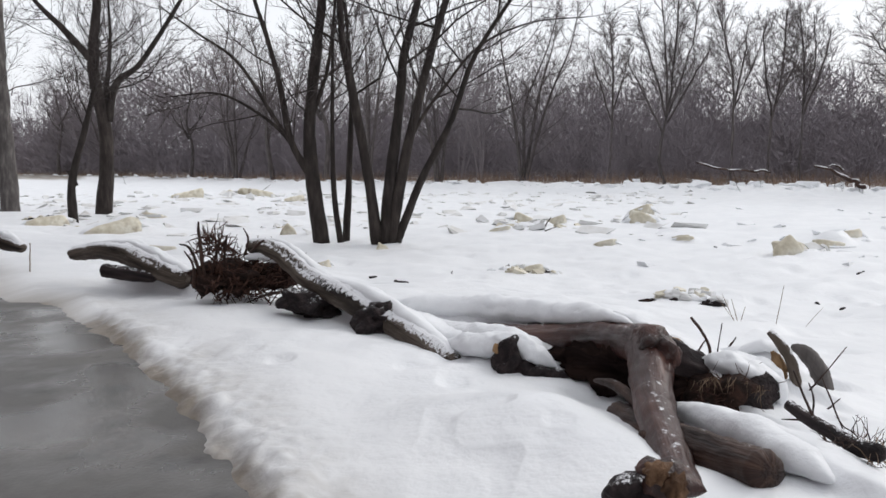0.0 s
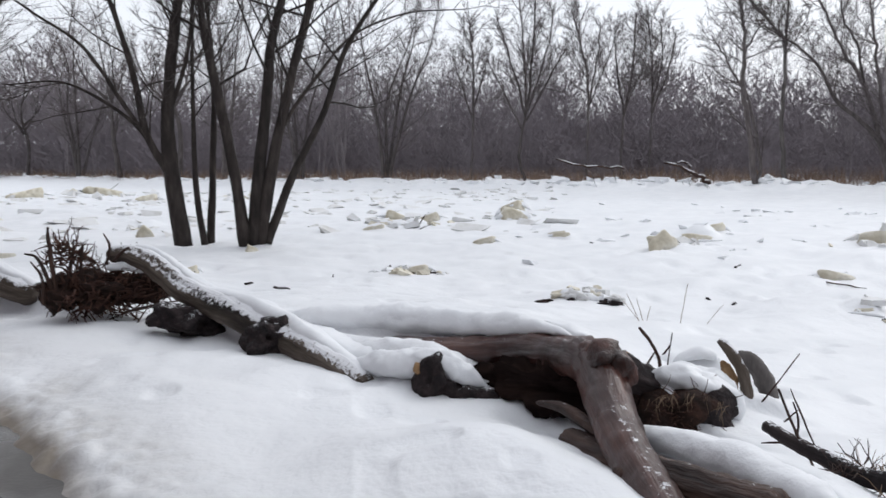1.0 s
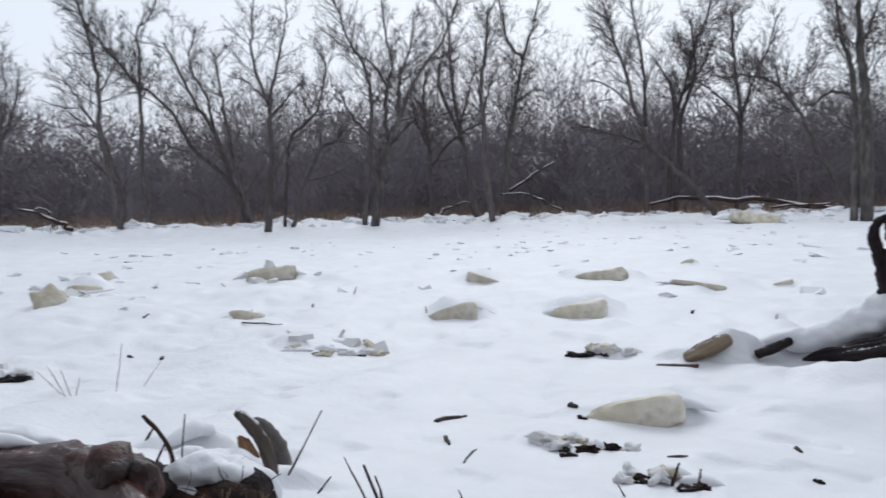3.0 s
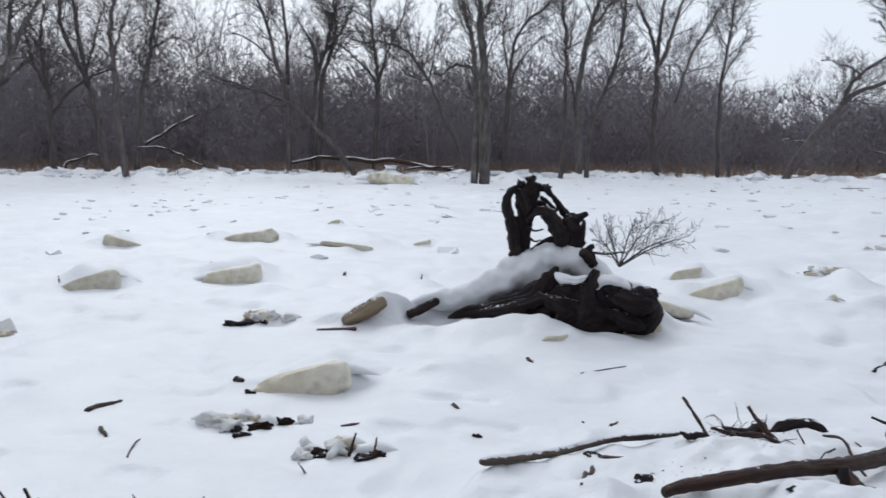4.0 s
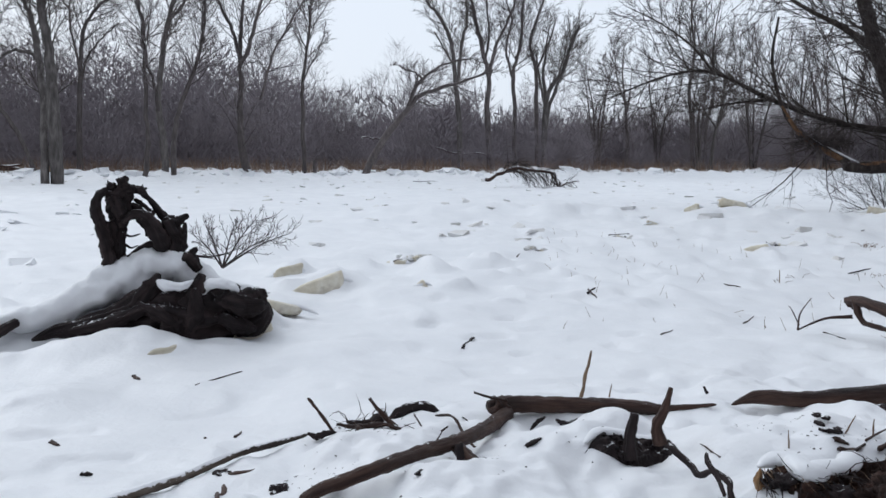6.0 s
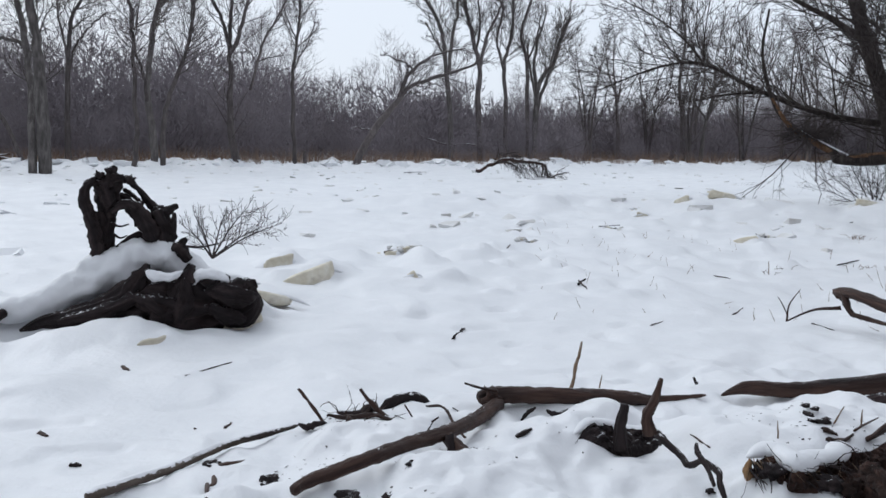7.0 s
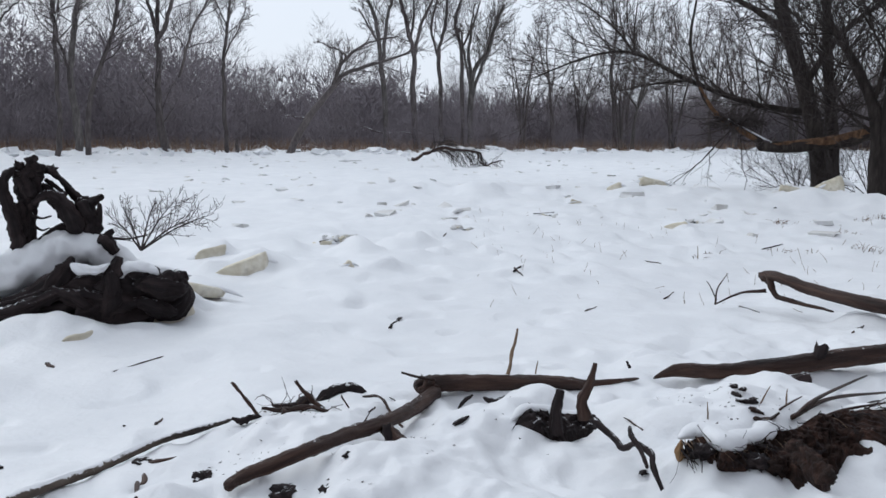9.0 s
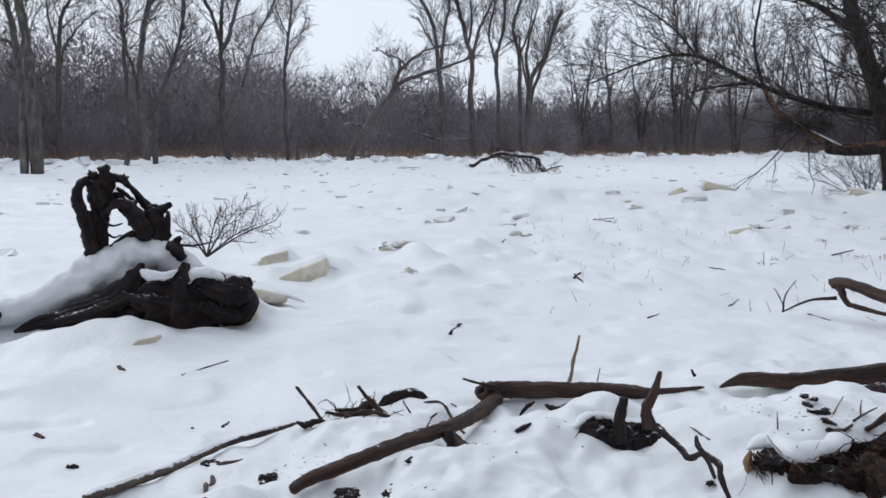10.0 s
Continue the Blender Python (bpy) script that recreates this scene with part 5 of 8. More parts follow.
def lump(name, centre, size, mat, parent=None, seed=0, rough=0.25, scale=2.2, label="", turn=0.0, sub=3, fine=0.08):
    """An irregular knobby mass."""
    bm = bmesh.new()
    bmesh.ops.create_icosphere(bm, subdivisions=sub, radius=1.0)
    off = Vector((seed * 7.3, seed * 3.1, seed * 1.7))
    rot = Matrix.Rotation(radians(turn), 3, "Z")
    for v in bm.verts:
        p = v.co.copy()
        k = 1 + rough * noise.noise(p * scale * 0.7 + off) * 1.6 + fine * noise.noise(p * scale * 3 + off) * 1.6
        v.co = rot @ Vector((p.x * size[0] * k, p.y * size[1] * k, p.z * size[2] * k)) + Vector(centre)
    me = bpy.data.meshes.new(name)
    bm.to_mesh(me)
    bm.free()
    me.materials.append(mat)
    me.attributes.new("grain", "FLOAT_VECTOR", "POINT").data.foreach_set("vector", np.array([v.co[:] for v in me.vertices], np.float32).ravel())
    me.polygons.foreach_set("use_smooth", np.ones(len(me.polygons), dtype=bool))
    note_up(me)
    ob = new(name, me)
    if parent is not None:
        ob.parent = parent
    return tagged(ob, label) if label else ob


def dome(name, centre, size, parent=None, seed=0, turn=0.0, label=""):
    """A soft pile of snow with an uneven outline; centre is the middle of its foot."""
    n, m = 36, 12
    verts = [(0, 0, size[2])]
    t = radians(turn)
    for j in range(1, m + 1):
        f = j / m
        for i in range(n):
            a = 2 * math.pi * i / n
            edge = 1 + 0.22 * noise.noise(Vector((math.cos(a) * 1.2 + seed * 3.1, math.sin(a) * 1.2, seed))) + 0.08 * noise.noise(Vector((math.cos(a) * 4, math.sin(a) * 4 + seed, 2)))
            x, y = math.cos(a) * f * edge * size[0], math.sin(a) * f * edge * size[1]
            z = size[2] * (1 - f ** 2.4) ** 0.75 * (1 + 0.18 * noise.noise(Vector((x * 3 + seed, y * 3, 1)) / max(size[0], 0.05) * 0.5)) - (0.03 if j == m else 0)
            verts.append((x, y, z))
    verts = np.array(verts)
    verts = np.stack([verts[:, 0] * math.cos(t) - verts[:, 1] * math.sin(t), verts[:, 0] * math.sin(t) + verts[:, 1] * math.cos(t), verts[:, 2]], -1) + np.array(centre)
    faces = [(0, 1 + i, 1 + (i + 1) % n) for i in range(n)]
    for j in range(m - 1):
        faces += [(1 + j * n + i, 1 + (j + 1) * n + i, 1 + (j + 1) * n + (i + 1) % n, 1 + j * n + (i + 1) % n) for i in range(n)]
    return link(name, verts, faces, SNOW, parent, label or "white snow lying on top")


def drift(pts, radii, parent, seed=0, name="snow", label="white snow lying on top", flat=0.85, rough=0.24, sides=34, steps=12):
    """A soft long heap of snow along a line, with an uneven skin."""
    line = spline(pts, steps)
    s = np.linspace(0, 1, len(line))
    rr = np.interp(s, np.linspace(0, 1, len(radii)), radii) * np.sqrt(np.clip(np.minimum(s, 1 - s) / 0.16 + 0.002, 0, 1))
    v, f = tube(line, rr, sides)
    out = []
    for k, p in enumerate(v):
        c, r = line[k // sides], rr[k // sides]
        q = Vector(p)
        d = 1 + rough * (noise.noise(q * 4.5 + Vector((seed, 0, 0))) + 0.6 * noise.noise(q * 11 + Vector((0, seed, 0))) + 0.22 * noise.noise(q * 26)) + 0.03 * noise.noise(q * 60)
        w = (p - c) * d
        w[2] *= flat
        out.append(c + w)
    return link(name, np.array(out), f, SNOW, parent, label)


def earth_face(name, top, foot, mat, parent, seed, rough=0.035, nx=70, ny=14, label=""):
    """A broken, clodded face of soil between an upper and a lower edge."""
    a, b = spline(top, 8), spline(foot, 8)
    verts = []
    for i in range(nx + 1):
        f = i / nx
        p = np.array([np.interp(f, np.linspace(0, 1, len(a)), a[:, k]) for k in range(3)])
        q = np.array([np.interp(f, np.linspace(0, 1, len(b)), b[:, k]) for k in range(3)])
        for j in range(ny + 1):
            g = j / ny
            c = p * (1 - g) + q * g
            w = Vector(c)
            d = rough * (1.2 * noise.noise(w * 9 + Vector((seed, 0, 0))) + 0.9 * abs(noise.noise(w * 24)) + 0.6 * noise.noise(w * 55))
            edge = min(1.0, 4 * min(f, 1 - f), 5 * (1 - g) + 0.1)
            verts.append(c + np.array([0, 0, 1.0]) * (d * edge + 0.02 * edge - 0.02 * (1 - edge)) + unit(q - p) * d * 0.8 * edge)
    m = ny + 1
    faces = [(i * m + j, i * m + j + 1, (i + 1) * m + j + 1, (i + 1) * m + j) for i in range(nx) for j in range(ny)]
    v = np.array(verts)
    return link(name, v, faces, mat, parent, label, smooth_on=False, grain=v)


def fringe(name, line, count, length, r, mat, parent, seed, label="", to=(0, -0.9, -0.35)):
    """Dry grass and rootlets hanging over an edge, one part."""
    rng = np.random.default_rng(seed)
    line = spline(line, 8)
    bits = []
    for _ in range(count):
        k = rng.integers(0, len(line) - 1)
        p = line[k] + (line[k + 1] - line[k]) * rng.uniform() + rng.normal(size=3) * [0.015, 0.015, 0.008]
        w = unit(np.array(to) + rng.normal(size=3) * 0.55)
        l = rng.uniform(*length)
        pts = [p]
        for _ in range(3):
            w = unit(w + rng.normal(size=3) * 0.25 - [0, 0, 0.12])
            pts.append(pts[-1] + w * l / 3)
        r0 = rng.uniform(*r)
        bits.append(tube(np.array(pts), np.linspace(r0, r0 * 0.5, 4), 3))
    v, f = merge(bits)
    return tagged(link(name, v, f, mat, parent, label, grain=v), kind="stuff")


def low(p, d):
    return (p[0], p[1], p[2] - d)


def tangle(name, centre, size, count, mat, parent, seed, r=(0.004, 0.014), length=(0.2, 0.6), up=0.3, label="", curl=0.0):
    """Very many thin crooked roots round a centre, one part."""
    rng = np.random.default_rng(seed)
    bits = []
    for _ in range(count):
        d = unit(rng.normal(size=3) * [1, 1, 0.8] + [0, 0, up])
        p = np.array(centre) + d * np.array(size) * rng.uniform(0.3, 0.9)
        pts, w, l = [p], unit(d * (1 - curl) + rng.normal(size=3) * 0.7 * [1, 1, 1 - 0.5 * curl]), rng.uniform(*length)
        for _ in range(4):
            w = unit(w + rng.normal(size=3) * 0.35)
            p = p + w * l / 4
            pts.append(p)
        r0 = rng.uniform(*r)
        bits.append(tube(np.array(pts), np.linspace(r0, r0 * 0.35, 5), 4))
    v, f = merge(bits)
    return tagged(link(name, v, f, mat, parent, label, grain=v), kind="stuff")


def fallen_log(label, pts, radii, mat, name="fallen_log", category="log", group="driftwood logs", sides=16, rough=0.09, snow=()):
    ob = empty(name, label, category, group)
    if sides > 12:
        body = gnarled("log", pts, radii, mat, ob, len(pts) + int(abs(pts[0][0] * 7)), 0.16, 26, 12, blunt=0.05)
    else:
        body = wood("log", pts, radii, mat, ob, sides=sides, rough=rough, steps=8)
    for k, s in enumerate(snow):
        cap(body, pts, radii, *s, seed=k + int(abs(pts[0][1]) * 10))
    return ob


# the long grey log that leans on the root wad
LOG_A = [(-6.17, -2.20, 0.69), (-6.00, -1.86, 0.66), (-5.69, -1.44, 0.42), (-5.12, -0.95, 0.32), (-4.63, -0.49, 0.19), (-3.96, -0.01, 0.05)]
fallen_log("long weathered grey log with snow along its top", LOG_A, [0.075, 0.1, 0.12, 0.127, 0.127, 0.1], LOG_GREY,
           snow=[(0.12, 0.5, 42, 0.03, -30), (0.5, 0.97, 52, 0.045, -26)])
# the grey log behind it
LOG_B = [(-7.83, -4.93, 0.42), (-7.53, -4.42, 0.50), (-7.21, -3.93, 0.49), (-6.86, -3.49, 0.41), (-6.54, -2.96, 0.28)]
fallen_log("crooked grey log half sunk in snow", LOG_B, [0.09, 0.11, 0.13, 0.14, 0.12], LOG_GREY, snow=[(0.3, 1.0, 45, 0.05, -25)])
fallen_log("dark log lying flat in the snow", [(-6.82, -4.05, 0.35), (-6.76, -3.73, 0.32), (-6.69, -3.39, 0.28)], [0.07, 0.08, 0.05], WOOD_BLACK)
fallen_log("short grey log end by the road", [(-9.02, -6.82, 0.56), (-8.87, -6.41, 0.47), (-8.68, -6.04, 0.40)], [0.1, 0.12, 0.06], LOG_GREY, snow=[(0.1, 0.9, 50, 0.04)])

# root wad
ROOT_RED = shader("reddish_roots", [(0.016, 0.008, 0.006), (0.055, 0.025, 0.018), (0.13, 0.065, 0.046)], 9, 0.85, 0.5, 40, coords="grain", frost=2.2)
wad = empty("root_wad", "tangled brown root wad with soil and broken roots", "root wad")
WAD = [(-6.14, -2.28, 0.37), (-6.04, -2.59, 0.37), (-6.23, -1.96, 0.37), (-6.07, -2.51, 0.66)]
lump("soil", WAD[0], (0.24, 0.3, 0.15), SOIL, wad, 3, 0.35, fine=0.25)
lump("soil", WAD[1], (0.15, 0.17, 0.14), SOIL, wad, 4, 0.35, fine=0.25)
lump("soil", WAD[2], (0.22, 0.28, 0.13), SOIL, wad, 5, 0.35, fine=0.25)
tangle("root_mat", WAD[0], (0.36, 0.5, 0.27), 420, ROOT_RED, wad, 11, (0.004, 0.013), (0.12, 0.36), 0.0, curl=0.95)
tangle("root_mat", WAD[3], (0.17, 0.22, 0.2), 110, ROOT_RED, wad, 12, (0.004, 0.011), (0.1, 0.26), 0.4, curl=0.8)
tangle("root_mat", [(-6.15, -1.88, 0.41)][0], (0.25, 0.35, 0.15), 130, ROOT_RED, wad, 13, (0.004, 0.011), (0.1, 0.3), 0.0, curl=0.9)
drift([(-6.01, -2.21, 0.58), (-6.06, -2.01, 0.59), (-6.10, -1.87, 0.53)], [0.03, 0.06, 0.03], wad, 3)
for pts, r in (([(-5.94, -2.56, 0.28), (-5.93, -2.59, 0.57), (-5.92, -2.61, 0.83), (-5.92, -2.61, 0.94)], 0.03), ([(-5.95, -2.53, 0.36), (-5.98, -2.45, 0.67), (-5.99, -2.43, 0.83)], 0.024), ([(-5.93, -2.60, 0.42), (-5.89, -2.69, 0.68), (-5.86, -2.78, 0.73)], 0.024),
               ([(-5.90, -2.67, 0.29), (-5.90, -2.67, 0.52), (-5.87, -2.74, 0.66)], 0.022), ([(-6.00, -2.39, 0.40), (-6.00, -2.38, 0.67), (-6.01, -2.36, 0.80)], 0.026), ([(-5.97, -2.17, 0.62), (-5.98, -2.14, 0.77), (-5.96, -2.18, 0.88)], 0.018),
               ([(-5.98, -2.12, 0.64), (-6.01, -2.02, 0.74), (-6.03, -1.95, 0.76)], 0.02), ([(-5.90, -2.03, 0.21), (-5.95, -1.86, 0.25), (-6.03, -1.52, 0.30)], 0.018), ([(-5.83, -1.91, 0.12), (-5.85, -1.85, 0.22), (-5.87, -1.79, 0.29)], 0.01),
               ([(-6.05, -1.88, 0.42), (-6.07, -1.79, 0.39), (-6.10, -1.66, 0.31)], 0.02)):
    wood("root", pts, [r * 0.75, r * 0.6, r * 0.3], WOOD_BROWN, wad, sides=7, rough=0.25)

# dark broken wood under the grey log
for k, (c, s) in enumerate((([(-5.45, -1.39, 0.23), (-5.48, -1.23, 0.15), (-5.42, -1.51, 0.26)], (0.2, 0.2, 0.1)), ([(-4.70, -0.72, 0.19), (-4.71, -0.63, 0.23)], (0.16, 0.16, 0.12)))):
    ob = empty("rotten_stump", "black rotten stump wood under the grey log", "stump", "rotten wood")
    for j, q in enumerate(c):
        lump("wood_block", q, (s[0] * (1 - 0.15 * j), s[1], s[2]), WOOD_BLACK, ob, 20 + 3 * k + j, 0.4, 2.6, fine=0.15)

# the bent reddish log
KNEE = [(-5.10, -0.10, 0.06), (-4.65, 0.32, 0.13), (-4.2, 0.70, 0.19), (-3.79, 0.98, 0.28), (-3.38, 1.14, 0.34), (-3.0, 1.18, 0.38), (-2.69, 1.15, 0.31), (-2.4, 1.11, 0.24), (-2.1, 1.09, 0.18), (-1.8, 1.08, 0.14), (-1.45, 1.08, 0.09)]
knee = empty("bent_log", "bent reddish-brown debarked log with a knotted elbow", "log", "driftwood logs")
bent = gnarled("log", KNEE, [0.06, 0.08, 0.1, 0.11, 0.12, 0.128, 0.12, 0.108, 0.1, 0.094, 0.085], LOG_RED, knee, 9, 0.16, 36, 14)
drift([(-5.92, -1.0, 0.12), (-5.68, -0.57, 0.18), (-5.36, -0.14, 0.23), (-4.96, 0.32, 0.28), (-4.49, 0.64, 0.33), (-3.99, 0.92, 0.41), (-3.64, 1.08, 0.45), (-3.36, 1.16, 0.46)], [0.04, 0.1, 0.115, 0.12, 0.115, 0.085, 0.05, 0.02], bent, 4, "snow_ridge", "white snow drifted along the log", rough=0.3)
for q, s in zip([(-2.76, 1.25, 0.41), (-2.99, 1.17, 0.46), (-2.83, 1.18, 0.44)], ((0.075, 0.08, 0.1), (0.1, 0.08, 0.06), (0.1, 0.1, 0.1))):
    lump("knot", q, s, LOG_RED, bent, int(q[0] * -10), 0.3, 2.0, "swollen branch knot")
gnarled("branch_collar", [(-2.93, 1.20, 0.47), (-2.92, 1.25, 0.45), (-2.92, 1.29, 0.43)], [0.048, 0.061, 0.046], WOOD_BROWN, bent, 21, 0.4, 20, 8, "dark rim of a broken-off limb")
# no opening here: a black lump paints the dark inside the broken limb
lump("hollow", (-2.86, 1.25, 0.46), (0.035, 0.035, 0.035), HOLLOW_BLACK, bent, 35, 0.3, label="black lump painted as the dark of a hole")
gnarled("broken_branch", [(-2.96, 1.26, 0.37), (-3.07, 1.45, 0.28), (-3.18, 1.60, 0.22)], [0.1, 0.085, 0.07], WOOD_BLACK, knee, 3, 0.4, 24, 8)
lump("stub", (-2.01, 1.03, 0.17), (0.06, 0.055, 0.06), WOOD_BROWN, bent, 33, 0.3, 2.0, label="dark broken branch stub")
wood("torn_splinter", [(-3.07, 1.26, 0.41), (-3.04, 1.36, 0.40), (-3.03, 1.39, 0.37)], [0.05, 0.04, 0.015], WOOD_RAW, knee, "torn yellow wood")

# hollow under the bent log: its shade, put in as a black log shape
shade_log = empty("fallen_log", "black log-shaped filler painted as the shade under the bent log", "log", "driftwood logs")
gnarled("log", [(-4.10, 0.52, -0.02), (-3.85, 0.76, 0.05), (-3.58, 1.0, 0.12), (-3.31, 1.2, 0.15), (-3.01, 1.45, 0.18)], [0.13, 0.15, 0.16, 0.15, 0.12], HOLLOW_BLACK, shade_log, 13, 0.7, 36, 14, blunt=0.05)
fallen_log("thin dark log slanting under the bent log", [(-3.06, 0.88, 0.17), (-2.87, 0.96, 0.20), (-2.69, 1.02, 0.19), (-2.50, 1.06, 0.18)], [0.012, 0.030, 0.035, 0.028], WOOD_BROWN)
wet = fallen_log("wet red-brown log under the bent one", [(-2.73, 0.95, 0.08), (-2.35, 1.06, 0.09), (-2.00, 1.19, 0.13), (-1.63, 1.33, 0.18), (-1.44, 1.40, 0.22)], [0.07, 0.095, 0.1, 0.1, 0.09], WOOD_BROWN)
drift([(-2.56, 1.22, 0.14), (-2.38, 1.31, 0.18), (-2.13, 1.41, 0.21), (-1.88, 1.52, 0.22), (-1.64, 1.57, 0.22), (-1.43, 1.65, 0.19)], [0.04, 0.075, 0.085, 0.085, 0.085, 0.07], wet, 8, "snow_ledge", "rounded ledge of snow on the log")

# black stump with a snow cap
st = empty("rotten_stump", "black rotten stump with a cap of snow", "stump", "rotten wood")
for j, (q, s) in enumerate(zip([(-3.71, 0.38, 0.10), (-3.69, 0.57, 0.02), (-3.67, 0.71, 0.00), (-3.70, 0.48, 0.04)], ((0.135, 0.11, 0.16), (0.15, 0.12, 0.12), (0.12, 0.1, 0.09), (0.12, 0.1, 0.12)))):
    lump("wood_block", q, s, WOOD_BLACK, st, 40 + j, 0.35, 2.4, fine=0.16)
drift([(-4.98, -0.55, 0.23), (-4.79, -0.29, 0.16), (-4.55, -0.05, 0.14), (-4.34, 0.15, 0.15), (-4.19, 0.29, 0.16), (-4.02, 0.44, 0.17), (-3.91, 0.58, 0.12), (-3.80, 0.66, 0.06)], [0.03, 0.08, 0.12, 0.14, 0.14, 0.13, 0.11, 0.05], st, 2)
drift([(-4.2, -0.12, 0.15), (-4.02, 0.08, 0.17), (-3.9, 0.25, 0.21), (-3.76, 0.42, 0.245), (-3.7, 0.55, 0.18), (-3.66, 0.7, 0.1)], [0.05, 0.1, 0.11, 0.1, 0.09, 0.05], st, 3, rough=0.4)
lump("torn_wood", [(-3.68, 0.29, 0.22)][0], (0.025, 0.03, 0.04), WOOD_RAW, st, 9, 0.2)

# brown root stump with moss-like roots
st = empty("root_stump", "brown earthy root stump under a snow cap", "stump", "rotten wood")
lump("soil", [(-3.01, 1.64, 0.09)][0], (0.23, 0.24, 0.17), SOIL, st, 51, 0.25, fine=0.2)
lump("soil", [(-2.95, 1.80, 0.10)][0], (0.17, 0.15, 0.14), WOOD_BLACK, st, 52, 0.3, fine=0.2)
tangle("root_mat", [(-2.95, 1.64, 0.13)][0], (0.2, 0.2, 0.14), 190, ROOT_RED, st, 53, (0.002, 0.005), (0.08, 0.2), 0.0, curl=0.8)
drift([(-3.21, 1.57, 0.22), (-3.16, 1.71, 0.24), (-3.12, 1.84, 0.22), (-3.08, 1.94, 0.15), (-3.06, 2.00, 0.07)], [0.05, 0.1, 0.11, 0.085, 0.03], st, 54, rough=0.5)
drift([(-3.48, 1.66, 0.16), (-3.42, 1.83, 0.20), (-3.36, 1.98, 0.17)], [0.06, 0.1, 0.05], st, 55, rough=0.5)

drift([(-3.12, 1.48, 0.27), (-3.06, 1.64, 0.29), (-3.0, 1.78, 0.26), (-2.93, 1.9, 0.19), (-2.88, 1.93, 0.08)], [0.05, 0.085, 0.095, 0.07, 0.04], st, 58, rough=0.5)
fringe("hanging_grass", [(-2.86, 1.44, 0.23), (-2.82, 1.56, 0.26), (-2.78, 1.70, 0.25), (-2.73, 1.80, 0.20)], 34, (0.05, 0.13), (0.001, 0.0025), STALK, st, 57, "tan hanging grass", (0.5, -0.3, -0.8))

# grey curved stub and the broken round of wood
st = empty("split_stump", "split grey stump with torn yellow wood", "stump", "rotten wood")
wood("stub", [(-3.16, 1.95, 0.45), (-3.15, 2.01, 0.38), (-3.14, 2.07, 0.27), (-3.14, 2.10, 0.16), (-3.14, 2.11, 0.09)], [0.023, 0.030, 0.032, 0.034, 0.034], LOG_GREY, st, "smooth grey curved stub", sides=14, rough=0.12)
gnarled("torn_wood", [(-3.20, 1.97, 0.33), (-3.19, 2.00, 0.28), (-3.19, 2.03, 0.21), (-3.19, 2.04, 0.13)], [0.017, 0.034, 0.034, 0.024], WOOD_RAW, st, 61, 0.5, 18, 8, "torn yellow wood", 0.15)
gnarled("bark_slab", [(-3.46, 2.18, 0.31), (-3.45, 2.26, 0.27), (-3.44, 2.34, 0.17), (-3.44, 2.39, 0.07), (-3.43, 2.42, 0.01)], [0.025, 0.047, 0.055, 0.052, 0.037], BARK_GREY, st, 62, 0.3, 24, 10, "broken grey edge of a round of wood", 0.1)
lump("wood_block", [(-3.36, 2.24, 0.01)][0], (0.16, 0.1, 0.06), WOOD_BLACK, st, 63, 0.4)
drift([(-3.81, 1.93, 0.18), (-3.75, 2.09, 0.25), (-3.71, 2.18, 0.21)], [0.04, 0.07, 0.03], st, 64, flat=0.6)

# blackened branch with brush
st = empty("charred_branch", "black wet branch with a tangle of twigs", "branch", "driftwood logs")
gnarled("limb", [(-2.27, 1.75, 0.27), (-2.11, 1.78, 0.25), (-1.94, 1.84, 0.23), (-1.77, 1.88, 0.22), (-1.61, 1.91, 0.25)], [0.028, 0.032, 0.034, 0.038, 0.042], WOOD_BLACK, st, 17, 0.16, 20, 10, blunt=0.03)
tangle("twig_spray", [(-1.76, 1.87, 0.21)][0], (0.1, 0.16, 0.08), 60, WOOD_BROWN, st, 71, (0.001, 0.004), (0.05, 0.16), 0.5, curl=0.5)
for pts, r in (([(-2.05, 1.88, 0.02), (-2.05, 1.86, 0.14), (-2.05, 1.82, 0.23), (-2.06, 1.78, 0.30), (-2.07, 1.70, 0.49)], [0.007, 0.010, 0.011, 0.011, 0.007]), ([(-2.10, 1.81, 0.27), (-2.10, 1.81, 0.35), (-2.11, 1.79, 0.42)], [0.008, 0.008, 0.005]), ([(-2.20, 1.70, 0.21), (-2.20, 1.75, 0.21), (-2.19, 1.82, 0.21)], [0.004, 0.008, 0.008])):
    wood("twig", pts, [q * 0.65 for q in r], WOOD_BROWN, st, sides=7, rough=0.2)
fringe("dry_weeds", [(-1.95, 1.95, 0.16), (-1.85, 2.05, 0.17), (-1.75, 2.0, 0.18), (-1.62, 1.88, 0.2)], 46, (0.05, 0.16), (0.0015, 0.004), STALK, st, 72, "tan dry weed stems", (0.2, 0.1, 0.9))

# broken stump close to the road
st = empty("broken_stump", "broken stump with torn yellow heartwood", "stump", "rotten wood")
Q = [(-1.17, 0.93, 0.28), (-1.19, 0.81, 0.23), (-1.10, 0.88, 0.34), (-1.07, 0.94, 0.30)]
lump("wood_block", Q[0], (0.1, 0.1, 0.08), LOG_RED, st, 81, 0.4)
lump("torn_wood", Q[2], (0.045, 0.045, 0.04), WOOD_TORN, st, 82, 0.5, fine=0.3, label="torn yellow wood")
lump("torn_wood", Q[3], (0.04, 0.04, 0.05), WOOD_TORN, st, 84, 0.5, fine=0.3, label="torn yellow wood")
lump("wood_block", Q[1], (0.09, 0.1, 0.06), WOOD_BLACK, st, 83, 0.4)

# ---- the uprooted stump out on the ice ----
st = empty("uprooted_stump", "black uprooted stump with upright roots and snow", "stump")
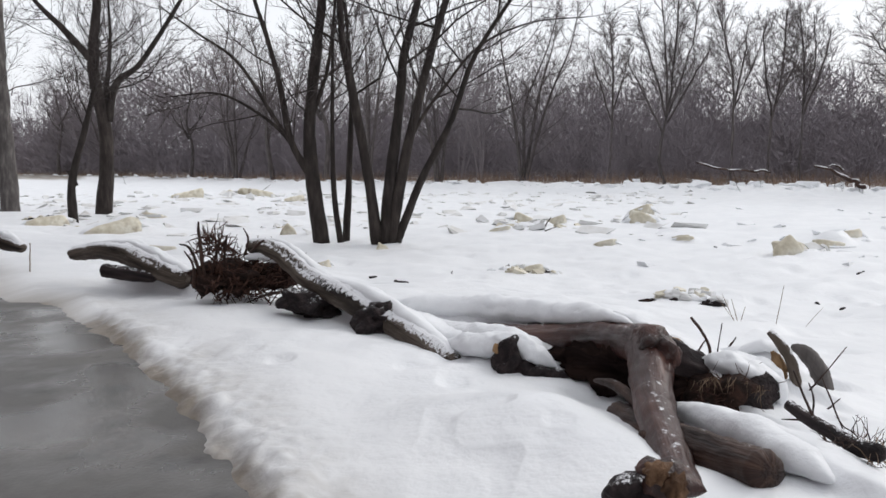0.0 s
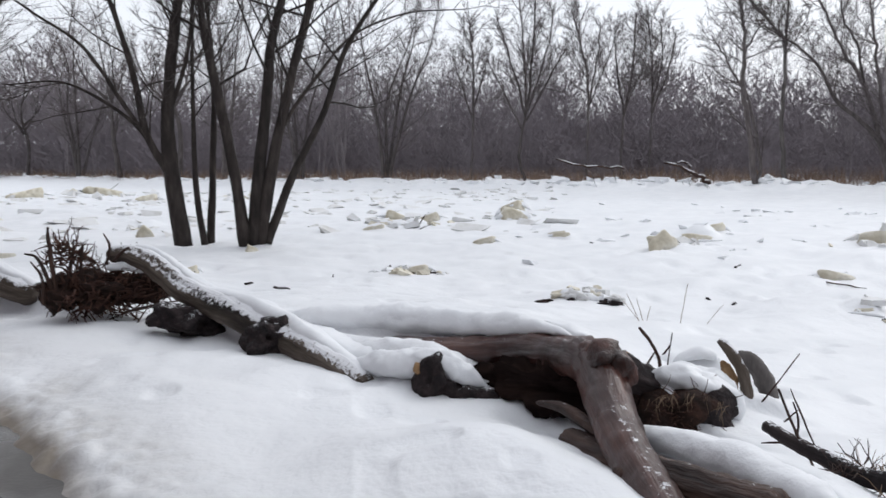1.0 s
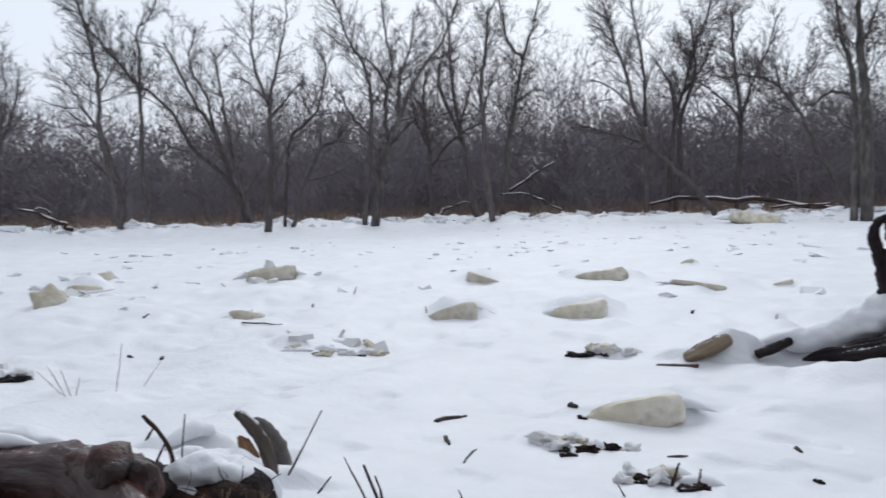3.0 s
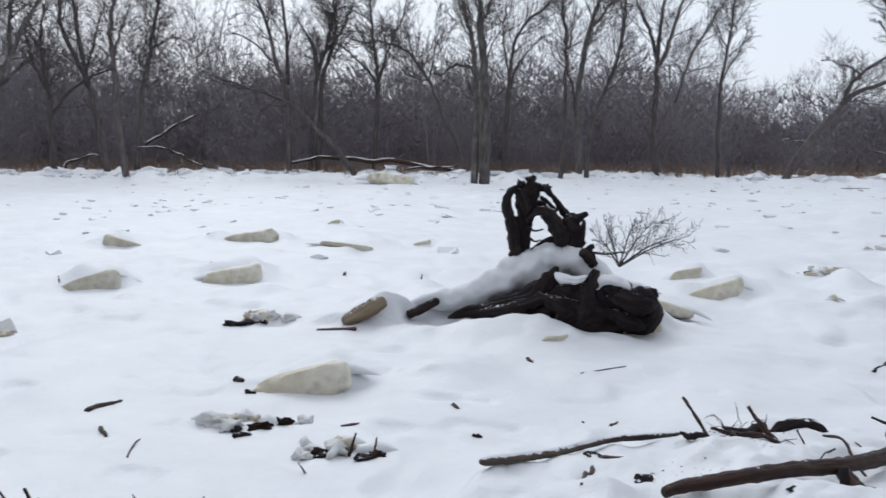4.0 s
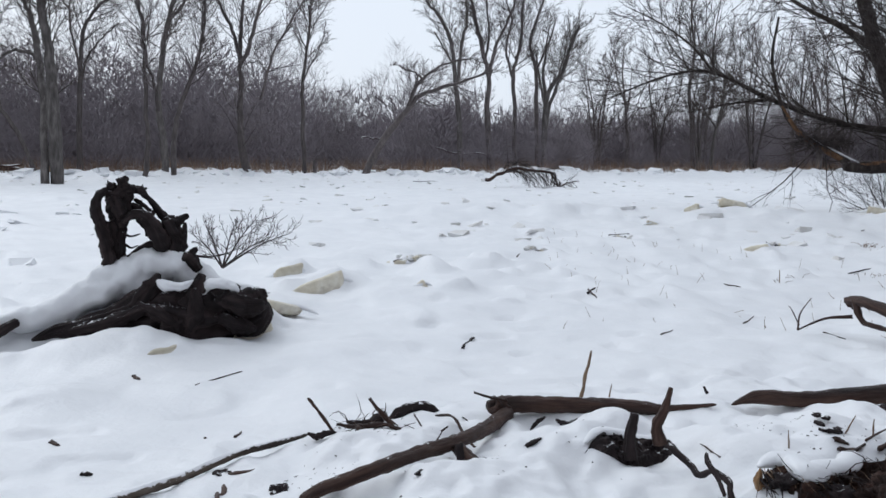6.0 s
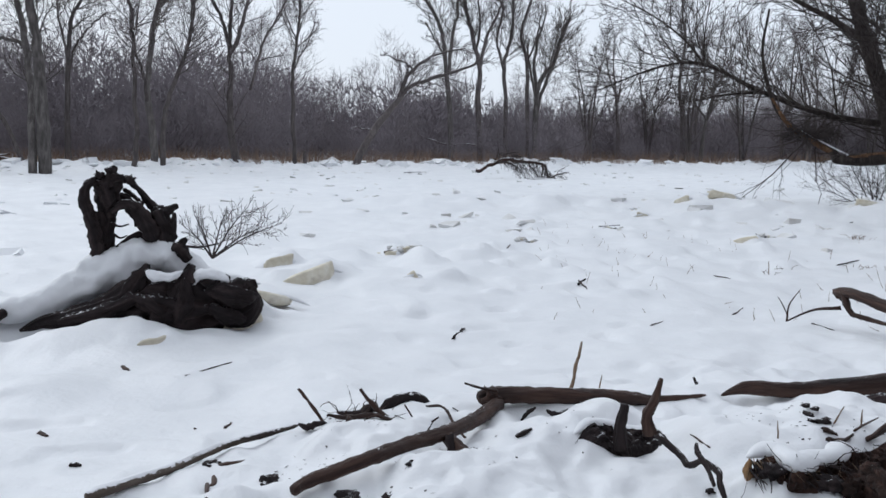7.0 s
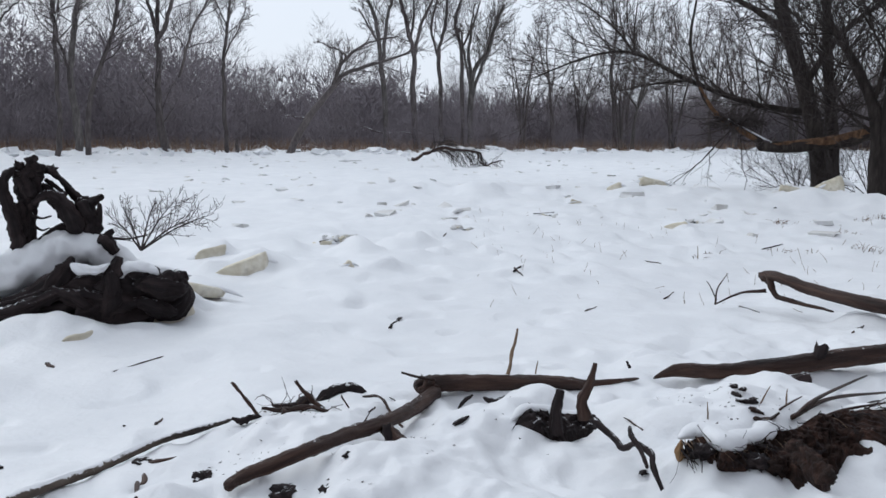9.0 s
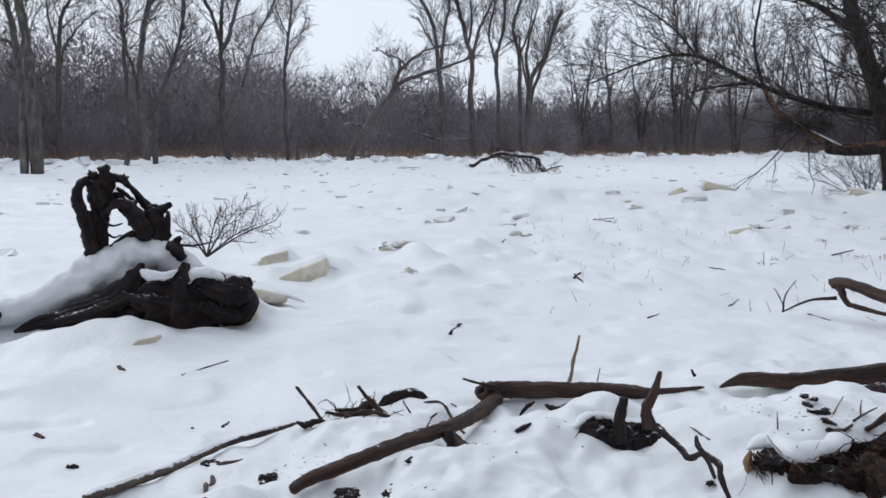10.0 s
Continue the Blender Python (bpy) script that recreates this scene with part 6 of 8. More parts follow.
BODY, THICK = [(-2.52, 7.75, -0.18), (-2.31, 7.80, -0.11), (-2.14, 7.85, -0.11), (-1.87, 7.90, -0.07), (-1.60, 7.95, -0.03), (-1.44, 8.00, -0.00), (-1.28, 8.00, -0.04), (-1.08, 8.00, -0.03), (-0.83, 8.00, -0.07), (-0.60, 7.98, -0.03), (-0.46, 7.95, 0.07)], [0.023, 0.068, 0.096, 0.130, 0.215, 0.282, 0.299, 0.305, 0.271, 0.203, 0.113]
gnarled("trunk", BODY, THICK, WOOD_BLACK, st, 5, 0.42, 72, 12, blunt=0.04)
ROOTS = [
    ([(-1.90, 8.15, 0.31), (-1.92, 8.15, 0.56), (-1.97, 8.15, 0.79), (-2.01, 8.15, 0.95), (-1.99, 8.15, 1.08), (-1.91, 8.15, 1.16)], [0.073, 0.062, 0.056, 0.045, 0.040, 0.034]),
    ([(-1.82, 8.25, 0.38), (-1.83, 8.25, 0.61), (-1.80, 8.25, 0.81), (-1.76, 8.25, 0.95), (-1.75, 8.25, 1.08), (-1.79, 8.25, 1.19)], [0.068, 0.051, 0.045, 0.051, 0.056, 0.045]),
    ([(-1.94, 8.22, 1.15), (-1.85, 8.22, 1.11), (-1.76, 8.22, 1.15), (-1.68, 8.22, 1.11)], [0.040, 0.073, 0.062, 0.034]),
    ([(-1.87, 8.20, 1.09), (-1.83, 8.20, 1.00), (-1.79, 8.20, 0.89)], [0.068, 0.062, 0.045]),
    ([(-1.70, 8.30, 1.13), (-1.63, 8.30, 1.13), (-1.56, 8.30, 1.05), (-1.47, 8.30, 0.94), (-1.37, 8.30, 0.82)], [0.028, 0.040, 0.025, 0.034, 0.051]),
    ([(-1.70, 8.36, 1.05), (-1.61, 8.36, 0.98), (-1.52, 8.36, 0.89)], [0.023, 0.020, 0.023]),
    ([(-1.78, 8.16, 0.83), (-1.71, 8.16, 0.89), (-1.61, 8.16, 0.91), (-1.53, 8.16, 0.83), (-1.46, 8.16, 0.70), (-1.42, 8.16, 0.55)], [0.023, 0.040, 0.051, 0.068, 0.079, 0.085]),
    ([(-1.33, 8.28, 0.51), (-1.32, 8.28, 0.66), (-1.35, 8.28, 0.79), (-1.43, 8.28, 0.86)], [0.085, 0.085, 0.079, 0.056]),
    ([(-1.34, 8.24, 0.77), (-1.27, 8.24, 0.85), (-1.19, 8.24, 0.90)], [0.051, 0.040, 0.023]),
    ([(-1.25, 8.20, 0.61), (-1.23, 8.20, 0.72), (-1.22, 8.20, 0.83)], [0.034, 0.028, 0.017]),
    ([(-1.76, 8.22, 0.43), (-1.69, 8.22, 0.53), (-1.54, 8.22, 0.60), (-1.43, 8.22, 0.52)], [0.045, 0.034, 0.051, 0.073]),
    ([(-1.24, 8.08, 0.52), (-1.17, 8.08, 0.49), (-1.09, 8.08, 0.37)], [0.040, 0.068, 0.051]),
    ([(-1.17, 8.08, 0.50), (-1.13, 8.08, 0.57), (-1.10, 8.08, 0.59)], [0.045, 0.028, 0.023])]
ROOTS += [
    ([(-1.87, 8.28, 1.12), (-1.85, 8.28, 0.95), (-1.82, 8.28, 0.77)], [0.085, 0.096, 0.068]),
    ([(-1.75, 8.32, 0.99), (-1.64, 8.32, 0.89), (-1.52, 8.32, 0.71)], [0.051, 0.056, 0.068]),
    ([(-1.40, 8.24, 0.85), (-1.33, 8.24, 0.68), (-1.31, 8.24, 0.52)], [0.079, 0.096, 0.090]),
    ([(-1.94, 8.24, 0.84), (-1.90, 8.24, 0.61), (-1.88, 8.24, 0.38)], [0.068, 0.079, 0.085])]
for pts, r in ROOTS:
    gnarled("root", pts, r, WOOD_BLACK, st, pts[0][0] * 7, 0.6, 22, 12, blunt=0.06)
for pts, r in (([(-1.79, 8.20, 0.73), (-1.72, 8.20, 0.70), (-1.64, 8.20, 0.72)], [0.015, 0.011, 0.008]), ([(-1.78, 8.20, 0.63), (-1.72, 8.20, 0.59), (-1.66, 8.20, 0.61)], [0.014, 0.010, 0.007]), ([(-1.12, 8.20, 0.50), (-0.99, 8.20, 0.49), (-0.83, 8.20, 0.52)], [0.015, 0.011, 0.008]), ([(-1.96, 8.20, 0.85), (-1.91, 8.20, 0.83), (-1.87, 8.20, 0.87)], [0.017, 0.014, 0.011])):
    wood("rootlet", pts, r, WOOD_BLACK, st, sides=6)
for k, (x, y, z, r) in enumerate(((-1.88, 8.20, 1.18, 0.040), (-1.78, 8.20, 1.22, 0.045), (-1.70, 8.20, 1.16, 0.034), (-2.02, 8.20, 1.00, 0.040), (-2.04, 8.20, 0.91, 0.034), (-1.94, 8.20, 0.73, 0.051), (-1.28, 8.20, 0.72, 0.051), (-1.60, 8.20, 1.14, 0.034))):
    lump("knot", (x, y, z), (r, r, r), WOOD_BLACK, st, 140 + k, 0.6, 2.5, fine=0.3, sub=3)
# ragged ribs that break through the snow
for pts, r in (
        ([(-1.63, 7.82, 0.06), (-1.50, 7.82, 0.26), (-1.43, 7.82, 0.39)], [0.079, 0.073, 0.028]),
        ([(-1.17, 7.80, 0.07), (-1.08, 7.80, 0.27), (-1.04, 7.80, 0.38)], [0.090, 0.073, 0.028]),
        ([(-0.84, 7.80, 0.07), (-0.76, 7.80, 0.21), (-0.72, 7.80, 0.27)], [0.090, 0.068, 0.028]),
        ([(-0.66, 7.82, 0.07), (-0.54, 7.82, 0.16), (-0.46, 7.82, 0.19)], [0.079, 0.079, 0.040])):
    gnarled("root_arm", pts, r, WOOD_BLACK, st, pts[0][0] * 3, 0.8, 20, 10)
# broken ribs standing out of the trunk's face
for pts, r in (([(-1.62, 7.78, 0.12), (-1.4, 7.74, 0.02), (-1.2, 7.76, -0.16)], [0.05, 0.08, 0.05]), ([(-1.12, 7.74, 0.26), (-1.1, 7.72, 0.05), (-1.18, 7.76, -0.2)], [0.05, 0.08, 0.06]),
               ([(-0.86, 7.78, 0.14), (-0.66, 7.76, 0.1), (-0.46, 7.8, 0.08)], [0.09, 0.12, 0.09]), ([(-0.9, 7.78, -0.02), (-0.74, 7.76, -0.1), (-0.56, 7.8, -0.16)], [0.06, 0.08, 0.04]),
               ([(-2.2, 7.72, -0.1), (-1.85, 7.72, -0.04), (-1.5, 7.76, 0.1)], [0.03, 0.06, 0.05])):
    gnarled("root_arm", pts, r, WOOD_BLACK, st, pts[0][0], 0.6, 24, 12, blunt=0.2)
SNOWED, PILED = [(-3.26, 7.95, -0.15), (-2.94, 8.00, -0.08), (-2.62, 8.05, -0.04), (-2.24, 8.10, 0.09), (-1.97, 8.15, 0.21), (-1.69, 8.20, 0.33), (-1.49, 8.20, 0.40), (-1.29, 8.20, 0.41), (-1.09, 8.18, 0.26), (-0.83, 8.15, 0.18), (-0.55, 8.10, 0.15), (-0.42, 8.05, 0.14)], [0.034, 0.079, 0.124, 0.158, 0.186, 0.203, 0.192, 0.169, 0.147, 0.102, 0.056, 0.028]
drift(SNOWED, PILED, st, 7, flat=0.95, rough=0.3)
for pts, r in (([(-1.46, 7.80, 0.34), (-1.35, 7.75, 0.29), (-1.24, 7.72, 0.27), (-1.11, 7.75, 0.33)], [0.034, 0.073, 0.073, 0.034]), ([(-1.03, 7.80, 0.13), (-1.00, 7.78, 0.26), (-0.81, 7.78, 0.28), (-0.70, 7.76, 0.20)], [0.028, 0.079, 0.068, 0.034])):
    drift(pts, [q * 0.85 for q in r], st, 9, flat=0.7, rough=0.7)
fallen_log("dark log end under snow by the stump", *([(-2.94, 7.70, -0.17), (-2.81, 7.80, -0.11), (-2.66, 7.90, -0.03)], [0.045, 0.051, 0.040]), WOOD_BLACK)
PALE = shader("pale_worn_wood", [(0.09, 0.06, 0.04), (0.2, 0.15, 0.1), (0.36, 0.3, 0.21)], 7, 0.8, 0.7, 30, coords="grain", frost=2.0)
fallen_log("pale brown worn log end half under snow", *([(-3.48, 7.28, -0.2), (-3.35, 7.38, -0.13), (-3.23, 7.48, -0.06), (-3.14, 7.58, -0.01)], [0.051, 0.079, 0.085, 0.056]), PALE)
plank = wood("plank", *([(-3.67, 7.10, -0.26), (-3.50, 7.15, -0.25), (-3.31, 7.20, -0.24)], [0.020, 0.023, 0.023]), LOG_RED, None, sides=8, rough=0.15)
tagged(plank, "split reddish-brown length of wood on snow", "wood", "driftwood logs")


def shrub(name, label, base, tips, seed, mat=TWIG, r=0.012, count=7, size=0.5, group=""):
    rng = np.random.default_rng(seed)
    ob = empty(name, label, "bush", group)
    stems = [[base, tuple((np.array(base) * 0.5 + np.array(t) * 0.5) + [0, 0, 0.05]), t] for t in tips]
    wood_bits, twigs, out = [], [], {}
    for s in stems:
        line = spline(s, 4)
        rr = np.linspace(r, 0.003, len(line))
        wood_bits.append(tube(line, rr, 6))
        branches(rng, line, rr, 2, out, (30, 60), size, count, 0.2, finest=0.003)
    for lv, bits in out.items():
        twigs += [tube(p, q, 3, caps=False) for p, q, _ in bits]
    v, f = merge(wood_bits)
    tagged(link("stem", v, f, mat, ob), kind="stuff")
    v, f = merge(twigs)
    tagged(link("twig_spray", v, f, mat, ob), kind="stuff")
    return ob


B = [(-1.00, 10.16, 0.23), (-1.19, 10.14, 0.64), (-0.83, 10.17, 0.67), (-0.56, 10.17, 0.74), (-0.16, 10.17, 0.53), (-0.36, 10.18, 0.50), (-1.32, 10.13, 0.51)]
shrub("bush", "low bare brown bush poking through snow", low(B[0], 0.12), B[1:], 3, TWIG, 0.014, 11, 0.6)

# ---- branches in the foreground ----
st = empty("forked_branch", "forked brown branch lying on the snow", "branch", "driftwood logs")
gnarled("limb", [(0.78, 4.31, 0.09), (0.90, 4.33, 0.09), (1.13, 4.32, 0.08), (1.47, 4.29, 0.06), (1.71, 4.28, 0.04), (1.85, 4.29, 0.02), (2.17, 4.26, 0.04)], [0.032, 0.049, 0.048, 0.046, 0.041, 0.028, 0.009], WOOD_BROWN, st, 4, 0.2, 22, 14, blunt=0.02)
gnarled("fork", [(0.91, 4.29, 0.06), (0.68, 3.99, 0.07), (0.48, 3.76, 0.10), (0.25, 3.58, 0.12), (0.05, 3.44, 0.12), (-0.13, 3.40, 0.08), (-0.23, 3.37, 0.06), (-0.28, 3.31, 0.05)], [0.042, 0.039, 0.037, 0.035, 0.032, 0.031, 0.028, 0.023], WOOD_BROWN, st, 6, 0.2, 22, 14, blunt=0.03)
lump("knot", (0.86, 4.30, 0.09), (0.06, 0.06, 0.05), WOOD_BROWN, st, 17, 0.4, fine=0.2)
gnarled("stub", [(0.47, 3.74, 0.09), (0.54, 3.62, 0.04), (0.63, 3.50, 0.00)], [0.034, 0.035, 0.033], WOOD_BROWN, st, 8, 0.3, 18, 8, "short broken stub", 0.08)
wood("stub", [(0.47, 3.67, 0.11), (0.48, 3.64, 0.04), (0.49, 3.62, -0.03)], [0.022, 0.019, 0.011], WOOD_BLACK, st, rough=0.3)
wood("twig", [(0.88, 4.24, 0.14), (0.79, 4.29, 0.15), (0.71, 4.33, 0.17)], [0.010, 0.008, 0.006], WOOD_BROWN, st, sides=6)
fallen_log("brown log lying in snow at the back of the pile", [(2.24, 4.21, 0.05), (2.33, 4.22, 0.07), (2.45, 4.23, 0.08), (2.70, 4.20, 0.06), (2.98, 4.17, 0.07), (3.29, 4.13, 0.09), (3.69, 4.07, 0.13), (4.05, 4.02, 0.15)], [0.007, 0.025, 0.044, 0.049, 0.054, 0.059, 0.061, 0.059], WOOD_BROWN, name="brown_log")
fallen_log("black stub under the brown log", [(2.89, 3.96, 0.06), (3.00, 3.93, 0.05), (3.11, 3.90, 0.07)], [0.033, 0.041, 0.045], WOOD_BLACK)
st = empty("pronged_stump", "black rotting stump with two upright prongs", "stump", "rotten wood")
earth_face("wood_block", [(1.06, 3.53, 0.11), (1.15, 3.59, 0.14), (1.31, 3.68, 0.08), (1.42, 3.64, 0.07), (1.52, 3.57, 0.09), (1.52, 3.48, 0.11)], [(1.06, 3.54, 0.09), (1.17, 3.50, 0.06), (1.28, 3.48, 0.02), (1.41, 3.53, 0.01), (1.46, 3.50, 0.04), (1.52, 3.49, 0.08)], WOOD_BLACK, st, 3, 0.04, 44, 12)
for j, q in enumerate([(1.18, 3.57, 0.09), (1.28, 3.60, 0.03), (1.41, 3.61, 0.03), (1.50, 3.61, 0.05)]):
    lump("wood_block", q, (0.05, 0.05, 0.04), WOOD_BLACK, st, 100 + j, 0.5, fine=0.3)
gnarled("prong", [(1.28, 3.49, 0.06), (1.27, 3.49, 0.16), (1.29, 3.49, 0.28)], [0.034, 0.028, 0.020], WOOD_BLACK, st, 3, 0.35, 18, 10)
gnarled("prong", [(1.38, 3.40, 0.16), (1.36, 3.40, 0.25), (1.39, 3.39, 0.32), (1.42, 3.39, 0.43)], [0.036, 0.025, 0.022, 0.010], WOOD_BROWN, st, 5, 0.3, 18, 10)
wood("root", [(1.35, 3.26, 0.20), (1.40, 3.16, 0.15), (1.41, 3.08, 0.13), (1.42, 3.00, 0.18), (1.44, 2.91, 0.17), (1.42, 2.85, 0.13), (1.42, 2.78, 0.07)], [0.018, 0.014, 0.016, 0.014, 0.015, 0.012, 0.009], WOOD_BLACK, st, sides=8, rough=0.25)
wood("root", [(1.40, 3.02, 0.25), (1.38, 2.97, 0.23), (1.39, 2.91, 0.19), (1.39, 2.85, 0.14)], [0.007, 0.013, 0.01, 0.009], WOOD_BLACK, st, sides=8, rough=0.25)
drift([(1.06, 3.55, 0.13), (1.17, 3.63, 0.15), (1.32, 3.70, 0.10), (1.44, 3.67, 0.08), (1.52, 3.65, 0.10)], [0.02, 0.035, 0.04, 0.035, 0.02], st, 6, flat=0.7)
st = empty("earthy_root_mass", "dark earthy root mass with hanging grass under snow", "root wad", "rotten wood")
BROW = [(1.56, 2.86, 0.19), (1.62, 2.89, 0.22), (1.69, 2.86, 0.23), (1.69, 2.76, 0.22), (1.78, 2.79, 0.22), (1.89, 2.80, 0.21), (1.99, 2.86, 0.21), (2.06, 2.85, 0.20), (2.20, 2.92, 0.19), (2.33, 2.97, 0.21), (2.58, 3.04, 0.20), (2.79, 3.02, 0.21), (3.42, 3.30, 0.09)]
FOOT = [(1.59, 2.89, 0.15), (1.62, 2.81, 0.16), (1.64, 2.73, 0.15), (1.72, 2.72, 0.14), (1.85, 2.67, 0.13), (1.91, 2.64, 0.11), (1.93, 2.56, 0.10), (2.17, 2.67, 0.04), (2.27, 2.74, 0.07), (2.35, 2.77, 0.10), (2.52, 2.74, 0.13), (2.91, 2.83, 0.05)]
earth_face("soil", BROW, FOOT, SOIL, st, 9, 0.05, 120, 20)
fringe("root_mat", BROW, 80, (0.04, 0.13), (0.001, 0.003), STALK, st, 115, "tan hanging grass")
fringe("root_mat", BROW, 200, (0.05, 0.2), (0.0015, 0.005), WOOD_BLACK, st, 116, "dark hanging roots")
for j, q in enumerate([(1.63, 2.81, 0.19), (1.70, 2.74, 0.18), (1.82, 2.71, 0.17), (1.89, 2.67, 0.16), (2.21, 2.84, 0.12), (2.41, 2.85, 0.16), (2.62, 2.93, 0.14)]):
    lump("clod", q, (0.05, 0.04, 0.035), SOIL if j % 2 else WOOD_BLACK, st, 120 + j, 0.5, 2.6, fine=0.3)
gnarled("root_end", [(1.82, 2.54, 0.31), (1.80, 2.42, 0.31), (1.77, 2.32, 0.30), (1.73, 2.21, 0.31)], [0.03, 0.04, 0.042, 0.025], SOIL, st, 5, 0.7, 26, 10, "torn reddish root end", 0.15)
lump("bark", [(1.56, 2.88, 0.17)][0], (0.016, 0.016, 0.045), WOOD_RAW, st, 116, 0.3)
drift([(1.57, 2.91, 0.22), (1.66, 2.94, 0.23), (1.72, 2.90, 0.24), (1.71, 2.78, 0.24), (1.80, 2.82, 0.23), (1.91, 2.83, 0.23), (2.01, 2.89, 0.23), (2.08, 2.87, 0.22)], [0.03, 0.045, 0.05, 0.055, 0.05, 0.05, 0.05, 0.03], st, 12, "snow_brow", "white snow hanging over the edge", 0.7)
fallen_log("pale log edge crusted with snow", [(-1.11, 3.43, 0.05), (-0.98, 3.65, 0.01), (-0.83, 3.85, -0.02), (-0.58, 4.04, 0.01), (-0.39, 4.24, -0.02), (-0.21, 4.44, -0.05)], [0.027, 0.026, 0.025, 0.021, 0.02, 0.013], LOG_GREY)
st = empty("leaf_litter", "heap of dark broken twigs and bark on snow", "debris")
gnarled("bark_arch", [(0.25, 4.51, -0.06), (0.31, 4.51, 0.01), (0.38, 4.51, 0.04), (0.47, 4.50, 0.04), (0.54, 4.50, -0.01), (0.59, 4.50, -0.05)], [0.027, 0.040, 0.037, 0.033, 0.030, 0.013], WOOD_BLACK, st, 12, 0.4, 18, 10, "arched slab of black bark")
tangle("twig_spray", (0.1, 4.3, 0.02), (0.24, 0.12, 0.03), 34, WOOD_BROWN, st, 128, (0.0015, 0.005), (0.06, 0.2), 0.3)
for pts, r in (
        ([(-0.21, 4.35, 0.18), (-0.15, 4.33, 0.10), (-0.07, 4.31, -0.02)], [0.008, 0.009, 0.010]),
        ([(0.12, 4.32, 0.17), (0.18, 4.30, 0.09), (0.25, 4.29, 0.02), (0.33, 4.27, -0.03)], [0.009, 0.014, 0.016, 0.010]),
        ([(-0.06, 4.30, 0.04), (0.06, 4.27, 0.03), (0.18, 4.24, 0.05), (0.27, 4.22, 0.02)], [0.008, 0.016, 0.016, 0.009]),
        ([(0.03, 4.14, 0.07), (0.10, 4.12, 0.04), (0.22, 4.10, 0.01), (0.31, 4.08, -0.05)], [0.015, 0.015, 0.009, 0.005]),
        ([(0.44, 4.11, -0.03), (0.46, 4.11, 0.02), (0.51, 4.10, 0.06)], [0.006, 0.006, 0.005]),
        ([(0.35, 4.22, 0.10), (0.39, 4.21, 0.03), (0.42, 4.21, -0.03)], [0.005, 0.005, 0.003]),
        ([(0.49, 4.33, 0.05), (0.56, 4.20, 0.08), (0.59, 4.07, 0.03), (0.64, 3.94, -0.03), (0.63, 3.81, -0.01)], [0.006, 0.008, 0.008, 0.006, 0.003]),
        ([(0.63, 3.83, -0.01), (0.71, 3.81, -0.01), (0.79, 3.79, -0.02)], [0.006, 0.006, 0.004])):
    wood("twig", pts, r, WOOD_BROWN, st, sides=8, rough=0.35)
for pts, r in (
        ([(0.00, 4.44, 0.01), (0.11, 4.42, -0.00), (0.18, 4.40, 0.03), (0.22, 4.39, 0.06)], [0.010, 0.019, 0.029, 0.019]),
        ([(-0.22, 4.25, 0.02), (-0.17, 4.24, 0.00), (-0.12, 4.23, 0.02), (-0.07, 4.21, 0.03)], [0.009, 0.022, 0.016, 0.006]),
        ([(1.00, 4.19, -0.02), (1.04, 4.18, 0.03), (1.08, 4.17, 0.06)], [0.006, 0.013, 0.006]),
        ([(0.96, 4.10, -0.04), (0.99, 4.09, -0.02), (0.99, 4.09, 0.01)], [0.013, 0.016, 0.009]),
        ([(1.13, 4.14, 0.05), (1.19, 4.13, 0.02), (1.26, 4.11, 0.04), (1.38, 4.09, 0.06)], [0.010, 0.019, 0.019, 0.010])):
    gnarled("bark_piece", pts, r, WOOD_BLACK, st, r[1] * 900, 0.6, 12, 8, blunt=0.1)
st = empty("twisted_root", "dark twisted root lying on crusted snow", "root", "driftwood logs")
lump("knot", [(-0.64, 3.85, -0.03)][0], (0.04, 0.04, 0.03), WOOD_BLACK, st, 131, 0.5)
wood("root", [(-0.64, 3.86, -0.04), (-0.55, 3.82, -0.01), (-0.42, 3.93, -0.04)], [0.02, 0.015, 0.01], WOOD_BROWN, st, sides=8)
wood("root", [(-0.64, 3.86, -0.04), (-0.62, 3.68, -0.04), (-0.65, 3.64, -0.04), (-0.69, 3.63, -0.03)], [0.018, 0.015, 0.01, 0.006], WOOD_BROWN, st, sides=8)
wood("root", [(-0.65, 3.67, -0.04), (-0.63, 3.33, 0.04)], [0.012, 0.008], WOOD_BROWN, st, sides=8)
# black lumps; the two larger ones stand for shade in hollows under snow
for c, s in (([(-0.37, 3.62, -0.02)], (0.045, 0.05, 0.04)), ([(-0.04, 3.32, 0.01)], (0.07, 0.07, 0.035)), ([(0.12, 3.24, 0.04)], (0.03, 0.03, 0.025)), ([(0.24, 3.38, 0.12)], (0.035, 0.03, 0.02))):
    ob = lump("rotten_chunk", low(c[0], 0.02), s, WOOD_BLACK, None, int(c[0][0] * 50) % 17, 0.5, 2.8, fine=0.2)
    tagged(ob, "black lump in snow, for rotten wood and for dark hollows", "wood", "rotten wood")



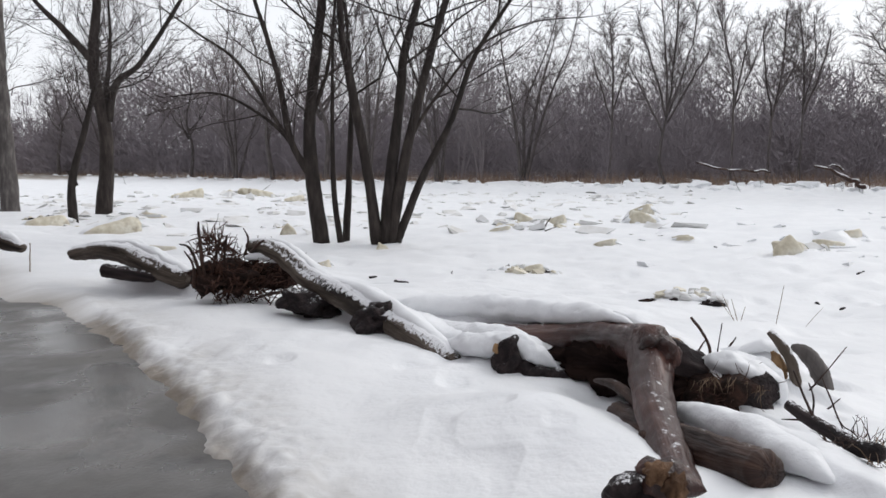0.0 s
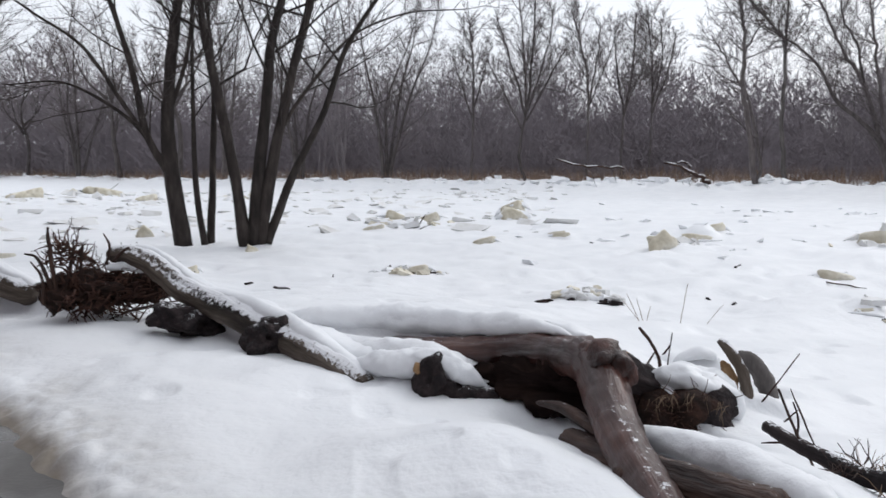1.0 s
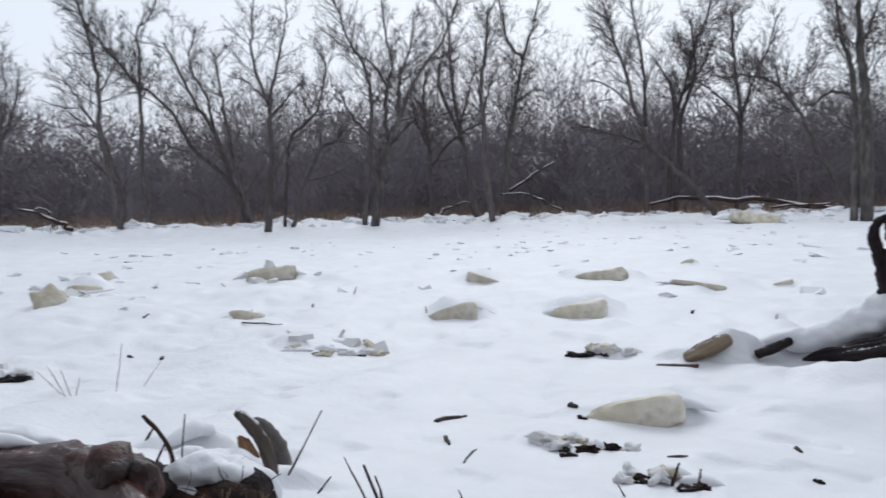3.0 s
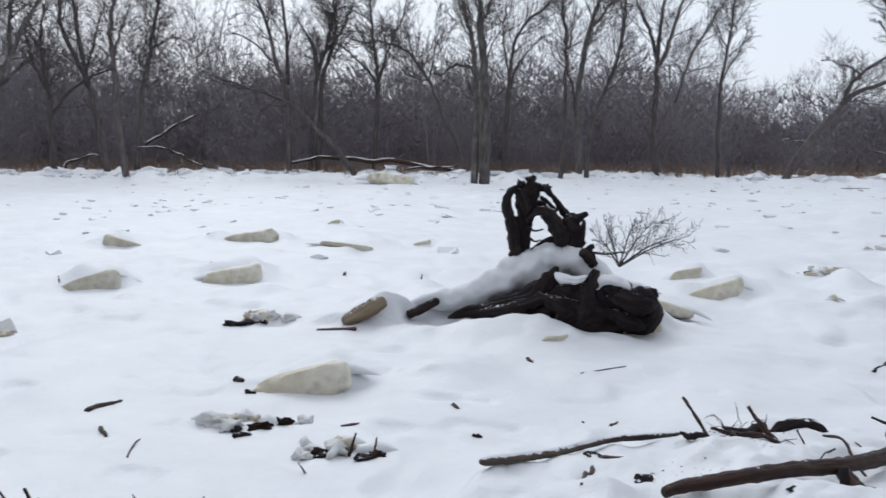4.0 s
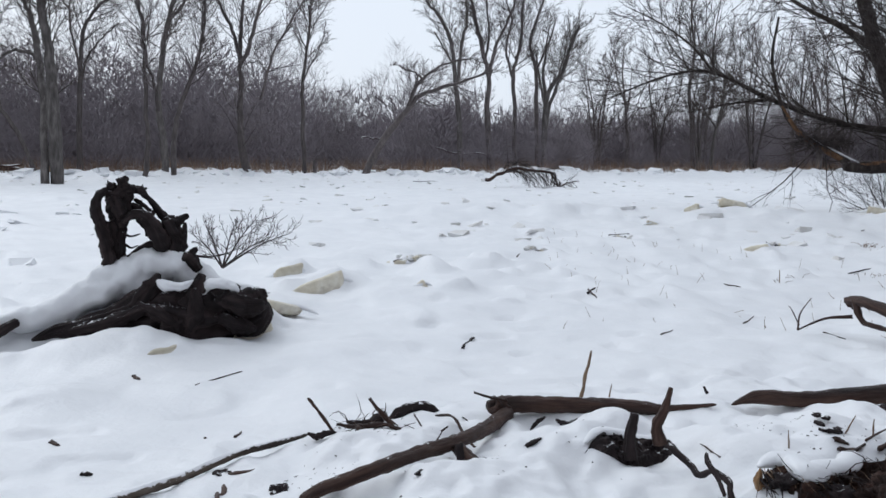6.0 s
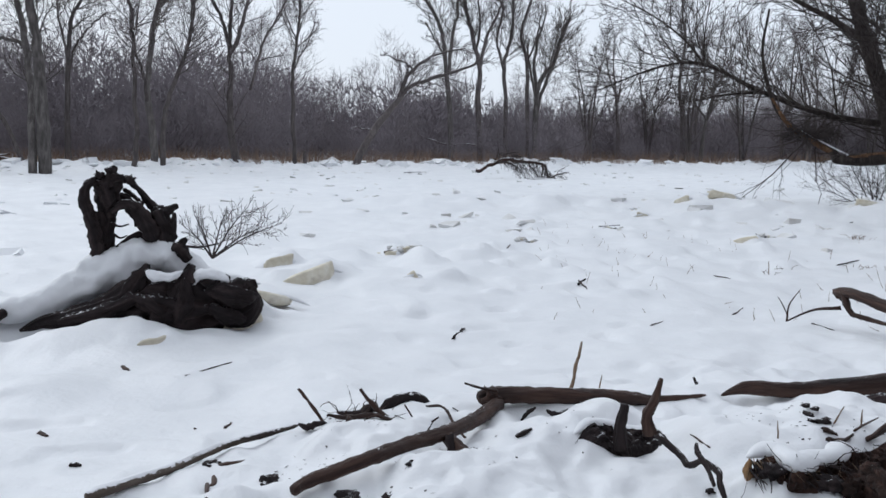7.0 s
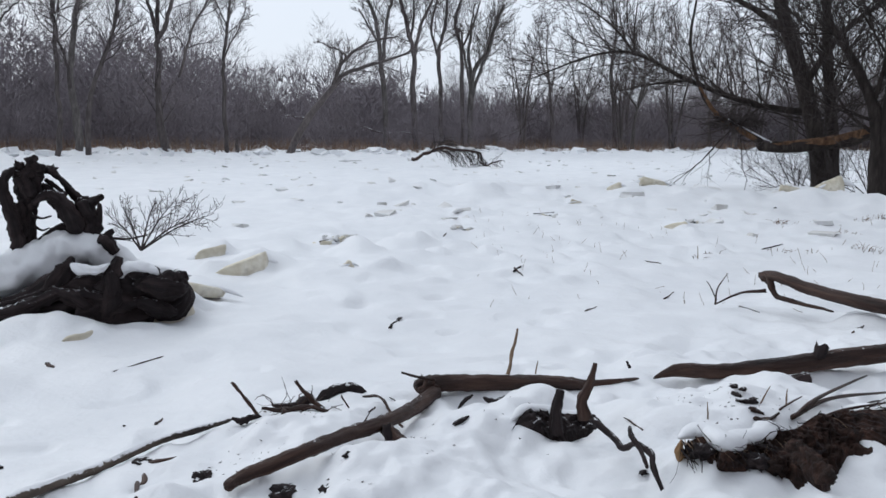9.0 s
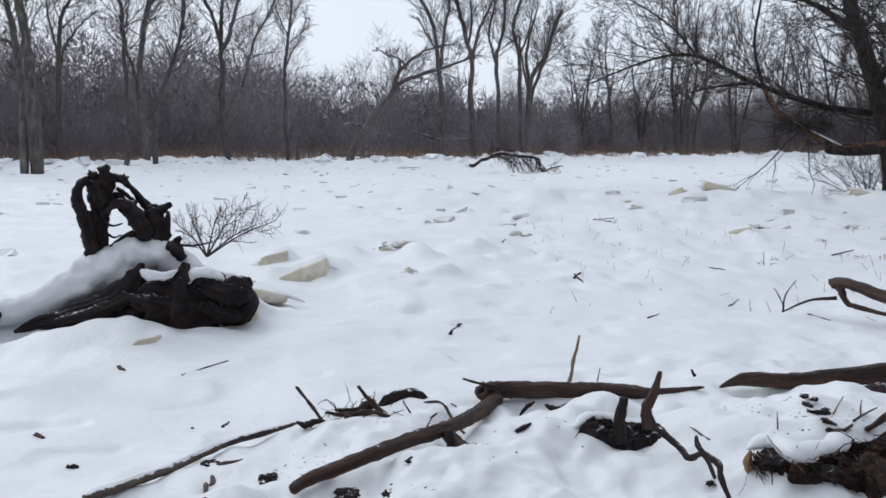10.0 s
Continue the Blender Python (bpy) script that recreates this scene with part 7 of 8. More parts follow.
def crumbs():
    """Crumbs of bark and leaf strewn about the pile."""
    rng = np.random.default_rng(17)
    bits = []
    hearts = [(0.1, 4.2), (0.5, 3.6), (-0.2, 3.7), (1.3, 3.6), (2.0, 3.4), (2.3, 3.1), (1.9, 2.9), (0.0, 3.0)]
    for _ in range(320):
        hx, hy = hearts[rng.integers(0, len(hearts))]
        x, y = hx + rng.normal() * 0.13, hy + rng.normal() * 0.12
        s = rng.uniform(0.0015, 0.006)
        q = rng.normal(size=(4, 3)) * s * [1.3, 1.3, 0.5] + [x, y, ground_z(x, y) + 0.003]
        bits.append((q, [(0, 1, 2), (0, 2, 3), (0, 3, 1), (1, 3, 2)]))
    v, f = merge(bits)
    tagged(link("bark_crumbs", v, f, WOOD_BROWN, grain=v), "dark crumbs of bark strewn on snow", "debris", kind="stuff")


crumbs()
st = empty("twig_bundle", "long thin dark twigs lying over the snow", "twigs", "driftwood logs")
for pts, r in (([(2.26, 3.03, 0.21), (2.54, 3.19, 0.23), (3.55, 3.92, 0.05)], 0.011), ([(2.25, 3.03, 0.21), (2.63, 3.21, 0.21), (3.31, 3.54, 0.08)], 0.012), ([(2.27, 2.97, 0.19), (2.57, 3.07, 0.20), (2.82, 3.06, 0.22)], 0.009),
               ([(2.04, 3.01, 0.23), (2.12, 3.03, 0.21), (2.21, 3.07, 0.22)], 0.011), ([(2.23, 3.09, 0.23), (2.33, 3.15, 0.23), (2.49, 3.25, 0.22)], 0.006)):
    wood("twig", pts, [r, r * 0.85, r * 0.5], WOOD_BROWN, st, sides=6)
st = empty("bark_bits", "small dark bits of bark and leaf in snow", "debris")
for k, q in enumerate([(2.17, 3.29, 0.27), (2.18, 3.22, 0.24), (2.10, 3.09, 0.23), (2.09, 3.20, 0.25), (2.16, 3.34, 0.27), (1.46, 2.99, 0.05)]):
    lump("bark_piece", q, (0.022, 0.018, 0.008), WOOD_BLACK, st, 150 + k, 0.6, 3.0, fine=0.3, sub=2, turn=k * 50)
ob = wood("wood_chunk", [(3.34, 4.11, 0.11), (3.37, 4.11, 0.19)], [0.043, 0.040], WOOD_BLACK, None, sides=10, rough=0.2)
tagged(ob, "short black chunk of wood on the brown log", "wood", "rotten wood")

# branch farther off
st = empty("crooked_branch", "crooked grey-brown branch with twigs on snow", "branch", "driftwood logs")
wood("limb", [(4.80, 6.50, 0.19), (4.78, 6.25, 0.21), (4.84, 5.95, 0.16), (4.94, 5.58, 0.13), (5.09, 5.14, 0.11), (5.20, 4.72, 0.11)], [0.045, 0.05, 0.055, 0.06, 0.065, 0.05], WOOD_BROWN, st)
wood("fork", [(4.77, 6.39, 0.20), (4.77, 6.29, 0.04), (4.80, 6.16, 0.02), (4.85, 6.02, -0.00), (4.89, 5.87, 0.00), (4.93, 5.73, -0.01)], [0.035, 0.025, 0.022, 0.018, 0.014, 0.008], WOOD_BROWN, st, rough=0.25)
lump("knot", [(4.84, 6.47, 0.17)][0], (0.07, 0.07, 0.06), WOOD_BROWN, st, 27, 0.4, fine=0.2)
wood("twig", [(4.82, 6.48, 0.04), (4.64, 6.62, -0.00), (4.46, 6.76, -0.13)], [0.02, 0.012, 0.008], WOOD_BROWN, st, sides=6)
wood("twig", [(4.40, 6.67, -0.11), (4.41, 6.66, 0.05), (4.48, 6.61, 0.20)], [0.01, 0.007, 0.003], WOOD_BROWN, st, sides=6)
wood("twig", [(4.41, 6.67, -0.06), (4.35, 6.71, 0.08), (4.33, 6.73, 0.11)], [0.007, 0.005, 0.003], WOOD_BROWN, st, sides=6)


# ---- ice blocks ----
def ice_block(x, y, w, h, seed, tilt=0.0, snow=True, label=""):
    """A worn slab, sunk at one end, with snow drifted over its top and back."""
    rng = np.random.default_rng(seed)
    ob = empty("ice_block", label or ("yellowish slab of river ice under drifted snow" if snow else "bare tilted slab of yellowish river ice"), "ice", "ice blocks")
    deep = w * rng.uniform(0.45, 0.7)
    h = min(h, 0.75 * w)
    lean = radians(np.clip(tilt, -30, 30) * 0.9 + (8 if seed % 2 else -8))
    bm = bmesh.new()
    bmesh.ops.create_icosphere(bm, subdivisions=3, radius=1.0)
    off = Vector((seed * 2.7, seed * 1.3, seed * 0.7))
    rot = Matrix.Rotation(lean, 3, "Y") @ Matrix.Rotation(radians(-12), 3, "X")
    wedge = thick_end(seed) * rng.uniform(0.3, 0.62)
    for v in bm.verts:
        p = v.co.copy()
        q = Vector([math.copysign(abs(c) ** 0.5, c) for c in p])
        k = 1 + 0.2 * noise.noise(p * 1.1 + off) + 0.1 * noise.noise(p * 3.2 + off) + 0.04 * noise.noise(p * 9 + off)
        v.co = rot @ Vector((q.x * w * 0.46 * k, q.y * deep * 0.45 * k, q.z * h * 0.52 * k * (1 + wedge * p.x))) + Vector((0, 0, h * (0.16 + 0.12 * wedge * p.x)))
    me = bpy.data.meshes.new("ice")
    bm.to_mesh(me)
    bm.free()
    me.materials.append(ICE)
    me.polygons.foreach_set("use_smooth", np.ones(len(me.polygons), dtype=bool))
    slab = new("ice", me)
    slab.parent = ob
    if snow:
        rise = math.tan(-lean)
        r = min(deep * 0.5, h * 0.55)
        pts = [(u * w, deep * (0.1 + 0.05 * rng.normal()), h * k + u * w * rise * 0.8) for u, k in ((-0.75, -0.1), (-0.42, 0.2), (-0.05, 0.42), (0.35, 0.46), (0.75, -0.1))]
        drift(pts, [0.4 * r, 0.75 * r, 0.85 * r, 0.7 * r, 0.4 * r], slab, seed, "snow", "white snow drifted on top", 0.5, 0.4, 24, 7)
    face = math.atan2(-x, y)
    near = 1 - (0.3 + 0.45 * w) / math.hypot(x, y)
    ob.matrix_world = Matrix.Translation((x, y, ground_z(x * near, y * near) - 0.03)) @ Matrix.Rotation(face + rng.uniform(-0.25, 0.25), 4, "Z")
    return ob


for values in SLABS:
    ice_block(*values)


ICE_PALE = shader("snowy_ice", [(0.56, 0.545, 0.515), (0.69, 0.685, 0.675), (0.77, 0.775, 0.78)], 2.0, 0.6, 0.4, 9)


def ice_pile(x, y, w, count, seed):
    """Broken plates of ice shoved into a heap, half under snow."""
    rng = np.random.default_rng(seed * 31)
    ob = empty("ice_heap", "heap of broken pale ice plates half under snow", "ice", "ice heaps")
    for k in range(count):
        px, py = x + rng.normal() * w * 0.3, y + rng.normal() * w * 0.3
        r = w * rng.uniform(0.06, 0.2) / (1 + count / 40)
        n = rng.integers(4, 7)
        a = np.sort(rng.uniform(0, 2 * math.pi, n)) if n > 5 else np.arange(n) * 2 * math.pi / n + rng.normal(size=n) * 0.3
        ring = np.stack([np.cos(a) * r * rng.uniform(0.7, 1.4, n), np.sin(a) * r * rng.uniform(0.6, 1.1, n)], -1)
        t = r * rng.uniform(0.12, 0.3)
        verts = [(u, v, z) for z in (-t, t) for u, v in ring * (1.0 if z < 0 else 0.93)]
        faces = [tuple(range(n - 1, -1, -1)), tuple(range(n, 2 * n))] + [(i, (i + 1) % n, n + (i + 1) % n, n + i) for i in range(n)]
        m = (Matrix.Translation((px, py, ground_z(px, py) + r * rng.uniform(-0.1, 0.25))) @ Matrix.Rotation(rng.uniform(0, 6.28), 4, "Z")
             @ Matrix.Rotation(rng.normal() * 0.5, 4, "X") @ Matrix.Rotation(rng.normal() * 0.25, 4, "Y"))
        link("ice_plate", [m @ Vector(q) for q in verts], faces, ICE if k % 4 == 0 else ICE_PALE, ob, smooth_on=False)
    for k in range(3):
        px, py = x + rng.normal() * w * 0.25, y + rng.normal() * w * 0.25
        dome("snow", (px, py, ground_z(px, py) - 0.03), (w * 0.16, w * 0.12, w * 0.05), ob, seed + k, rng.uniform(0, 180))
    return ob


ice_pile(-21.78, 1.24, 2.60, 26, 3)
ice_pile(-15.64, 6.87, 1.50, 12, 4)
ice_pile(-14.53, 10.78, 1.50, 10, 5)
ice_pile(-11.29, 0.74, 0.90, 9, 6)
ice_pile(-8.95, 2.90, 0.80, 9, 7)
ice_pile(-7.08, 5.89, 0.90, 8, 8)
ice_pile(-21.39, -10.94, 1.80, 12, 9)
ice_pile(-21.48, -5.92, 0.90, 8, 10)
ice_pile(-12.05, 0.77, 0.70, 7, 11)
ice_pile(-49.27, -15.83, 4.50, 22, 12)
ice_pile(-44.06, -6.73, 3.50, 18, 13)
ice_pile(14.34, 23.18, 1.30, 9, 14)
ice_pile(1.72, 12.97, 0.70, 6, 15)
ice_pile(17.67, 20.09, 1.00, 7, 16)
ice_pile(9.17, 19.97, 0.60, 5, 17)


# dark soil and wood showing through the snow
def dirt_patch(x, y, w, h, seed, label="dirty ice, soil and broken wood half under snow"):
    ob = empty("debris_heap", label, "debris", "debris heaps")
    rng = np.random.default_rng(seed)
    z = ground_z(x, y)
    side = np.array([math.cos(math.atan2(-x, y)), math.sin(math.atan2(-x, y)), 0])
    away = np.array([x, y, 0]) / math.hypot(x, y)
    at = np.array([x, y, z])

    def spot(a0, a1):
        q = at + side * w * rng.uniform(-0.5, 0.5) + away * w * rng.uniform(a0, a1)
        q[2] = ground_z(q[0], q[1])
        return q

    for j in range(3):
        q = spot(0.05, 0.35)
        e = side * w * rng.uniform(0.1, 0.22) + away * w * rng.normal() * 0.06
        r = h * rng.uniform(0.2, 0.4)
        drift([tuple(q - e), tuple(q + away * 0.02), tuple(q + e)], [0.4 * r, r, 0.3 * r], ob, seed + j, "snow", "white snow over the heap", 0.8, 0.5, 24, 8)
    for j in range(6):
        q = spot(-0.12, 0.2)
        k = h * rng.uniform(0.12, 0.34)
        lump("ice", tuple(q + [0, 0, 0.25 * k]), (k * rng.uniform(0.9, 1.8), k, k * 0.8), (ICE, ICE_PALE, ICE_PALE)[j % 3], ob, seed * 5 + j, 0.6, 2.0, fine=0.25, sub=3, turn=rng.uniform(0, 180))
    for j in range(4):
        q = spot(-0.15, 0.0)
        k = h * rng.uniform(0.1, 0.24)
        lump("soil", tuple(q + [0, 0, 0.1 * k]), (k * rng.uniform(1.0, 2.4), k, k * 0.8), SOIL if j % 2 else WOOD_BLACK, ob, seed * 9 + j, 0.6, 2.4, fine=0.35, sub=3, turn=math.degrees(math.atan2(side[1], side[0])))
    return ob


dirt_patch(-8.34, 2.63, 0.95, 0.29, 2)
dirt_patch(-6.72, 5.65, 1.02, 0.20, 3)
dirt_patch(-4.37, 7.23, 0.67, 0.23, 4)
dirt_patch(1.72, 12.78, 0.59, 0.23, 5)
dirt_patch(-2.59, 4.07, 0.63, 0.17, 6)
dirt_patch(-1.95, 3.64, 0.6, 0.17, 7)
dirt_patch(6.73, 15.99, 0.48, 0.12, 8)
dirt_patch(4.20, 13.94, 0.36, 0.15, 9)
dirt_patch(-11.59, 0.96, 0.58, 0.14, 10)
dirt_patch(9.10, 14.25, 0.47, 0.21, 11)
dirt_patch(-11.91, 0.64, 0.91, 0.20, 12)
dirt_patch(-21.81, -13.23, 1.50, 0.34, 13)


# ---- small broken ice, too many to count ----
def rubble(name, label, count, seed, where, size, mat, flat=0.5):
    rng = np.random.default_rng(seed)
    base_v = np.array([(a, b, c) for a in (-0.8, 0.8) for b in (-0.8, 0.8) for c in (-0.7, 0.7)])
    base_f = np.array([(0, 1, 3), (0, 3, 2), (4, 6, 7), (4, 7, 5), (0, 4, 5), (0, 5, 1), (2, 3, 7), (2, 7, 6), (0, 2, 6), (0, 6, 4), (1, 5, 7), (1, 7, 3)])
    x, y = where(rng, count)
    z = height(x, y)
    vs, fs = [], []
    for k in range(count):
        s = rng.uniform(*size)
        v = (base_v + rng.normal(size=(8, 3)) * 0.3) * [s * rng.uniform(0.7, 1.6), s * rng.uniform(0.7, 1.3), s * flat * rng.uniform(0.5, 1.2)]
        a, b = rng.uniform(0, 6.3), rng.uniform(-0.5, 0.5)
        v = np.stack([v[:, 0], v[:, 1] * math.cos(b) - v[:, 2] * math.sin(b), v[:, 1] * math.sin(b) + v[:, 2] * math.cos(b)], -1)
        v = np.stack([v[:, 0] * math.cos(a) - v[:, 1] * math.sin(a), v[:, 0] * math.sin(a) + v[:, 1] * math.cos(a), v[:, 2]], -1)
        vs.append(v + [x[k], y[k], z[k] - 0.1 * s])
        fs.append(base_f + k * len(base_v))
    ob = link(name, np.concatenate(vs), np.concatenate(fs), mat, smooth_on=False)
    return tagged(ob, label, "ice", kind="stuff")


def field(a0, a1, d0, d1):
    def where(rng, n):
        a = np.radians(rng.uniform(a0, a1, n))
        d = np.sqrt(rng.uniform(d0 * d0, d1 * d1, n))
        keep = 0.5 + 0.5 * vnoise(d * np.sin(a) / 3, d * np.cos(a) / 3, 91)
        a = a + 0.02 * keep
        return d * np.sin(a), d * np.cos(a)
    return where


rubble("ice_rubble", "small snowy broken ice along the far bank", 850, 81, along_bank(-4, 1.5), (0.12, 0.45), SNOW, 0.6)
rubble("ice_rubble", "small snowy broken ice among the bank trees", 480, 82, field(-125, -76, 19, 58), (0.07, 0.34), ICE_PALE, 0.35)
rubble("ice_rubble", "small snowy broken ice on the river", 130, 83, field(-80, -10, 12, 34), (0.05, 0.18), SNOW, 0.5)
rubble("ice_rubble", "small snowy broken ice on the drifted shelf", 70, 84, field(-5, 46, 15, 25.5), (0.04, 0.22), ICE_PALE, 0.5)

rubble("ice_rubble", "specks of broken ice and bark on far snow", 420, 85, field(-40, 46, 26, 58), (0.04, 0.16), ICE_PALE, 0.4)

# ---- driftwood along the far bank ----
def bank_log(label, pts, radii, seed, twigs=0):
    radii = [r * 0.7 for r in radii]
    bent = spline(pts, 3) + np.random.default_rng(seed).normal(size=(3 * (len(pts) - 1) + 1, 3)) * 0.07
    pts = [tuple(p) for p in bent]
    ob = fallen_log(label, pts, radii, WOOD_BROWN, group="far bank driftwood", sides=8)
    for lo, hi in ((0.02, 0.3), (0.36, 0.62), (0.7, 0.98)):
        cap(ob, pts, [r * 1.02 for r in radii], lo, hi, 52, 0.025, -8, seed)
    if twigs:
        rng = np.random.default_rng(seed)
        out, line = {}, spline(pts, 5)
        branches(rng, line, np.interp(np.linspace(0, 1, len(line)), np.linspace(0, 1, len(radii)), radii), 2, out, (30, 70), 0.4, twigs, 0.2, droop=1.2, finest=0.007)
        v, f = merge([tube(p, r, 3, caps=False) for lv in out.values() for p, r, _ in lv])
        tagged(link("twig_spray", v, f, TWIG, ob), kind="stuff")


bank_log("snow-lined dark fallen branch on the far bank", [(-51.91, 20.22, 1.45), (-51.49, 21.25, 1.18), (-51.06, 22.27, 0.60), (-50.73, 23.01, 0.14)], [0.1, 0.14, 0.18, 0.2], 1, 8)
bank_log("snow-lined forked dark branch on the far bank", [(-51.56, 21.08, 1.44), (-51.35, 21.60, 1.44), (-51.23, 21.86, 1.13)], [0.06, 0.09, 0.1], 2)
bank_log("long low snow-lined branch on the far bank", [(-55.97, 14.10, 1.72), (-55.55, 15.66, 1.33), (-55.14, 17.05, 1.21), (-54.66, 18.53, 1.00)], [0.08, 0.1, 0.1, 0.08], 3, 7)
bank_log("arched snow-lined branch on the far bank", [(-38.27, 43.17, 0.42), (-37.72, 43.65, 0.96), (-36.61, 44.59, 1.18)], [0.12, 0.1, 0.06], 6)
bank_log("slanting snow-lined limb on the far bank", [(-34.38, 46.34, 1.98), (-33.00, 47.33, 3.06), (-31.62, 48.26, 4.04)], [0.14, 0.12, 0.08], 7, 8)
bank_log("snow-lined branch sloping down to the ice", [(-34.19, 45.22, 1.83), (-32.67, 46.34, 1.59), (-31.69, 47.02, 0.97), (-30.72, 47.66, 0.50)], [0.06, 0.08, 0.08, 0.06], 8, 7)
bank_log("long grey log lying along the far bank", [(-28.03, 54.22, 0.79), (-25.91, 55.25, 1.08), (-22.48, 56.71, 0.90), (-19.20, 57.88, 0.71), (-16.16, 58.79, 0.11)], [0.12, 0.18, 0.24, 0.24, 0.2], 9)
bank_log("grey log lying across another on the far bank", [(-19.82, 56.62, 0.41), (-18.16, 57.17, 0.56), (-16.27, 57.72, 0.70)], [0.1, 0.12, 0.08], 10)
bank_log("arched dead tree fallen on the ice with hanging twigs", [(10.51, 41.65, 0.10), (11.14, 41.62, 0.45), (11.71, 41.60, 0.70), (12.29, 41.57, 0.79), (13.25, 41.54, 0.64), (14.03, 41.50, 0.55), (14.34, 41.49, -0.20)], [0.14, 0.14, 0.14, 0.14, 0.11, 0.10, 0.07], 11, 34)
bank_log("dead side branch fallen on the ice", [(14.03, 41.50, 0.55), (14.34, 41.49, -0.14), (14.91, 41.47, -0.03), (15.48, 41.45, 0.20)], [0.08, 0.07, 0.06, 0.05], 12, 16)
bank_log("dark driftwood log at the trees' foot", [(-10.41, 59.15, -0.45), (-9.08, 59.36, -0.31), (-7.75, 59.54, -0.62)], [0.12, 0.18, 0.14], 13)
bank_log("snow-lined broken branch in the brush", [(6.92, 69.62, 2.73), (7.84, 69.52, 2.79), (8.76, 69.40, 2.62)], [0.05, 0.08, 0.05], 14)
bank_log("snow-lined broken branch in the brush", [(14.11, 73.59, 2.05), (16.09, 73.17, 1.56), (18.82, 72.50, 1.44)], [0.05, 0.08, 0.06], 15)

# the torn limb that hangs from the riverside tree
torn = empty("torn_limb", "torn brown limb hanging in the riverside trees", "branch")
LIMB = [(19.74, 20.34, 1.71), (18.78, 21.25, 1.34), (17.34, 22.46, 1.17), (17.02, 22.71, 1.42), (16.09, 23.39, 2.13), (15.56, 23.76, 3.08), (15.25, 23.96, 4.53), (15.35, 23.89, 5.87)]
wood("limb", LIMB, [0.2, 0.2, 0.18, 0.12, 0.085, 0.065, 0.05, 0.03], BARK_DARK, torn, sides=12, rough=0.25)
wood("torn_wood", [(p[0] - 0.03, p[1] - 0.03, p[2]) for p in LIMB[3:6]], [0.08, 0.085, 0.03], WOOD_TORN, torn, "strip of torn orange wood")
wood("torn_wood", [(p[0] - 0.03, p[1] - 0.03, p[2] + 0.05) for p in LIMB[:3]], [0.17, 0.18, 0.08], WOOD_TORN, torn, "torn orange-brown bare wood")
cap(torn, LIMB[2:6], [0.2, 0.15, 0.13, 0.12], 0.0, 0.6, 28, 0.015, 0, 5)
rng = np.random.default_rng(77)
out = {}
line = spline(LIMB, 5)
branches(rng, line, np.linspace(0.2, 0.06, len(line)), 1, out, (30, 65), 0.3, 9, 0.35, finest=0.005)
v, f = merge([tube(p, r, 3, caps=False) for lv in out.values() for p, r, _ in lv])
tagged(link("twig_spray", v, f, TWIG, torn), kind="stuff")
tangle("leaf_spray", (16.6, 23.2, 1.95), (1.1, 0.5, 0.25), 320, TWIG, torn, 78, (0.01, 0.03), (0.2, 0.6), 0.0)
for k, (bx, by) in enumerate(((18.2, 22.0), (18.9, 21.2), (19.8, 20.6))):
    shrub("bush", "dense bare bush at the riverside trees' foot", (bx, by, ground_z(bx, by) - 0.05),
          [(bx + dx, by + dy, dz) for dx, dy, dz in ((-1.3, 1.0, 0.9), (-0.9, 0.5, 1.4), (-0.3, 0.4, 1.5), (0.5, -0.2, 1.3), (-1.5, 1.2, 0.4), (0.1, 0.1, 0.9))], 80 + k, TWIG, 0.022, 13, 0.65)


# ---- dry grass showing through the verge's snow ----
def tuft(x, y, count, tall, seed):
    rng = np.random.default_rng(seed)
    bits = []
    for _ in range(count):
        px, py = x + rng.normal() * 0.12, y + rng.normal() * 0.12
        p = np.array([px, py, ground_z(px, py) - 0.02])
        d = unit(np.array([rng.normal() * 0.5, rng.normal() * 0.5, 1.0])) * rng.uniform(0.4, 1) * tall
        bits.append(tube(np.array([p, p + d * 0.6, p + d + [rng.normal() * 0.05, 0, -0.03]]), [0.005, 0.004, 0.002], 3))
    v, f = merge(bits)
    tagged(link("grass_tuft", v, f, GRASS), "tuft of dry tan grass in snow", "grass", "grass tufts")


for k, (gx, gy) in enumerate([(10.55, 13.33), (12.61, 13.30), (13.02, 13.43), (9.18, 9.79), (6.74, 10.36), (8.59, 10.17), (8.20, 10.45), (10.62, 11.69)]):
    tuft(gx, gy, 26 if k < 4 else 9, 0.2 if k < 4 else 0.14, 60 + k)


def stalks():
    """Thin dead stems scattered over the verge."""
    rng = np.random.default_rng(44)
    bits = []
    for _ in range(110):
        a, d = math.radians(rng.uniform(17, 46)), rng.uniform(8, 18)
        x, y = d * math.sin(a), d * math.cos(a)
        p = np.array([x, y, ground_z(x, y) - 0.02])
        t = p + [rng.normal() * 0.05, rng.normal() * 0.05, rng.uniform(0.04, 0.17)]
        bits.append(tube(np.array([p, (p + t) / 2 + rng.normal(size=3) * 0.006, t]), [0.004, 0.003, 0.002], 3))
    v, f = merge(bits)
    tagged(link("dry_stalks", v, f, STALK), "thin dry stalks sticking out of the snow", "stalks", kind="stuff")


stalks()


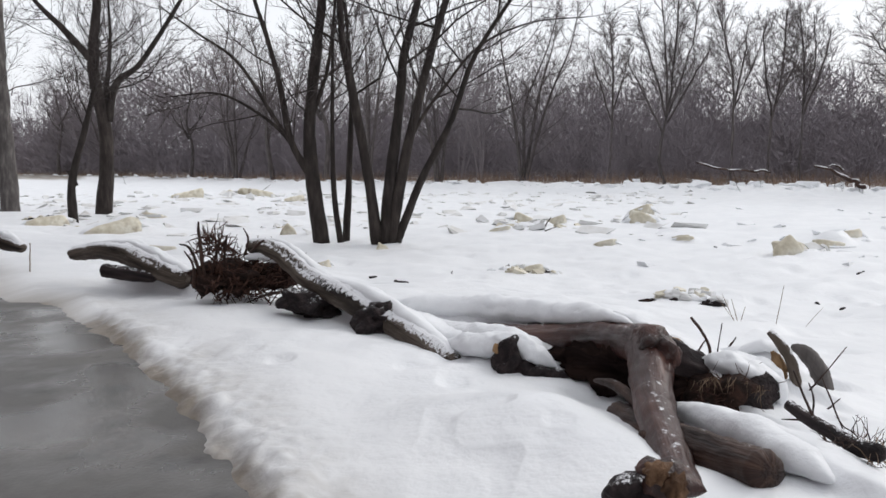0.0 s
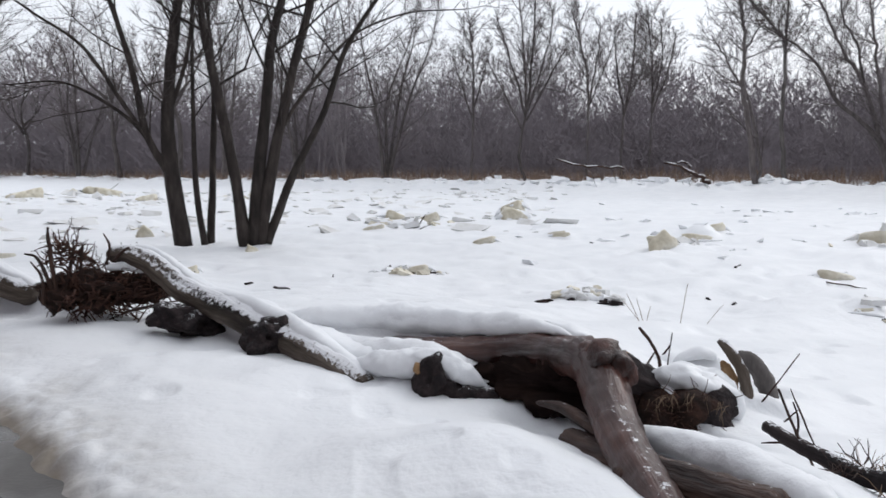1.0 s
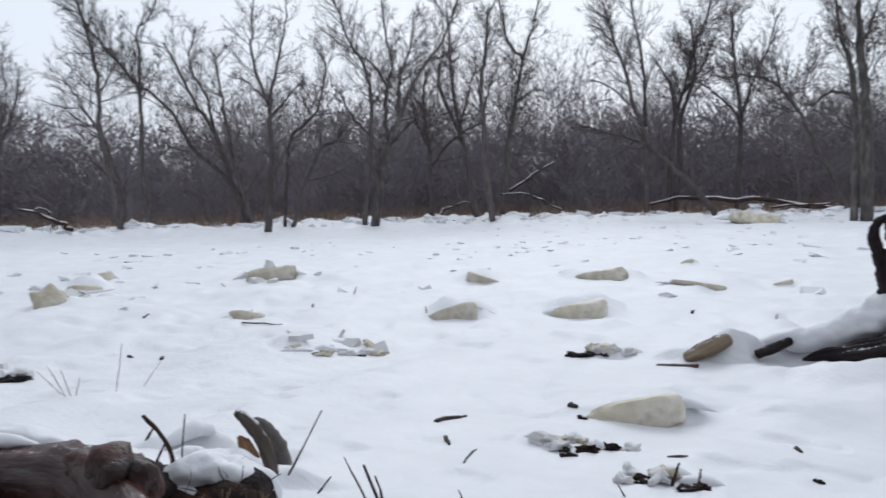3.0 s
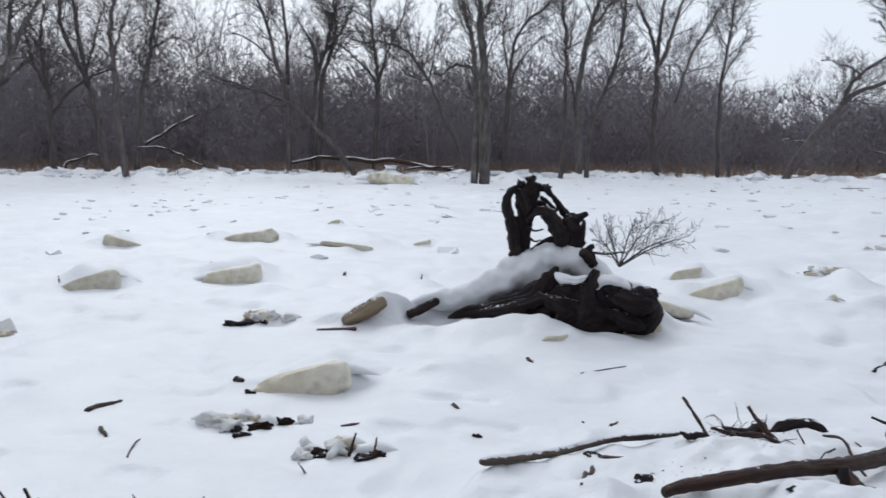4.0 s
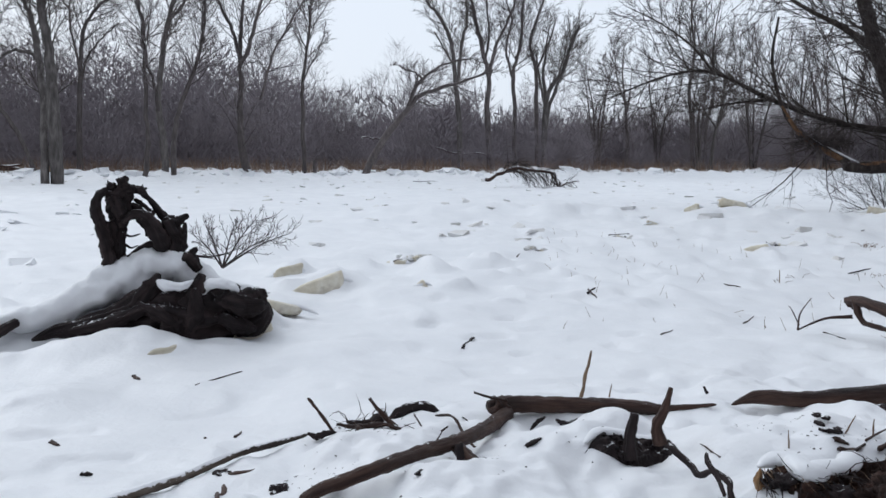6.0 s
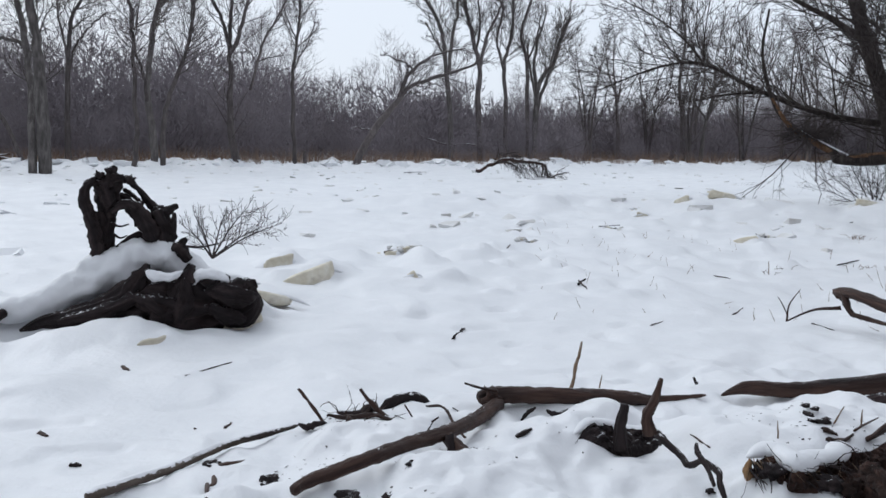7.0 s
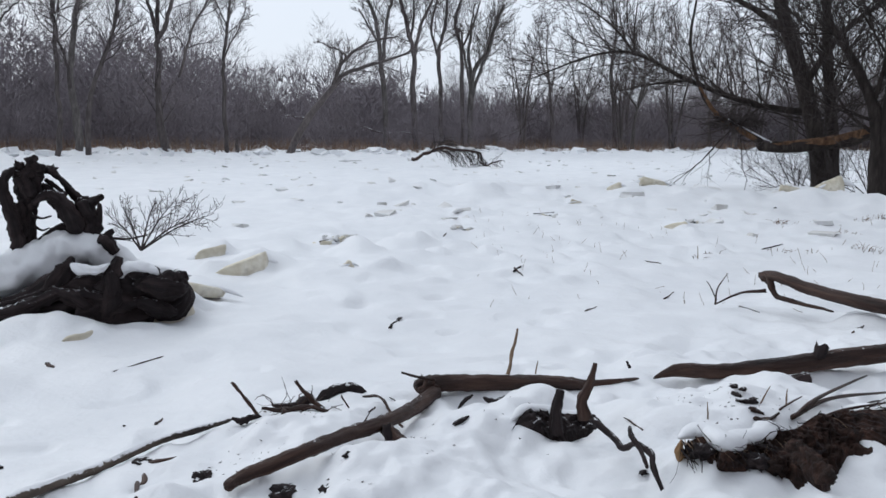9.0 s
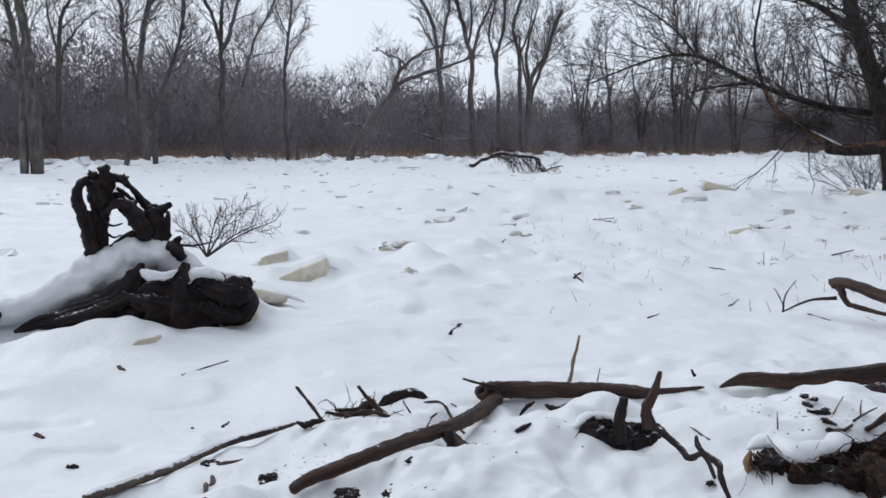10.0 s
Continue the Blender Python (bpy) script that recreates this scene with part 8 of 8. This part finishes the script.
# ---- sticks and stalks in the snow ----
def stick(a, b, r, mat, name="stick"):
    """A thin piece of wood; it lies on the snow, or stands in it on its first end."""
    up = abs(b[2] - a[2]) > 0.06
    if up:
        dz = ground_z(a[0], a[1]) - 0.03 - a[2]
        a, b = (a[0], a[1], a[2] + dz), (b[0], b[1], b[2] + dz)
    else:
        a, b = (a[0], a[1], ground_z(a[0], a[1]) + r * 0.3), (b[0], b[1], ground_z(b[0], b[1]) + r * 0.3)
    r = min(r, 0.012 + 0.1 * math.dist(a, b))
    rng = np.random.default_rng(int(abs(a[0] * 731 + b[1] * 137)))
    p, q, l = np.array(a), np.array(b), math.dist(a, b)
    k = min((0.006 if up else 0.02) * l, 0.01)
    pts = [a] + [tuple(p + (q - p) * f + rng.normal(size=3) * k * [1, 1, 0.5]) for f in (0.3, 0.55, 0.8)] + [b]
    ob = wood(name, pts, [r, r * 0.9, r * 0.85, r * 0.7, r * 0.5], mat, None, sides=6, rough=0.3, steps=3)
    what = "dry tan stalk" if mat is STALK else "dark wet stick"
    return tagged(ob, what + (" standing up out of the snow" if up else " lying on the snow"), "stick", "sticks in the snow")


stick((-0.96, 6.06, -0.17), (-0.64, 6.39, -0.17), 0.006, WOOD_BROWN)
stick((-1.47, 6.55, -0.22), (-1.42, 6.46, -0.22), 0.015, WOOD_BROWN)
stick((-1.65, 4.87, -0.15), (-1.59, 4.78, -0.14), 0.015, WOOD_BROWN)
stick((-0.80, 4.83, -0.18), (-0.79, 4.83, -0.14), 0.008, WOOD_BROWN)
stick((-0.62, 4.71, -0.12), (-0.59, 4.85, -0.14), 0.010, WOOD_BROWN)
stick((0.70, 4.11, 0.03), (0.65, 4.36, 0.03), 0.006, WOOD_BROWN)
stick((0.37, 3.86, 0.04), (0.43, 3.85, 0.15), 0.005, WOOD_BROWN)
stick((1.58, 4.93, -0.10), (1.64, 4.91, 0.24), 0.013, STALK)
stick((1.78, 4.94, -0.11), (1.80, 4.93, 0.01), 0.005, STALK)
stick((2.35, 4.65, -0.09), (2.32, 4.67, -0.02), 0.012, WOOD_BLACK)
stick((1.59, 3.23, 0.17), (1.60, 3.42, 0.15), 0.005, WOOD_BROWN)
stick((0.81, 3.66, 0.12), (0.89, 3.69, 0.14), 0.014, WOOD_BLACK)
stick((1.85, 3.10, 0.22), (1.84, 3.10, 0.33), 0.004, STALK)
stick((2.20, 3.21, 0.22), (2.24, 3.18, 0.34), 0.005, STALK)
stick((2.34, 3.18, 0.21), (2.34, 3.18, 0.32), 0.005, STALK)
stick((2.04, 3.02, 0.23), (2.19, 3.07, 0.22), 0.010, WOOD_BROWN)
stick((2.14, 3.32, 0.27), (2.14, 3.26, 0.27), 0.015, WOOD_BLACK)
stick((2.10, 3.19, 0.26), (2.20, 3.21, 0.25), 0.015, WOOD_BLACK)
stick((2.05, 3.07, 0.26), (2.13, 3.08, 0.23), 0.015, WOOD_BROWN)
stick((3.82, 6.58, -0.15), (4.59, 7.47, -0.23), 0.012, WOOD_BLACK)
stick((4.43, 7.62, -0.23), (4.73, 7.91, -0.22), 0.010, WOOD_BROWN)
stick((3.25, 7.13, -0.19), (3.44, 7.26, -0.18), 0.008, WOOD_BROWN)
stick((4.74, 6.76, -0.15), (4.64, 6.32, -0.11), 0.008, WOOD_BROWN)
stick((3.44, 9.48, -0.14), (3.42, 9.16, -0.19), 0.012, WOOD_BROWN)
stick((1.31, 7.18, -0.26), (1.51, 7.58, -0.26), 0.020, WOOD_BLACK)
stick((8.22, 10.88, -0.22), (8.63, 10.92, -0.22), 0.012, WOOD_BLACK)
stick((6.60, 10.22, -0.24), (6.59, 10.23, -0.03), 0.008, STALK)
stick((4.61, 5.16, -0.02), (4.88, 5.33, -0.02), 0.012, WOOD_BROWN)
stick((0.90, 2.75, 0.12), (1.25, 2.99, 0.03), 0.008, WOOD_BROWN)
stick((6.76, 16.67, -0.22), (7.09, 16.34, -0.22), 0.020, WOOD_BLACK)
stick((12.00, 21.42, -0.22), (16.51, 27.40, -0.22), 0.020, WOOD_BROWN)
stick((3.71, 13.46, -0.22), (4.25, 14.69, -0.22), 0.012, WOOD_BROWN)
stick((5.53, 9.91, -0.20), (5.74, 9.81, -0.23), 0.010, WOOD_BROWN)
stick((2.25, 3.04, 0.20), (3.16, 3.66, 0.07), 0.012, WOOD_BROWN)
stick((2.26, 3.05, 0.21), (3.31, 3.56, 0.07), 0.008, WOOD_BROWN)
stick((12.47, 15.95, -0.22), (16.16, 19.61, -0.22), 0.012, WOOD_BROWN)
stick((8.21, 50.88, -0.22), (9.63, 50.87, -0.22), 0.020, WOOD_BROWN)
stick((-11.18, 5.87, -0.22), (-11.39, 6.06, -0.22), 0.021, WOOD_BLACK)
stick((-8.14, 4.40, -0.24), (-8.30, 4.51, -0.24), 0.021, WOOD_BLACK)
stick((-3.80, 4.01, -0.12), (-3.83, 4.37, -0.17), 0.021, WOOD_BROWN)
stick((-3.47, 3.72, -0.11), (-3.34, 3.61, -0.11), 0.015, WOOD_BROWN)
stick((-2.90, 3.22, -0.04), (-3.08, 3.56, -0.08), 0.006, WOOD_BROWN)
stick((-10.25, 8.26, -0.24), (-10.24, 8.28, -0.16), 0.021, WOOD_BROWN)
stick((-10.45, 9.34, -0.24), (-10.41, 9.39, -0.09), 0.010, WOOD_BROWN)
stick((-9.45, 6.37, -0.19), (-8.63, 6.41, -0.15), 0.012, WOOD_BROWN)
stick((-2.96, 2.20, 0.03), (-2.91, 2.27, 0.13), 0.006, WOOD_BROWN)
stick((-2.21, 2.43, 0.05), (-2.24, 2.40, 0.18), 0.005, WOOD_BROWN)
stick((-2.13, 2.65, 0.00), (-2.10, 2.67, 0.08), 0.005, WOOD_BROWN)
stick((-1.94, 3.32, -0.08), (-1.98, 3.29, 0.01), 0.005, WOOD_BROWN)
stick((-2.42, 2.10, 0.08), (-2.51, 2.00, 0.37), 0.005, WOOD_BROWN)
whip = empty("twig", "dark whip-like bent twig rising out of the snow", "twig")
for pts, r in (([(-3.11, 1.46, 0.55), (-3.10, 1.52, 0.47), (-3.10, 1.57, 0.37), (-3.10, 1.58, 0.24)], [0.008, 0.010, 0.010, 0.010]), ([(-3.11, 1.48, 0.30), (-3.11, 1.52, 0.37), (-3.11, 1.55, 0.42)], [0.006, 0.006, 0.004])):
    wood("stem", pts, r, WOOD_BROWN, whip, sides=7, rough=0.2)
for pts, r in (([(-3.10, 1.61, 0.20), (-3.10, 1.62, 0.36), (-3.10, 1.64, 0.52)], [0.004, 0.004, 0.003]), ([(-3.10, 2.11, 0.05), (-3.09, 2.23, 0.20), (-3.07, 2.36, 0.39)], [0.006, 0.005, 0.003])):
    tagged(wood("stick", pts, r, WOOD_BROWN, None, sides=6, rough=0.2), "thin brown stick slanting out of the snow", "stick", "sticks in the snow")
stick((-3.98, 1.91, 0.04), (-3.95, 1.97, 0.15), 0.008, WOOD_BROWN)
stick((-2.61, 3.76, -0.10), (-2.55, 3.83, -0.10), 0.020, WOOD_BLACK)
stick((-3.11, 4.76, -0.16), (-3.04, 4.75, -0.16), 0.022, WOOD_BLACK)
stick((-16.30, 5.02, -0.22), (-16.15, 5.02, -0.22), 0.022, WOOD_BLACK)
stick((-7.81, 8.32, -0.24), (-7.82, 8.31, -0.12), 0.010, WOOD_BROWN)
stick((-6.77, 2.77, -0.18), (-6.82, 2.64, 0.12), 0.004, STALK)
stick((-6.73, 2.79, -0.17), (-6.76, 2.72, 0.09), 0.004, STALK)
stick((-6.70, 2.80, -0.17), (-6.68, 2.84, 0.01), 0.004, STALK)
stick((-6.76, 3.18, -0.21), (-6.73, 3.24, 0.23), 0.004, STALK)
stick((-7.07, 3.58, -0.27), (-6.98, 3.74, -0.02), 0.003, STALK)
stick((-6.96, 2.83, -0.19), (-7.04, 2.64, 0.06), 0.003, STALK)
stick((-20.45, 1.50, -0.24), (-20.44, 1.73, 0.11), 0.020, WOOD_BROWN)
stick((-19.80, 1.54, -0.22), (-21.47, 2.03, -0.22), 0.020, WOOD_BROWN)
stick((-50.57, -15.49, -0.24), (-50.86, -14.51, 0.59), 0.020, WOOD_BROWN)
stick((-12.21, 0.38, -0.22), (-13.09, 0.49, -0.22), 0.020, WOOD_BROWN)
stick((-11.10, -0.45, -0.23), (-11.10, -0.43, -0.14), 0.012, WOOD_BROWN)
stick((-8.80, -6.05, 0.12), (-8.81, -6.03, 0.54), 0.010, STALK)
stick((-9.78, -1.54, -0.12), (-9.87, -1.46, -0.11), 0.024, WOOD_BLACK)
stick((-9.26, -1.11, -0.10), (-8.95, -0.90, -0.07), 0.021, WOOD_BLACK)
stick((-145.71, -68.95, 0.35), (-75.88, -35.66, -0.22), 0.021, WOOD_BROWN)
stick((-6.65, 1.49, -0.07), (-6.61, 1.54, -0.08), 0.021, WOOD_BROWN)
stick((-8.72, 4.33, -0.26), (-8.63, 4.33, -0.25), 0.022, WOOD_BLACK)
stick((-1.88, 3.65, -0.09), (-1.84, 3.67, 0.06), 0.010, WOOD_BROWN)
stick((-4.74, 10.26, -0.18), (-4.87, 10.61, -0.23), 0.021, WOOD_BROWN)
stick((-3.51, 9.90, -0.14), (-3.49, 9.90, -0.05), 0.012, WOOD_BROWN)
stick((-1.34, 4.22, -0.10), (-1.30, 4.21, -0.10), 0.022, WOOD_BLACK)
stick((-3.33, 4.99, -0.20), (-3.22, 4.91, -0.18), 0.025, WOOD_BLACK)
stick((-1.96, 6.30, -0.20), (-1.80, 5.88, -0.11), 0.024, WOOD_BLACK)
stick((3.39, 9.37, -0.18), (3.54, 9.51, -0.14), 0.020, WOOD_BLACK)
stick((-1.45, 6.49, -0.22), (-1.40, 6.41, -0.21), 0.015, WOOD_BROWN)
stick((-2.11, 4.11, -0.10), (-2.05, 4.22, -0.12), 0.010, WOOD_BROWN)
stick((-1.74, 3.65, -0.09), (-1.72, 3.66, 0.05), 0.008, WOOD_BROWN)
